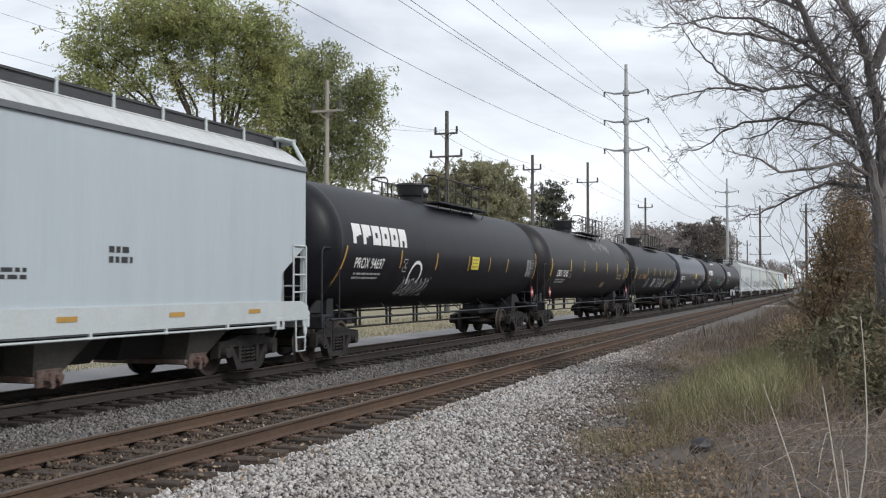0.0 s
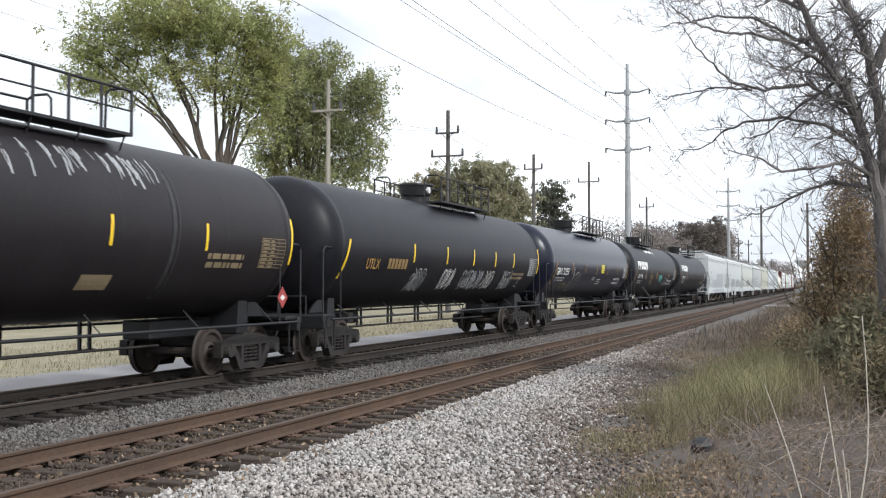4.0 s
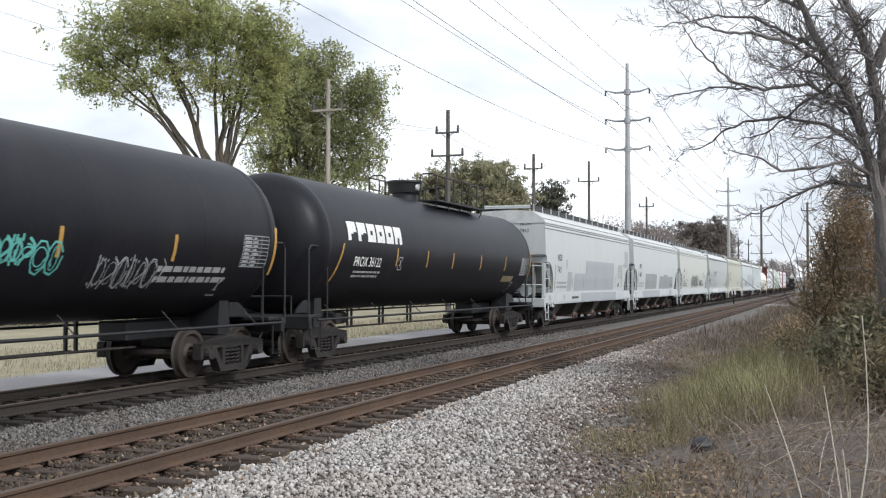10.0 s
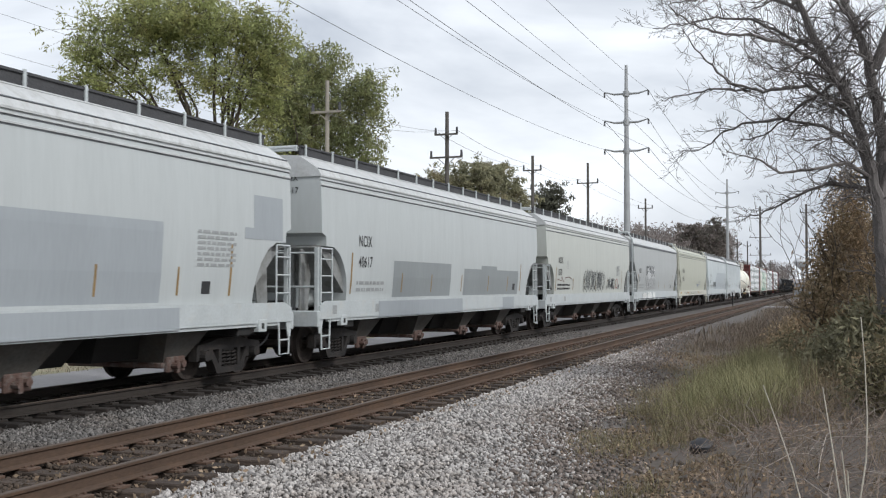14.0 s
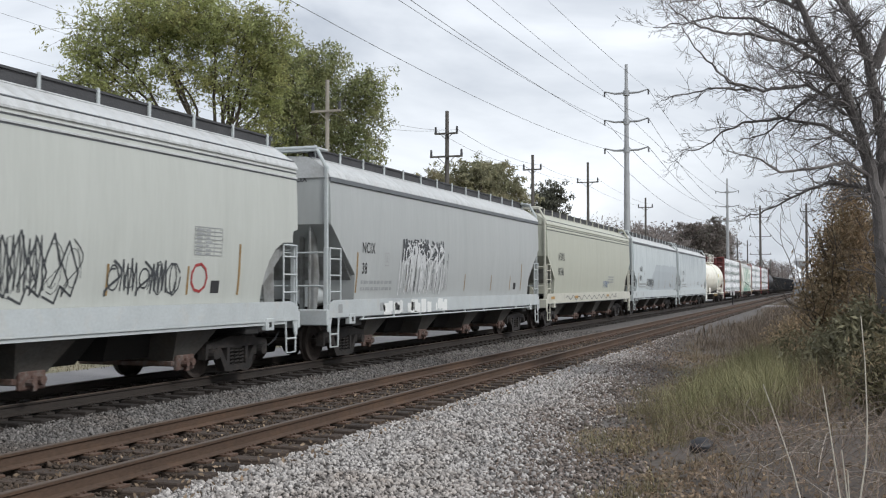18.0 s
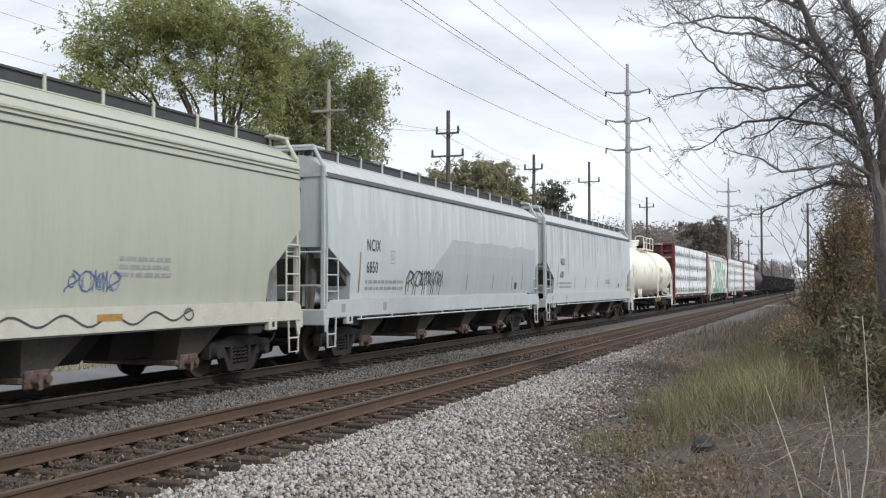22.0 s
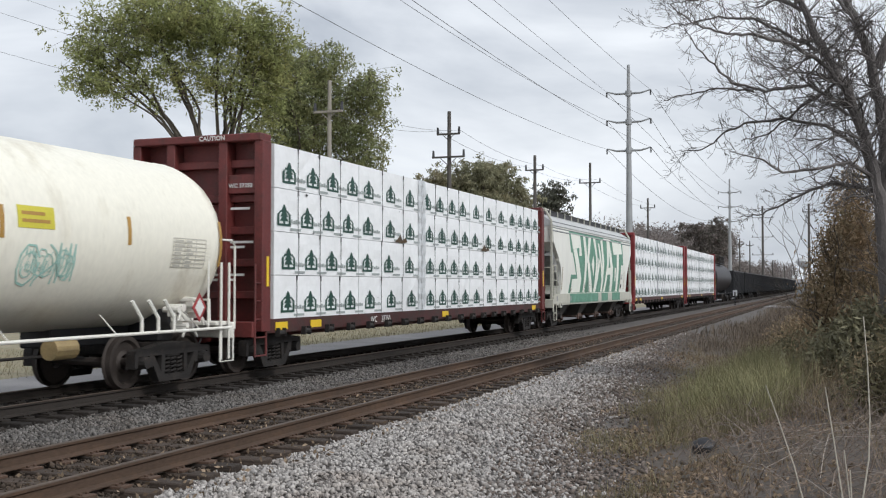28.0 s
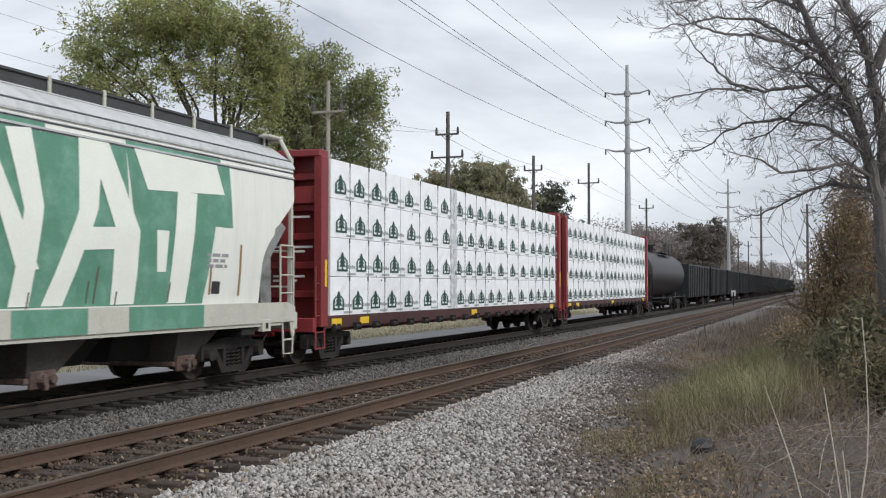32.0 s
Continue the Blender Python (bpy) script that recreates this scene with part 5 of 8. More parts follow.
    number(car, xf, h, "CBTX 785385", 1.84, 2.14, 0.38, 0.12)
    stripes(car, xf, h, "yellow", 2.38, 2.87, at=[4.18, 6.9, 9.5, 12.15, 14.85], long_at=0.85, lean=False)
    class_box(car, xf, -h + 4.2, 2.1)
    s = Shape()
    surf_rect(s, -h + 11.7, -h + 12.45, 1.68, 1.92, xf)
    part("paint_patch", s, "spray_tan", car)
    small_print(car, -h + 14.95, -h + 16.2, 2.24, 2, xf, "spray_tan", 0.10, 0.16)
    data_panel(car, h - 1.75, 2.1, 0.95, 0.58, xf, 8, "spray_tan")
    s = Shape()
    for a, b in ((13.85, 0.10), (14.0, 0.04)):
        surf_strip(s, [(-h + a + 0.02 * math.sin(2.1 * z), z) for z in np.linspace(1.35, 3.95, 14)], b, xf, 0.007)
    part("jacket_seam", s, "black_letter", car, "dark vertical jacket seam")
    # thin pale streaks running down from high on the side
    rng = random.Random(77)
    for k in range(44):
        a, top, drop = rng.uniform(9.4, 13.7), rng.uniform(3.80, 3.90), rng.uniform(0.12, 0.5)
        s = Shape()
        surf_strip(s, [(-h + a, top), (-h + a + 0.03, top - 0.5 * drop), (-h + a + rng.uniform(-0.02, 0.08), top - drop)], rng.uniform(0.015, 0.06), xf, 0.007)
        part("residue_streak", s, "spray_grey", car)
    flammable(car, xf, h, 1)
    flammable(car, xf, h, -1)
    keyed(car, y)
    y, L = span(3)
    car, xf, h = tank_car("black tank car with yellow stripes and pale spray scrawls", L)
    stripes(car, xf, h, "yellow", 2.37, 2.87, 0.10, [5.2, 7.82, 10.28, 12.56, 14.73])
    lettering("reporting_mark", "UTLX", -h + 2.15, 2.16, 0.36, xf, "ochre", car, 1.05, 0.003, 0.0, 0.86)
    for k in range(6):
        s = Shape()
        surf_rect(s, -h + 3.5 + 0.22 * k, -h + 3.66 + 0.22 * k, 2.18, 2.44, xf)
        part("number_bar", s, "ochre_dull", car)
    for k, (a, w, m) in enumerate(((5.3, 1.1, "spray_grey"), (7.75, 1.05, "white_letter"), (9.53, 1.0, "spray_grey"), (10.45, 1.1, "spray_grey"), (11.68, 1.05, "white_letter"), (13.79, 1.2, "spray_grey"))):
        scribble(car, "spray_scrawl", -h + a, -h + a + w, 1.60 + 0.06 * (k % 3), 2.22, xf, m, 20 + k, 3, 0.035)
        scribble(car, "spray_scrawl", -h + a + 0.1, -h + a + w - 0.1, 1.62, 2.0, xf, "spray_grey", 25 + k, 4, 0.03)
    small_print(car, -h + 14.73, -h + 16.25, 2.10, 2, xf, "spray_tan", 0.09, 0.14)
    class_box(car, xf, -h + 15.8, 1.7)
    data_panel(car, h - 1.75, 2.1, 1.0, 0.62, xf, 8, "spray_grey")
    keyed(car, y)
    y, L = span(4)
    car, xf, h = tank_car("glossy black tank car with white letters and a yellow placard", L, paint="gloss_black")
    number(car, xf, h, "GBRX 703955", 1.37, 2.19, 0.41)
    stripes(car, xf, h, "ochre", 2.25, 2.74, 0.07, [4.15, 6.7, 9.25, 11.8, 14.39], 1.0)
    class_box(car, xf, -h + 4.4, 2.18)
    plate(car, xf, -h + 10.24, 2.34)
    small_print(car, -h + 8.5, -h + 9.2, 2.08, 2, xf, "grey_letter", 0.05, 0.10)
    small_print(car, -h + 9.8, -h + 10.6, 2.0, 3, xf, "grey_letter", 0.05, 0.10)
    scribble(car, "spray_scrawl", -h + 2.6, -h + 4.0, 1.62, 1.85, xf, "spray_tan", 46, 5, 0.02)
    s = Shape()
    surf_strip(s, [(-h + 5.1 + 0.62 * math.cos(a) + 0.35 * math.sin(a), 1.92 + 0.40 * math.sin(a)) for a in np.linspace(0, 6.28, 19)], 0.035, xf, 0.008)
    part("spray_scrawl", s, "spray_grey", car)
    for k in range(4):
        s = Shape()
        surf_strip(s, [(-h + 4.5 + 0.12 * k, 1.62 + 0.05 * k), (-h + 5.3 + 0.12 * k, 2.05 + 0.05 * k)], 0.05, xf, 0.009)
        part("spray_scrawl", s, "spray_tan", car)
    data_panel(car, h - 1.75, 2.15, 1.0, 0.55, xf, 7, "grey_letter")
    small_print(car, h - 4.0, h - 2.4, 2.0, 2, xf, "grey_letter", 0.12, 0.2)
    class_box(car, xf, h - 2.3, 1.62)
    keyed(car, y)
    y, L = span(5)
    car, xf, h = tank_car("black tank car with a large white mark and teal spray scrawl", L, plat=(-4.2, 1.0), low_ladder=5.35)
    logo_blocks(car, -h + 1.67, 2.69, 3.48, 0.46, xf)
    number(car, xf, h, "PROX 92758", 1.99, 2.14, 0.34)
    stripes(car, xf, h, "ochre", 2.16, 2.62, 0.09, [4.55, 6.59, 9.0, 11.4, 14.29], 1.0)
    class_box(car, xf, -h + 4.66, 2.12)
    scribble(car, "spray_scrawl", -h + 6.79, -h + 7.76, 1.80, 2.38, xf, "spray_tan", 41, 4, 0.045)
    # white strips and short pale streaks just below the walkway
    for a, b, w in ((-2.6, -1.5, 0.13), (-1.2, -0.4, 0.16), (-0.2, 0.2, 0.10), (0.5, 0.7, 0.08)):
        s = Shape()
        surf_strip(s, [(t, 3.86 - 0.03 * math.sin(5 * t)) for t in np.linspace(a, b, 7)], w, xf, 0.007)
        part("residue_patch", s, "white_letter", car)
    for k in range(5):
        s = Shape()
        surf_strip(s, [(-0.9 + 0.42 * k, 3.84), (-0.86 + 0.42 * k, 3.72), (-0.8 + 0.45 * k, 3.66 - 0.06 * (k % 3))], 0.03, xf, 0.007)
        part("residue_streak", s, "spray_grey", car)
    scribble(car, "spray_scrawl", -h + 8.9, -h + 9.4, 1.85, 2.3, xf, "rust_red", 45, 2, 0.05)
    scribble(car, "spray_scrawl", -h + 9.77, -h + 10.89, 2.04, 2.42, xf, "teal", 42, 5, 0.06)
    scribble(car, "spray_scrawl", -h + 10.9, -h + 11.5, 1.9, 2.4, xf, "teal", 43, 2, 0.04)
    scribble(car, "spray_scrawl", -h + 12.36, -h + 14.18, 1.7, 2.2, xf, "spray_grey", 44, 7, 0.03)
    data_panel(car, h - 1.75, 2.1, 0.95, 0.6, xf, 8, "spray_grey")
    small_print(car, h - 4.3, h - 2.1, 1.98, 2, xf, "grey_letter", 0.10, 0.18)
    class_box(car, xf, h - 2.3, 1.55)
    keyed(car, y)
    y, L = span(6)
    car, xf, h = tank_car("black tank car with a large white mark and small letters", L, plat=(-0.2, 4.4))
    logo_blocks(car, -h + 1.68, 2.80, 3.38, 0.45, xf)
    number(car, xf, h, "PROX 36122", 2.11, 2.2, 0.33)
    stripes(car, xf, h, "ochre", 2.24, 2.7, 0.08, [4.7, 6.91, 9.03, 11.71, 14.42], 1.15)
    class_box(car, xf, -h + 4.83, 2.14)
    data_panel(car, h - 1.75, 2.1, 0.95, 0.6, xf, 8, "spray_grey")
    s = Shape()
    surf_rect(s, -h + 14.5, -h + 15.8, 1.86, 2.06, xf)
    part("paint_patch", s, "spray_tan", car)
    class_box(car, xf, h - 2.3, 1.5)
    keyed(car, y)

    # 7 to 13: covered hoppers
    def bars(car, xf, h):
        reflectors(car, xf, [-h + a for a in (5.2, 7.4, 10.0, 12.7, 14.9)], 1.60, 2.10, "ochre_dull", 0.06)
        reflectors(car, xf, [-h + 2.05, h - 2.05], 1.58, 2.55, "ochre_dull", 0.07)
        s = Shape()
        surf_rect(s, h - 3.0, h - 2.72, 1.62, 1.85, xf)
        part("mark_block", s, "black_letter", car)
        flat = lambda z: 1.601
        for a in (1.0, 3.4):
            s = Shape()
            surf_rect(s, -h + a, -h + a + 0.22, 1.13, 1.33, flat, 0.004, 1)
            part("stencil_box", s, "dim_letter", car)

    def end_mark(car, h, a, b, front=0.45):
        for k, t in enumerate((a, b)):
            ob = lettering("reporting_mark", t, 0, 0, 0.2, lambda z: 0.0, "black_letter", car, 1.05, 0.002, 0, 0.9)
            ob.matrix_basis = Matrix.Translation((0.55, -(h - front) - 0.006, 4.12 - 0.28 * k)) @ Euler((0, 0, radians(-90))).to_matrix().to_4x4()

    def runs(car, xf, h, count, seed, low=1.9, paint="run_pale"):
        rng = random.Random(seed)
        s = Shape()
        y = -h + 0.9
        while y < h - 1.2:
            w, z = rng.choice((rng.uniform(0.03, 0.12), rng.uniform(0.15, 0.6))), rng.uniform(low, 3.4)
            n0, k = len(s.v), 7
            lean = rng.uniform(-0.03, 0.03)
            for i in range(k + 1):
                a = i / k
                zz = 4.17 + (z - 4.17) * a
                hw = w * (0.5 - 0.30 * a - 0.16 * a ** 6) * rng.uniform(0.75, 1.15)
                off = 0.003 if paint == "run_pale" else 0.0045
                s.v += [(xf(zz) + off, y - hw + lean * a, zz), (xf(zz) + off, y + hw + lean * a, zz)]
            for i in range(k):
                a = n0 + 2 * i
                s.f.append([a, a + 1, a + 3, a + 2])
            y += w * rng.uniform(0.7, 1.8) + 0.05
        tagged(part("paint_run", s, paint, car), "runs of weathered paint", kind="stuff")

    y, L = span(7)
    car, xf, h = hopper_car("off-white covered hopper car with grey paint patches", L, "h_white", "h_trim", "roof_grey", knee=2.55, ridged=True, cut=ROUND_CUT)
    marks(car, xf, -h + 2.4, 2.75, "NCIX", "7413", 0.37)
    end_mark(car, h, "NCIX", "7413")
    class_box(car, xf, -h + 3.9, 2.45)
    patch(car, xf, -h + 4.2, -h + 5.05, 1.48, 2.30)
    patch(car, xf, -h + 5.5, -h + 14.4, 1.48, 2.25)
    patch(car, xf, -h + 7.7, -h + 14.4, 2.25, 2.85)
    patch(car, lambda z: 1.601, -h + 6.7, -h + 14.9, 1.0, 1.39)
    small_print(car, -h + 2.35, -h + 4.1, 1.80, 2, xf, "dim_letter", 0.08, 0.18)
    small_print(car, -h + 4.9, -h + 6.2, 1.15, 1, lambda z: 1.602, "black_letter", 0.10)
    small_print(car, h - 3.2, h - 1.9, 2.72, 7, xf, "dim_letter", 0.055, 0.10, 14)
    patch(car, xf, h - 1.25, h - 0.1, 2.9, 3.55)
    patch(car, xf, h - 1.6, h - 0.1, 2.68, 2.9)
    bars(car, xf, h)
    keyed(car, y)
    y, L = span(8)
    car, xf, h = hopper_car("off-white covered hopper car with two grey patches", L, "h_white", "h_trim", "roof_grey", knee=2.55, ridged=True, cut=ROUND_CUT)
    marks(car, xf, -h + 2.4, 2.72, "NCIX", "40617", 0.37)
    end_mark(car, h, "NCIX", "40617")
    patch(car, xf, -h + 4.6, -h + 9.0, 1.48, 2.42, "patch_dark")
    patch(car, xf, -h + 10.2, -h + 16.2, 1.48, 2.30, "patch_dark")
    patch(car, xf, -h + 11.9, -h + 13.6, 2.30, 2.42, "patch_dark")
    patch(car, lambda z: 1.601, -h + 3.6, -h + 10.0, 1.0, 1.39)
    patch(car, lambda z: 1.601, -h + 14.2, h - 3.0, 1.0, 1.39)
    small_print(car, -h + 2.35, -h + 4.0, 1.80, 2, xf, "dim_letter", 0.08, 0.16)
    bars(car, xf, h)
    keyed(car, y)
    y, L = span(9)
    car, xf, h = hopper_car("cream-grey covered hopper car with dark outline scrawls", L, "h_cream", "h_trim", "roof_grey", knee=2.55, ridged=True, cut=ROUND_CUT)
    marks(car, xf, -h + 2.4, 2.72, "NCIX", "8370", 0.37)
    class_box(car, xf, -h + 3.9, 2.5)
    s = Shape()
    surf_strip(s, [(-h + 2.3, 2.05), (-h + 3.1, 1.98), (-h + 3.0, 2.15), (-h + 3.5, 1.92), (-h + 3.7, 2.12), (-h + 4.3, 2.16), (-h + 5.0, 2.05), (-h + 5.3, 1.7)], 0.03, xf, 0.008)
    part("spray_scrawl", s, "rust_red", car)
    small_print(car, -h + 2.35, -h + 4.6, 1.78, 2, xf, "black_letter", 0.08, 0.16)
    rng = random.Random(59)
    for k in range(7):
        s = Shape()
        c = -h + 7.5 + 0.68 * k
        top = rng.uniform(2.25, 2.6)
        surf_strip(s, [(c - 0.30, 1.55 + rng.uniform(0, 0.2)), (c - 0.36, 2.0), (c - 0.12, top), (c + 0.02, 2.05), (c + 0.20, top - 0.1), (c + 0.42, 1.95), (c + 0.30, 1.6), (c + 0.05, 1.75), (c - 0.05, 1.5), (c - 0.30, 1.6)], 0.035, xf, 0.008)
        surf_strip(s, [(c - 0.15, 1.75), (c + 0.05, 2.1), (c + 0.22, 1.8), (c + 0.1, 1.62)], 0.03, xf, 0.009)
        part("spray_scrawl", s, "spray_dark", car)
    scribble(car, "spray_scrawl", -h + 7.3, -h + 12.1, 1.6, 2.45, xf, "spray_dark", 51, 11, 0.022)
    scribble(car, "spray_scrawl", h - 6.0, h - 4.0, 1.6, 2.15, xf, "spray_dark", 53, 5, 0.05)
    s = Shape()
    surf_strip(s, [(h - 3.4 + 0.25 * math.cos(a), 1.9 + 0.25 * math.sin(a)) for a in np.linspace(0, 6.3, 10)], 0.05, xf, 0.008)
    part("spray_scrawl", s, "red_mark", car)
    data_panel(car, h - 3.6, 2.3, 0.9, 0.5, xf, 7, "dim_letter")
    bars(car, xf, h)
    keyed(car, y)
    y, L = span(10)
    car, xf, h = hopper_car("light grey covered hopper car with dripping white scrawl", L, "h_grey", "h_trim", "roof_grey", knee=3.15, run=1.35, ends=(0.60, 0.33), eave=4.11)
    marks(car, xf, -h + 2.3, 2.55, "NCIX", "38", 0.37)
    end_mark(car, h, "NCIX", "38", 0.60)
    class_box(car, xf, -h + 3.7, 2.25)
    scribble(car, "spray_scrawl", -h + 4.9, -h + 8.0, 2.35, 2.98, xf, "spray_dark", 61, 5, 0.12)
    scribble(car, "spray_scrawl", -h + 5.0, -h + 8.0, 2.2, 2.90, xf, "spray_pale", 62, 6, 0.11)
    rng = random.Random(63)
    for mm, cnt, w0 in (("spray_pale", 60, 0.075), ("spray_grey", 26, 0.04), ("spray_dark", 20, 0.03)):
        s = Shape()
        for k in range(cnt):
            yy = rng.uniform(-h + 4.5, -h + 8.3)
            z1 = rng.uniform(1.9, 2.75)
            surf_rect(s, yy, yy + rng.uniform(0.3, 1.0) * w0, rng.uniform(1.5, 1.8), z1, xf, 0.008 + 0.001 * (k % 5), None, 0.12)
        tagged(part("paint_run", s, mm, car), "runs of sprayed paint", kind="stuff")
    small_print(car, -h + 2.3, -h + 4.2, 1.80, 2, xf, "dim_letter", 0.08, 0.16)
    s = Shape()
    for k in range(40):
        yy = rng.uniform(-h + 3.4, -h + 8.4)
        surf_rect(s, yy, yy + rng.uniform(0.05, 0.4), 1.02 + rng.uniform(0, 0.1), 1.25 + rng.uniform(0, 0.15), lambda z: 1.601, 0.004 + 0.0005 * (k % 4), 1)
    tagged(part("paint_run", s, "spray_white", car), "runs of sprayed paint", kind="stuff")
    bars(car, xf, h)
    keyed(car, y)
    y, L = span(11)
    car, xf, h = hopper_car("beige covered hopper car with black letters", L, "h_beige", "h_trim_cream", "h_beige", knee=2.94, ridged=True, ends=(0.48, 0.22))
    marks(car, xf, -h + 2.25, 2.80, "AOKX", "90346", 0.46)
    end_mark(car, h, "AOKX", "90346", 0.48)
    scribble(car, "spray_scrawl", -h + 11.6, -h + 12.9, 1.66, 1.98, xf, "spray_blue", 74, 4, 0.03)
    s = Shape()
    surf_strip(s, [(-h + 3.6 + 0.11 * k, 1.22 + 0.085 * math.sin(0.63 * k) + 0.02 * math.sin(0.21 * k)) for k in range(103)], 0.035, lambda z: 1.601, 0.006)
    surf_strip(s, [(-h + 14.75 + 0.14 * math.cos(q), 1.25 + 0.10 * math.sin(q)) for q in np.linspace(0, 6.3, 12)], 0.035, lambda z: 1.601, 0.006)
    part("spray_scrawl", s, "spray_dark", car, "long dark wavy sprayed line")
    reflectors(car, lambda z: 1.601, [-h + a for a in (1.35, 5.6, 12.6)], 1.20, 1.31, "ochre", 0.62)
    small_print(car, h - 5.8, h - 4.4, 2.15, 3, xf, "dim_letter", 0.07, 0.13)
    keyed(car, y)
    y, L = span(12)
    car, xf, h = hopper_car("blue-grey covered hopper car with pale runs and outline scrawl", L, "h_streak", "h_trim", "roof_grey", knee=2.62, ends=(0.30, 0.10), slope="chute_grey")
    s = Shape()
    cols, low = 70, 1.47
    for k in range(cols + 1):
        at = -h + 6.6 + (2 * h - 6.9) * k / cols
        top = 1.9 + 1.2 * min(1.0, k / 12) + 0.10 * noise.noise((at * 0.8, 3.0, 1.0)) + 0.05 * noise.noise((at * 4.0, 8.0, 1.0))
        for q in range(9):
            z = low + (top - low) * q / 8
            s.v.append((xf(z) + 0.004, at, z))
    for k in range(cols):
        for q in range(8):
            m = 9 * k + q
            s.f.append([m, m + 9, m + 10, m + 1])
    part("paint_patch", s, "patch_streak", car)
    runs(car, xf, h, 40, 301, 2.9)
    marks(car, xf, -h + 2.4, 2.60, "NCIX", "6850", 0.40)
    end_mark(car, h, "NCIX", "6850", 0.30)
    class_box(car, xf, -h + 3.9, 2.3)
    scribble(car, "spray_scrawl", -h + 5.0, -h + 7.8, 1.72, 2.15, xf, "spray_dark", 81, 5, 0.04)
    for k in range(4):
        s = Shape()
        c = -h + 5.3 + 0.68 * k
        surf_strip(s, [(c - 0.28, 1.5), (c - 0.25, 1.95), (c - 0.05, 2.14), (c + 0.2, 2.05), (c + 0.05, 1.85), (c + 0.28, 1.72), (c + 0.22, 1.5)], 0.045, xf, 0.008)
        part("spray_scrawl", s, "spray_dark", car)
    small_print(car, -h + 2.4, -h + 4.8, 1.80, 2, xf, "dim_letter", 0.08, 0.16)
    bars(car, xf, h)
    keyed(car, y)
    y, L = span(13)
    car, xf, h = hopper_car("blue-grey covered hopper car with pale weathered runs", L, "h_pale_streak", "h_trim", "roof_grey", knee=2.62, ends=(0.22, 0.32), slope="chute_grey")
    runs(car, xf, h, 60, 302, 1.7)
    runs(car, xf, h, 60, 303, 2.3, "run_dull")
    marks(car, xf, -h + 2.4, 2.60, "NCIX", "6101", 0.40)
    end_mark(car, h, "NCIX", "6101", 0.22)
    class_box(car, xf, -h + 3.7, 2.3)
    small_print(car, -h + 2.4, -h + 4.6, 1.80, 2, xf, "dim_letter", 0.08, 0.16)
    small_print(car, h - 6.4, h - 5.2, 1.95, 2, xf, "dim_letter", 0.08, 0.13)
    bars(car, xf, h)
    keyed(car, y)
    # 14: cream tank car
    y, L = span(14)
    car, xf, h = tank_car("cream-white tank car with white railings and a red diamond placard", L + 0.3, 1.53, 2.55, "cream_tank", "cream_iron", plat=(-1.6, 2.1), side_ladder=0.5)
    reflectors(car, xf, [-6.8, -3.8, -0.8, 2.2, 5.0], 2.42, 2.88, "ochre", 0.09)
    reflectors(car, xf, [-7.6, 7.7], 2.12, 2.95, "ochre", 0.08)
    s = Shape()
    surf_rect(s, 2.5, 3.25, 2.58, 2.90, xf)
    pl = part("placard", s, "yellow_plate", car, "yellow placard")
    s = Shape()
    for k in range(2):
        surf_rect(s, 2.58, 3.15 - 0.1 * k, 2.66 + 0.11 * k, 2.71 + 0.11 * k, xf, 0.009, 1)
    part("small_lettering", s, "ochre", pl)
    scribble(car, "spray_scrawl", 2.6, 3.75, 1.76, 2.36, xf, "teal_pale", 91, 3, 0.035)
    scribble(car, "spray_scrawl", 2.7, 3.6, 1.9, 2.3, xf, "teal_pale", 92, 4, 0.022)
    for k, yy in enumerate((-2.2, -1.1, 1.7)):
        s = Shape()
        surf_strip(s, [(yy, 1.7), (yy + 0.12, 2.0), (yy + 0.16, 2.3)], 0.014, xf, 0.006)
        part("scuff", s, "grey_letter", car)
    # white grab irons, valves and brake gear at the ends under the tank
    for e in (-1, 1):
        for k, d in enumerate((2.9, 2.45, 2.0)):
            yy = e * (h - d)
            s = Shape().tube([(1.56, yy, 0.98), (1.56, yy, 1.22), (1.52, yy - e * 0.22, 1.52)], [0.032] * 3, 6)
            part("grab_iron", s, "cream_iron", car)
        rng = random.Random(95 + e)
        for k in range(7):
            yy, z = e * (h - rng.uniform(0.75, 1.65)), rng.uniform(1.05, 1.55)
            s = Shape()
            s.cone((1.1, yy, z), (1.42, yy, z), rng.uniform(0.05, 0.10), rng.uniform(0.04, 0.08), 10)
            s.rod([(1.38, yy, z), (1.40, yy + rng.uniform(-0.25, 0.25), z - rng.uniform(0.1, 0.4))], 0.022, 6)
            s.box(1.2, 1.36, yy - 0.05, yy + 0.05, z - 0.12, z + 0.05, 0.01)
            part("valve", s, "cream_iron", car)
        s = Shape()
        for d in (0.15, 0.42):
            s.rod([(1.5, e * (h - d), 0.40), (1.5, e * (h - d), 2.2)], 0.026, 6)
        part("grab_iron", s, "cream_iron", car)
    part("brake_cylinder", Shape().cone((1.15, h - 4.6, 0.80), (1.15, h - 4.1, 0.80), 0.16, 0.16, 14), "gold_iron", car, "tarnished gold brake cylinder")
    data_panel(car, h - 2.0, 2.08, 1.0, 0.5, xf, 7, "panel_faint")
    s = Shape()
    s.prism([(h - 1.3, 1.12), (h - 1.08, 1.38), (h - 1.3, 1.64), (h - 1.52, 1.38)], 1.60, 1.61)
    part("diamond_placard", s, "red_mark", car, "red diamond placard")
    s = Shape()
    s.prism([(h - 1.3, 1.21), (h - 1.155, 1.38), (h - 1.3, 1.55), (h - 1.445, 1.38)], 1.611, 1.614)
    part("placard_field", s, "white_letter", car)
    keyed(car, y + 0.3)
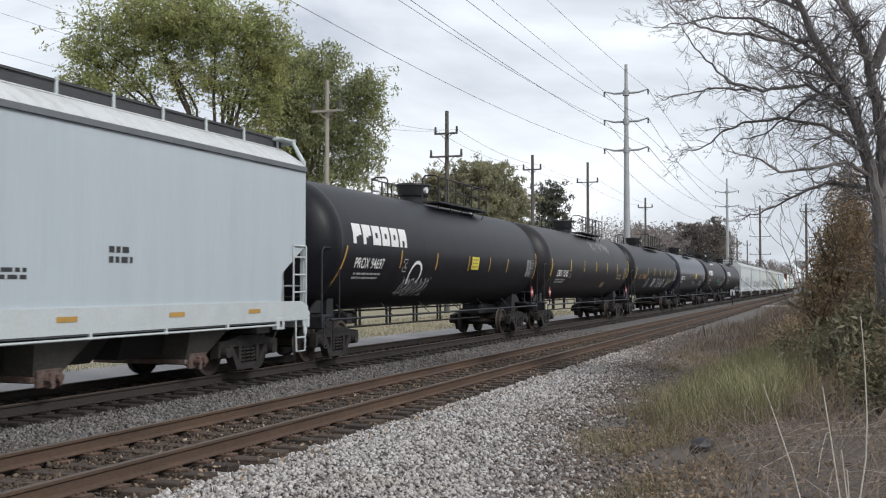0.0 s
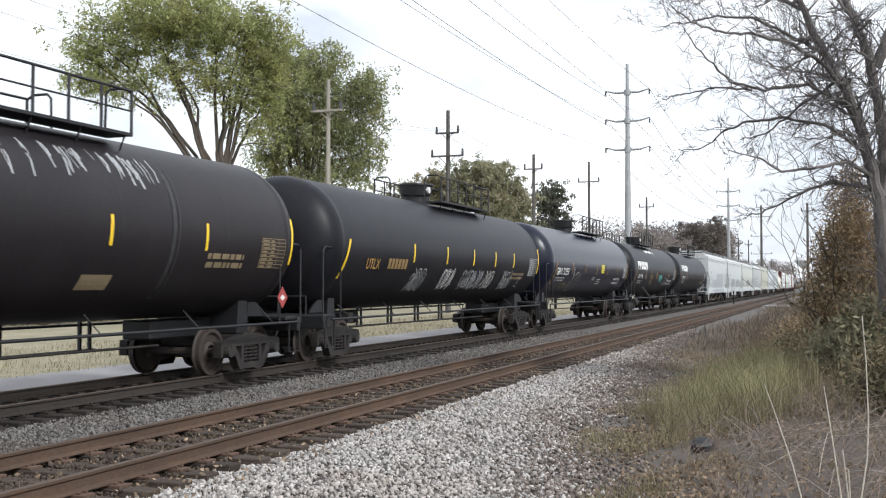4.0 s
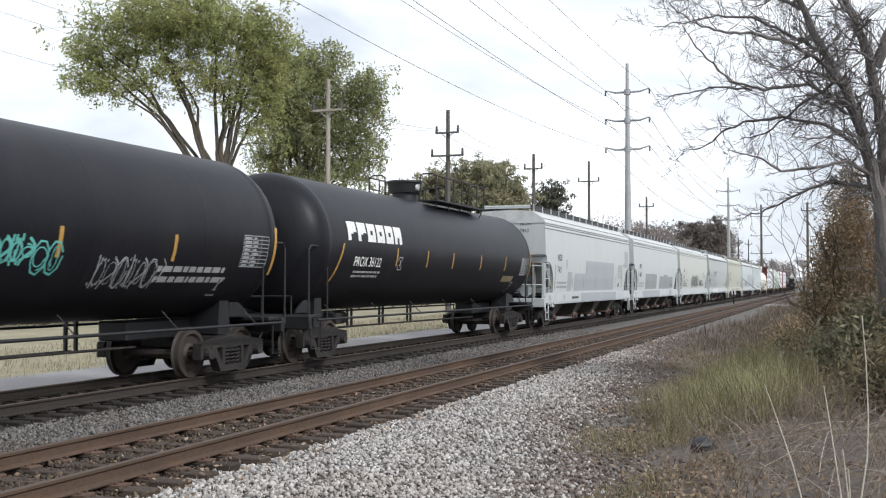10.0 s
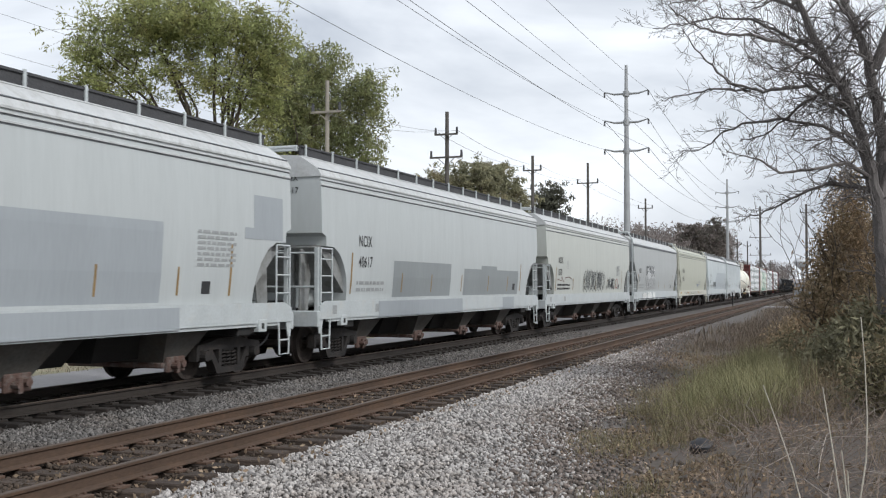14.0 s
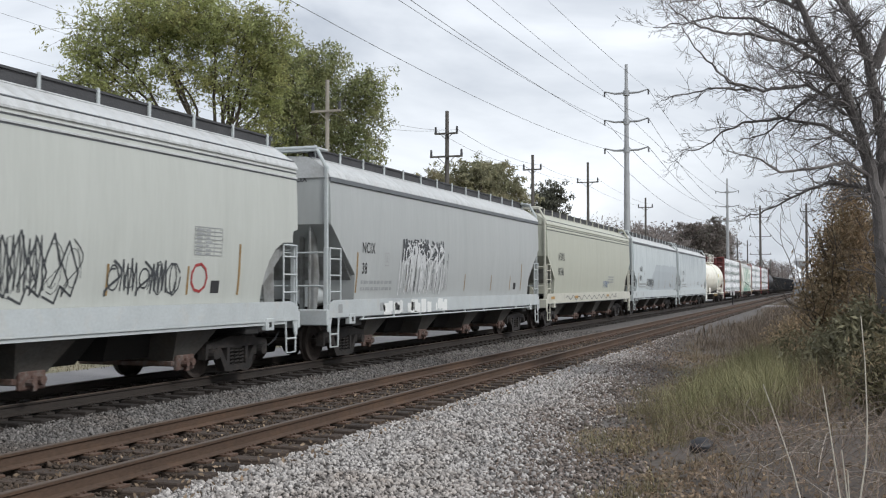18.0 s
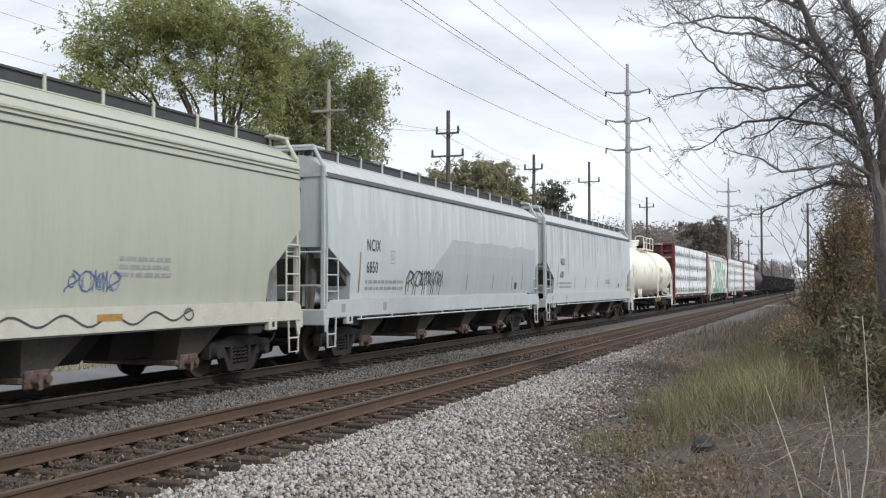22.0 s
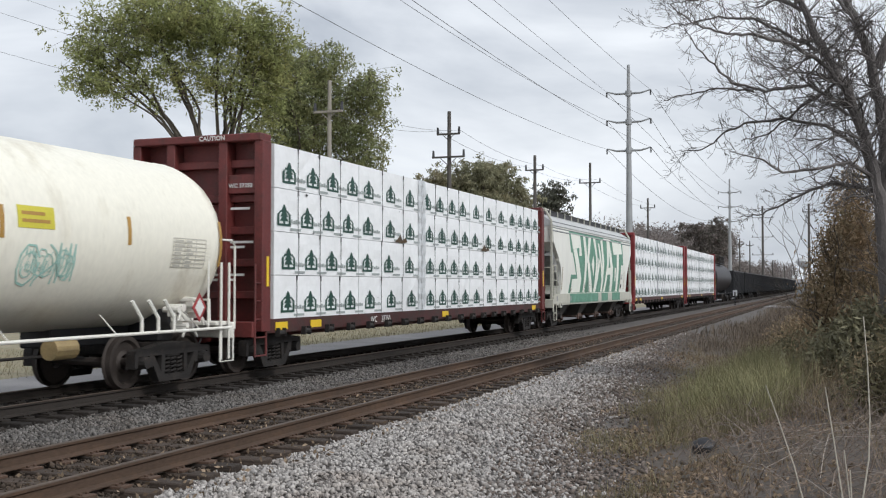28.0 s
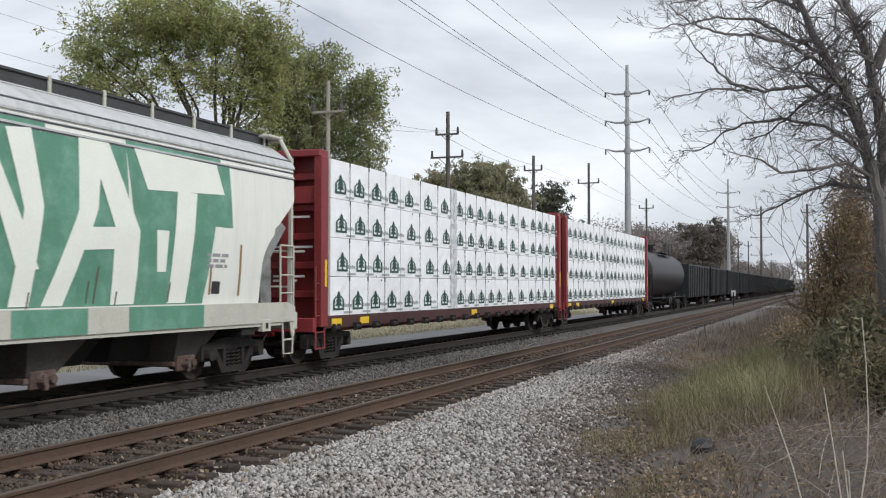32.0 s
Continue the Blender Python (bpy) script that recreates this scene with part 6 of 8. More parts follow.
    # 15, 17, 18: lumber cars
    for i, paint, lab in ((15, "maroon", "maroon bulkhead flat car loaded with wrapped lumber"), (17, "red_paint", "red bulkhead flat car loaded with wrapped lumber"),
                          (18, "red_paint", "red bulkhead flat car loaded with wrapped lumber")):
        y, L = span(i)
        if i != 18:
            y, L = y + 0.35, L + 0.7
        car, h, yb = centerbeam_car(lab, L, paint)
        if i == 15:
            flat = lambda z: 0.0
            for text, x, z, size in (("CAUTION", 0.1, 4.70, 0.13), ("WC 37350", 0.74, 3.74, 0.115)):
                ob = lettering("lettering", text, 0, 0, size, flat, "white_letter", car, 1.05, 0.003)
                ob.matrix_basis = Matrix.Translation((x, -(yb + 0.39 if z > 4 else yb + 0.285), z)) @ Euler((0, 0, radians(-90))).to_matrix().to_4x4()
            lettering("lettering", "WC", -yb + 5.1, 0.86, 0.22, lambda z: 1.462, "white_letter", car, 1.05, 0.002)
            lettering("lettering", "37350", -yb + 5.75, 0.86, 0.22, lambda z: 1.462, "white_letter", car, 1.05, 0.002)
        keyed(car, y)
        tiers, cols = 4, 5
        w = (2 * yb - 0.5) / cols
        hh = 3.60 / tiers
        for r in range(tiers):
            for c in range(cols):
                pk = lumber_pack(w - 0.03, hh, 1.28, 100 * i + 10 * r + c, True, 4 if c % 2 == 0 else 3)
                if c in (1, 2):
                    f_ = Shape()
                    e_ = (w - 0.03) / 2 * (1 if c == 1 else -1)
                    nz = 6
                    for q in range(nz + 1):
                        for b in (0.0, -0.12, -0.26):
                            f_.v.append((0.64 + 0.018 + 0.012 * math.sin(q * 2.1 + b * 40 + r), e_ + b * (1 if c == 1 else -1), hh * q / nz))
                    for q in range(nz):
                        for b in range(2):
                            k0 = q * 3 + b
                            f_.f.append([k0, k0 + 1, k0 + 4, k0 + 3])
                    part("shrink_film", f_, "film", pk, "crumpled glossy film")
                keyed(pk, y - yb + 0.25 + w * (c + 0.5), 0.82, 1.09 + r * hh)
        for r in range(tiers):
            pk = lumber_pack(2 * yb - 0.5, hh, 1.28, 100 * i + 50 + r, False)
            keyed(pk, y, -0.82, 1.09 + r * hh)
    # 16: hopper with a large sprayed word
    y, L = span(16)
    car, xf, h = hopper_car("cream covered hopper car with large green and white graffiti", L, "h_pale", "h_trim_cream", "roof_grey", knee=2.9, ridged=True, cut=DEEP_CUT, ends=(0.58, 0.08))
    graffiti_word(car, xf, h)
    bars(car, xf, h)
    small_print(car, h - 3.2, h - 2.5, 2.3, 3, xf, "dim_letter", 0.06, 0.1)
    keyed(car, y)
    # 19: grey tank, then a long cut of dark gondolas
    y, L = span(19)
    car, xf, h = tank_car("dull grey-black tank car with a pale band", L, 1.55, 2.6, "brown_black", spin=False)
    keyed(car, y)
    first = gondola_car("soot-black open gondola car with ribbed sides", 17.0, "black_iron", 3.5)
    t0 = CUTS[-1] * SPEED + SIDE_Y
    keyed(first, t0 + 8.5)
    for k in range(1, 17):
        keyed(copy_thing(first, pose(0, 0, 0)), t0 + 8.5 + 17.0 * k)


def graffiti_word(car, xf, h):
    """Five tall cream letters on a sea green field over the middle of the side. Corners are metres from the front and over the rail."""
    def slab(name, quads, material, lift, label):
        s = Shape()
        for k, q in enumerate(quads):
            n0, n = len(s.v), 14
            for i in range(n + 1):
                for a, b in ((q[0], q[3]), (q[1], q[2])):
                    y, z = a[0] + (b[0] - a[0]) * i / n, a[1] + (b[1] - a[1]) * i / n
                    s.v.append((xf(z) + lift + 0.0006 * k, -h + y, z))
            for i in range(n):
                m = n0 + 2 * i
                s.f.append([m, m + 1, m + 3, m + 2][::-1])
        part(name, s, material, car, label)

    field = [[(3.3, 4.12), (5.75, 4.12), (5.75, 3.2), (3.55, 3.2)], [(3.85, 3.2), (5.75, 3.2), (5.75, 2.25), (4.5, 2.25)], [(3.6, 2.25), (5.75, 2.25), (5.75, 1.45), (3.3, 1.45)],
             [(5.75, 4.12), (8.0, 4.12), (8.0, 1.45), (5.75, 1.45)], [(8.0, 4.12), (10.55, 4.12), (10.55, 1.45), (8.0, 1.45)], [(10.55, 4.0), (12.4, 4.0), (12.6, 1.45), (10.55, 1.45)],
             [(12.4, 4.0), (15.5, 4.0), (15.6, 2.85), (12.6, 2.85)], [(12.6, 2.85), (15.0, 2.85), (14.7, 1.45), (12.6, 1.45)], [(12.4, 4.1), (15.2, 4.1), (15.2, 4.0), (12.4, 4.0)]]
    for q in field:
        slab("graffiti_field", [q], "spray_green", 0.004, "sea green sprayed field")
    letters = {
        "S": [[(3.55, 4.02), (5.4, 4.02), (5.1, 3.45), (3.9, 3.35)], [(5.1, 3.45), (5.4, 4.0), (5.6, 3.1), (5.1, 3.1)], [(3.95, 3.35), (4.6, 3.4), (5.55, 2.1), (4.8, 2.05)],
              [(3.75, 2.05), (5.55, 2.1), (5.45, 1.47), (3.7, 1.47)]],
        "K": [[(5.95, 4.0), (6.45, 4.0), (6.7, 3.05), (6.25, 3.05)], [(6.25, 3.05), (6.7, 3.05), (6.4, 1.47), (6.05, 1.47)], [(7.1, 4.0), (7.65, 4.0), (7.05, 2.9), (6.65, 2.9)],
              [(6.65, 2.95), (7.1, 2.95), (8.05, 1.47), (7.35, 1.47)], [(7.6, 2.75), (8.05, 3.2), (8.2, 2.75), (8.15, 2.2)]],
        "W": [[(8.1, 4.0), (8.6, 4.0), (9.0, 3.05), (8.65, 3.05)], [(8.65, 3.05), (9.0, 3.05), (8.8, 1.47), (8.3, 1.47)], [(8.5, 1.47), (8.8, 1.47), (9.55, 2.95), (9.2, 3.1)],
              [(9.15, 3.8), (9.45, 3.8), (10.45, 2.0), (10.0, 2.0)], [(9.75, 3.95), (10.25, 4.0), (10.5, 2.9), (10.1, 2.85)], [(10.1, 2.85), (10.5, 2.9), (10.3, 1.47), (9.9, 1.47)]],
        "A": [[(11.25, 4.02), (11.8, 4.02), (11.7, 2.95), (11.25, 2.9)], [(11.25, 2.9), (11.7, 2.95), (11.0, 1.47), (10.55, 1.47)], [(11.45, 4.02), (11.95, 4.02), (12.75, 2.65), (12.1, 2.7)],
              [(12.1, 2.7), (12.75, 2.65), (12.7, 1.47), (12.1, 1.47)], [(11.3, 2.65), (12.25, 2.7), (12.25, 2.35), (11.2, 2.3)]],
        "T": [[(12.6, 4.0), (15.05, 3.98), (15.3, 3.45), (12.95, 3.35)], [(13.8, 3.4), (14.4, 3.4), (14.15, 1.47), (13.6, 1.47)], [(13.2, 2.7), (13.55, 2.7), (13.5, 2.0), (13.25, 2.0)]],
    }
    for ch in "SKWAT":
        slab("graffiti_letter", letters[ch], "spray_cream", 0.012, "cream sprayed letter")
    for a, b in ((3.35, 9.15), (9.9, 11.5), (12.5, 14.65)):
        s = Shape()
        surf_rect(s, -h + a, -h + b, 1.035, 1.425, lambda z: 1.6, 0.004)
        part("sprayed_sill", s, "spray_green", car)
    rng = random.Random(16)
    s = Shape()
    for k in range(14):
        y = rng.uniform(3.5, 14.5)
        surf_rect(s, -h + y, -h + y + rng.uniform(0.02, 0.05), rng.uniform(1.44, 1.5), rng.uniform(1.6, 2.1), xf, 0.016, None, 0.1)
    tagged(part("paint_run", s, "gate_brown", car), "brown streaks and worn stripes low on the side", kind="stuff")


build_train()

# ===== poles and wires =====


def on_line(px_gap, X):
    """Distance along the track of a thing X metres west whose bearing lies px_gap left of the vanishing point of the rails."""
    return 2121.0 * X / px_gap - 0.3668 * X


def steel_pole(X, y, top, arms, group="transmission poles"):
    root = thing("transmission_pole", "tall tapered steel transmission pole with three pairs of arms", "power pole", group)
    z0 = height(-X, y) - 0.3
    part("shaft", Shape().cone((0, 0, 0), (0, 0, top - z0), 0.55, 0.20, 16), "pole_steel", root, smooth=True)
    for a in arms:
        zz = a - z0
        s = Shape()
        s.cone((0, 0, zz - 0.35), (0, 0, zz + 0.35), 0.42, 0.42, 12)
        part("collar", s, "pole_steel", root)
        for sx in (-1, 1):
            arm = part("arm", Shape().tube([(sx * 0.3, 0, zz), (sx * 1.6, 0, zz), (sx * 2.9, 0, zz + 0.35)], [0.16, 0.13, 0.08], 8), "pole_steel", root)
            s = Shape()
            for k in range(5):
                s.cone((sx * 2.9, 0, zz + 0.30 - 0.14 * k), (sx * 2.9, 0, zz + 0.20 - 0.14 * k), 0.12, 0.12, 8)
            part("insulator", s, "insulator", arm)
    root.matrix_basis = pose(-X, y, z0)
    return root


def wood_pole(X, y, top, arms, material="pole_dark", r=0.17, lean=0.0, guy=False):
    root = thing("utility_pole", "weathered wooden utility pole with cross-arms", "utility pole", "utility poles")
    z0 = height(-X, y) - 0.3
    part("shaft", Shape().cone((0, 0, 0), (0, 0, top - z0), r * 1.25, r * 0.8, 12), material, root, smooth=True)
    for a, half in arms:
        zz = a - z0
        arm = part("cross_arm", Shape().box(-half, half, -r - 0.1, -r + 0.02, zz - 0.07, zz + 0.07, 0.01), material, root)
        s = Shape()
        for sx in (-1, 1):
            s.rod([(sx * half * 0.55, -r - 0.02, zz), (0, -r - 0.02, zz - half * 0.5)], 0.03, 5)
        part("brace", s, material, arm)
        for sx in (-0.93, 0.93):
            s = Shape()
            s.cone((sx * half, -r, zz + 0.05), (sx * half, -r, zz + 0.55), 0.11, 0.08, 8)
            part("insulator", s, "insulator", arm)
    if guy:
        s = Shape().rod([(0, 0, (top - z0) * 0.62), (-3.2, -1.0, 0)], 0.04, 5)
        part("guy_wire", s, "pole_wood", root)
    root.matrix_basis = pose(-X, y, z0, 0, lean, 0)
    return root


XP = 28.0
wood_pole(XP, on_line(890, XP), 14.2, [(12.3, 0.95)], "pole_wood", 0.145, 0, True)
wood_pole(XP, on_line(677, XP), 15.6, [(13.8, 0.95), (12.0, 1.35)], "pole_dark", 0.18)
wood_pole(XP, on_line(525, XP), 15.1, [(13.6, 0.95)], "pole_dark", 0.18)
wood_pole(XP, on_line(427, XP), 17.2, [(14.7, 1.35)], "pole_dark", 0.18)
wood_pole(XP, on_line(325, XP), 16.2, [(14.6, 1.2)], "pole_dark", 0.18)
XS = 25.0
steel_pole(XS, on_line(358, XS), 31.2, (27.4, 23.6, 19.8))
steel_pole(XS, on_line(180, XS), 30.0, (26.4, 22.6, 18.8))
steel_pole(XS, -10.0, 31.2, (27.4, 23.6, 19.8))
wood_pole(20, on_line(122, 20), 26.6, [(23.0, 3.2), (17.0, 3.2), (11.5, 3.2)], "pole_dark", 0.35)
wood_pole(3.6, on_line(40, 3.6), 15.9, [(14.5, 1.0)], "pole_dark", 0.22)
for gap, X, top in ((145, 24, 16), (163, 22, 14), (105, 24, 13), (84, 24, 13), (72, 24, 12), (62, 26, 13)):
    wood_pole(X, on_line(gap, X), top, [(top - 1.5, 1.1)], "pole_dark", 0.2)


def wire(p0, p1, sag, r=0.018, n=24):
    pts = []
    for k in range(n + 1):
        a = k / n
        p = Vector(p0).lerp(Vector(p1), a)
        p.z -= 4 * sag * a * (1 - a)
        pts.append(p)
    ob = part("power_line", Shape().tube(pts, [r] * (n + 1), 4), "wire")
    return tagged(ob, "thin grey overhead power line between poles", "power line", "overhead power lines")


ya, yb_ = on_line(358, XS), on_line(180, XS)
for z, west, east in ((27.72, 0.45, 1.85), (23.92, 2.15, 3.3), (20.12, 2.45, 2.05)):
    for sx, sag in ((-2.9, west), (2.9, east)):
        wire((-XS + sx, -10, z), (-XS + sx, ya, z), sag, 0.019)
        wire((-XS + sx, ya, z), (-XS + sx, yb_, z - 1), sag + 0.6, 0.03, 16)
for sx, z, sg in ((-0.9, 12.6, 0.5), (0.9, 12.6, 0.35), (0.9, 10.1, 0.0)):
    wire((-XP + sx, 5.0, z), (-XP + sx, on_line(890, XP), z), sg, 0.007, 10)
for (g0, z0), (g1, z1), half in (((890, 12.6), (677, 14.1), 0.9), ((677, 14.1), (525, 14.0), 0.9), ((525, 14.0), (427, 15.1), 0.9), ((427, 15.1), (325, 15.0), 1.2)):
    for sx in (-half, half):
        wire((-XP + sx, on_line(g0, XP), z0), (-XP + sx, on_line(g1, XP), z1), 0.5, 0.014, 10)

# ===== trees =====


def limbs(shape, rng, p, d, r, length, depth, tips, up=0.15, wander=0.25, split=(2, 3), n=5, shrink=0.72, spread=0.6, min_r=0.008, thin=0.62):
    pts, rad = [Vector(p)], [r]
    seg = 4
    d = Vector(d).normalized()
    for k in range(seg):
        d = (d + Vector((rng.uniform(-1, 1), rng.uniform(-1, 1), rng.uniform(-1, 1))) * wander + Vector((0, 0, up))).normalized()
        pts.append(pts[-1] + d * length / seg)
        rad.append(max(min_r * 0.6, r * (1 - (1 - thin) * (k + 1) / seg)))
    shape.tube(pts, rad, n if r > 0.03 else 4 if r > 0.015 else 3, False)
    if depth <= 0:
        tips += [pts[-1], pts[-2], pts[-3]]
        return
    if depth <= 2:
        tips.append(pts[-1])
    for k in range(rng.randint(*split)):
        at = pts[-1] if k == 0 else pts[rng.randint(2, seg)]
        u = d.orthogonal().normalized()
        u.rotate(Matrix.Rotation(rng.uniform(0, 6.28), 3, d))
        nd = (d + u * rng.uniform(0.35, 1.0) * spread * (0.5 if k == 0 else 1.3)).normalized()
        limbs(shape, rng, at, nd, max(min_r, rad[-1] * rng.uniform(0.62, 0.9)), length * shrink * rng.uniform(0.75, 1.15), depth - 1, tips, up, wander, split, n, shrink, spread, min_r, thin)


def leaf_mesh(name, tips, per, radius, size, material, seed, droop=0.0, flat=1.0, lens=1.9):
    """Small leaf blades scattered in clumps round the ends of twigs."""
    rng = np.random.default_rng(seed)
    t = np.array([tuple(p) for p in tips])
    n = len(t) * per
    c = np.repeat(t, per, axis=0) + rng.normal(0, radius, (n, 3)) * (1, 1, flat)
    c[:, 2] -= np.abs(rng.normal(0, droop, n)) if droop else 0
    a = rng.normal(size=(n, 3))
    a[:, 2] -= 0.6 if droop else 0.0
    a /= np.linalg.norm(a, axis=1, keepdims=True)
    b = np.cross(a, rng.normal(size=(n, 3)))
    b /= np.linalg.norm(b, axis=1, keepdims=True) + 1e-9
    s = rng.uniform(0.6, 1.3, (n, 1)) * size
    v = np.stack([c - a * s * lens, c + b * s * 0.55, c + a * s * lens, c - b * s * 0.55], 1).reshape(-1, 3)
    f = np.arange(4 * n).reshape(n, 4)
    return fast_mesh(name, v, f, material)


def tree(name, label, at, stems, height_, depth, leaf, per, clump, size, seed, bark="bark", droop=0.0, category="tree", group="", up=0.12, spread=0.6, r=0.22, first=0.34, shrink=0.74, wander=0.22, flat=1.0, lens=1.9):
    rng = random.Random(seed)
    root = tagged(new(name), label, category, group)
    s, tips = Shape(), []
    for dx, dy in stems:
        limbs(s, rng, (dx * 0.4, dy * 0.4, -0.3), (dx, dy, 2.2), r, height_ * first, depth, tips, up, wander, (2, 3), 6, shrink, spread)
    part("trunk", s, bark, root, smooth=True)
    if leaf:
        me = leaf_mesh("crown", tips, per, clump, size, leaf, seed, droop, flat, lens)
        o = new("crown", me)
        o.parent = root
    root.matrix_basis = pose(*at)
    return root


def gpos(gap, X):
    y = on_line(gap, X)
    return (-X, y, height(-X, y))


R_CAM, F_CAM = Vector((0.9389, 0.3443, 0)), Vector((-0.3443, 0.9389, 0))


def lobe_tree(label, at, fork, lobes, leaf, clumps, per, clump, size, seed, r=0.22, stems=5, droop=0.0, twigs=3, bark="bark", group="big trees by the verge"):
    """A tree whose crown fills several uneven lobes (across, along the view, up, three radii, fullness); branches run from the fork to clumps in them."""
    rng = random.Random(seed)
    root = tagged(new("tree"), label, "tree", group)
    tips = []
    targets = []
    for (u, w, z, ru, rw, rz, full) in lobes:
        for k in range(int(clumps * full * ru * rz)):
            d = Vector((rng.gauss(0, 1), rng.gauss(0, 1), rng.gauss(0, 1))).normalized() * (rng.random() ** 0.45)
            targets.append(R_CAM * (u + d.x * ru) + F_CAM * (w + d.y * rw) + Vector((0, 0, z + d.z * rz)))
    rng.shuffle(targets)
    forks = []
    s = Shape()
    s.tube([(0, 0, -0.4), (0.1, 0, fork * 0.5), (0, 0.1, fork)], [r * 1.9, r * 1.6, r * 1.4], 10)
    part("trunk", s, bark, root, smooth=True)
    mids = targets[:stems * 3]
    limb_pts = []
    for k in range(stems):
        s = Shape()
        goal = mids[k]
        a = Vector((0, 0, fork * rng.uniform(0.86, 0.99)))
        pts = [a]
        for i in range(1, 8):
            t = i / 7
            p = a.lerp(goal, t)
            p.z += 0.16 * (goal - a).length * math.sin(math.pi * t) * 0.6
            p += Vector((rng.uniform(-1, 1), rng.uniform(-1, 1), rng.uniform(-0.5, 0.5))) * 0.22
            pts.append(p)
        s.tube(pts, [r * (1 - 0.75 * i / 7) for i in range(8)], 7)
        limb_pts += [(p, r * (1 - 0.75 * i / 7)) for i, p in enumerate(pts) if i > 1]
        part("limb", s, bark, root, smooth=True)
    s = Shape()
    for k, goal in enumerate(targets):
        base, br = min(limb_pts, key=lambda q: (q[0] - goal).length * (1.6 if q[0].z > goal.z else 1.0))
        if (goal - base).length > 0.4:
            m1 = base.lerp(goal, 0.4) + Vector((rng.uniform(-1, 1), rng.uniform(-1, 1), rng.uniform(0, 1))) * 0.16 * (goal - base).length
            m2 = base.lerp(goal, 0.75) + Vector((rng.uniform(-1, 1), rng.uniform(-1, 1), rng.uniform(-0.2, 1))) * 0.10 * (goal - base).length
            rr = min(br * 0.7, 0.02 + 0.014 * (goal - base).length)
            s.tube([base, m1, m2, goal], [rr, rr * 0.75, rr * 0.5, 0.012], 4, False)
            if k % 2 == 0 and len(limb_pts) < 420:
                limb_pts += [(m1, rr * 0.75), (m2, rr * 0.5)]
        for j in range(twigs):
            e = goal + Vector((rng.gauss(0, 1), rng.gauss(0, 1), rng.gauss(0.1, 0.7) - droop * 0.4)) * clump * 1.3
            s.tube([goal, goal.lerp(e, 0.5) + Vector((0, 0, 0.08)), e], [0.014, 0.011, 0.007], 3, False)
            tips.append(e)
        tips.append(goal)
    tagged(part("branches_tangle", s, bark, root), "thin branches and twigs of the crown", kind="stuff")
    o = new("crown", leaf_mesh("crown", tips, per, clump * 0.36, size, leaf, seed, droop * 0.35, 0.8, 1.7))
    o.parent = root
    root.matrix_basis = pose(*at)
    return root


def px_lobes(scale, base_px, rows):
    """Lobes given as bearings and heights in thousandths of the distance, turned into metres."""
    return [((x - base_px) * scale, w, 1.95 + (505.5 - y) * scale, rx * scale, (rx + ry) * 0.5 * scale, ry * scale, f) for x, y, rx, ry, w, f in rows]


lobe_tree("tall spreading tree with thinning olive autumn leaves", gpos(1085, 36), 8.0,
          px_lobes(0.03535, 385, [(170, 80, 50, 60, 0, 0.8), (165, 140, 46, 26, 1, 0.55), (250, 45, 75, 62, 0, 1.0), (350, 40, 85, 62, -1, 1.1), (440, 55, 62, 66, 1, 1.1),
                                  (300, 125, 90, 40, 0, 0.45), (410, 150, 70, 50, 0, 0.5), (225, 150, 65, 34, 0, 0.6), (140, 110, 26, 40, 0, 0.6), (465, 120, 40, 70, 1, 1.0), (455, 195, 42, 60, 1, 0.6)]), "leaf_olive", 11, 18, 0.62, 0.086, 5, 0.14, 20, twigs=5)
lobe_tree("dense tall tree with drooping green foliage", gpos(915, 37), 5.0,
          px_lobes(0.0405, 555, [(508, 125, 52, 100, 0, 1.5), (560, 80, 45, 60, 0, 1.1), (500, 230, 55, 70, 1, 0.9), (575, 190, 60, 90, 0, 1.0), (652, 150, 48, 58, 0, 1.15),
                                 (642, 235, 42, 70, 0, 1.0), (560, 280, 70, 45, 0, 0.8), (455, 260, 40, 45, 1, 0.5), (660, 110, 28, 22, 0, 0.8)]), "leaf_green", 7.5, 21, 0.60, 0.092, 8, 0.14, 14, 0.9, twigs=5)
# leaf colour lightened to paint haze over the farther trees
M["leaf_mid"] = mat("haze_tinted_dull_green_leaves", (0.27, 0.265, 0.17), 0.85, var=0.3, scale=0.15, fine=3, bump=0, second=(0.31, 0.26, 0.16), amount=0.4, island=0.35, two_sided=0.5)
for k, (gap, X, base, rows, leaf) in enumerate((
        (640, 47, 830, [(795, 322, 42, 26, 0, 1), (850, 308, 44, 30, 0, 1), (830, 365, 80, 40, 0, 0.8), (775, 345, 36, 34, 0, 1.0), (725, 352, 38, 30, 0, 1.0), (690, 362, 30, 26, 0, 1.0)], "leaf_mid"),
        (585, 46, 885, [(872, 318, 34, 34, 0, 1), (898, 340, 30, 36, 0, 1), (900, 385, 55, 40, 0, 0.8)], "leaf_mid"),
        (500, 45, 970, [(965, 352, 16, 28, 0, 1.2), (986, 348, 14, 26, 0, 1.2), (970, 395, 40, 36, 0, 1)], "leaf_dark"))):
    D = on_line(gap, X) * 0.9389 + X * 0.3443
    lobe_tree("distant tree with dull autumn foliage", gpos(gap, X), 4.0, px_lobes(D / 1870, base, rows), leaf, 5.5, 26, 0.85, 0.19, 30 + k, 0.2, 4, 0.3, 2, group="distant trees")
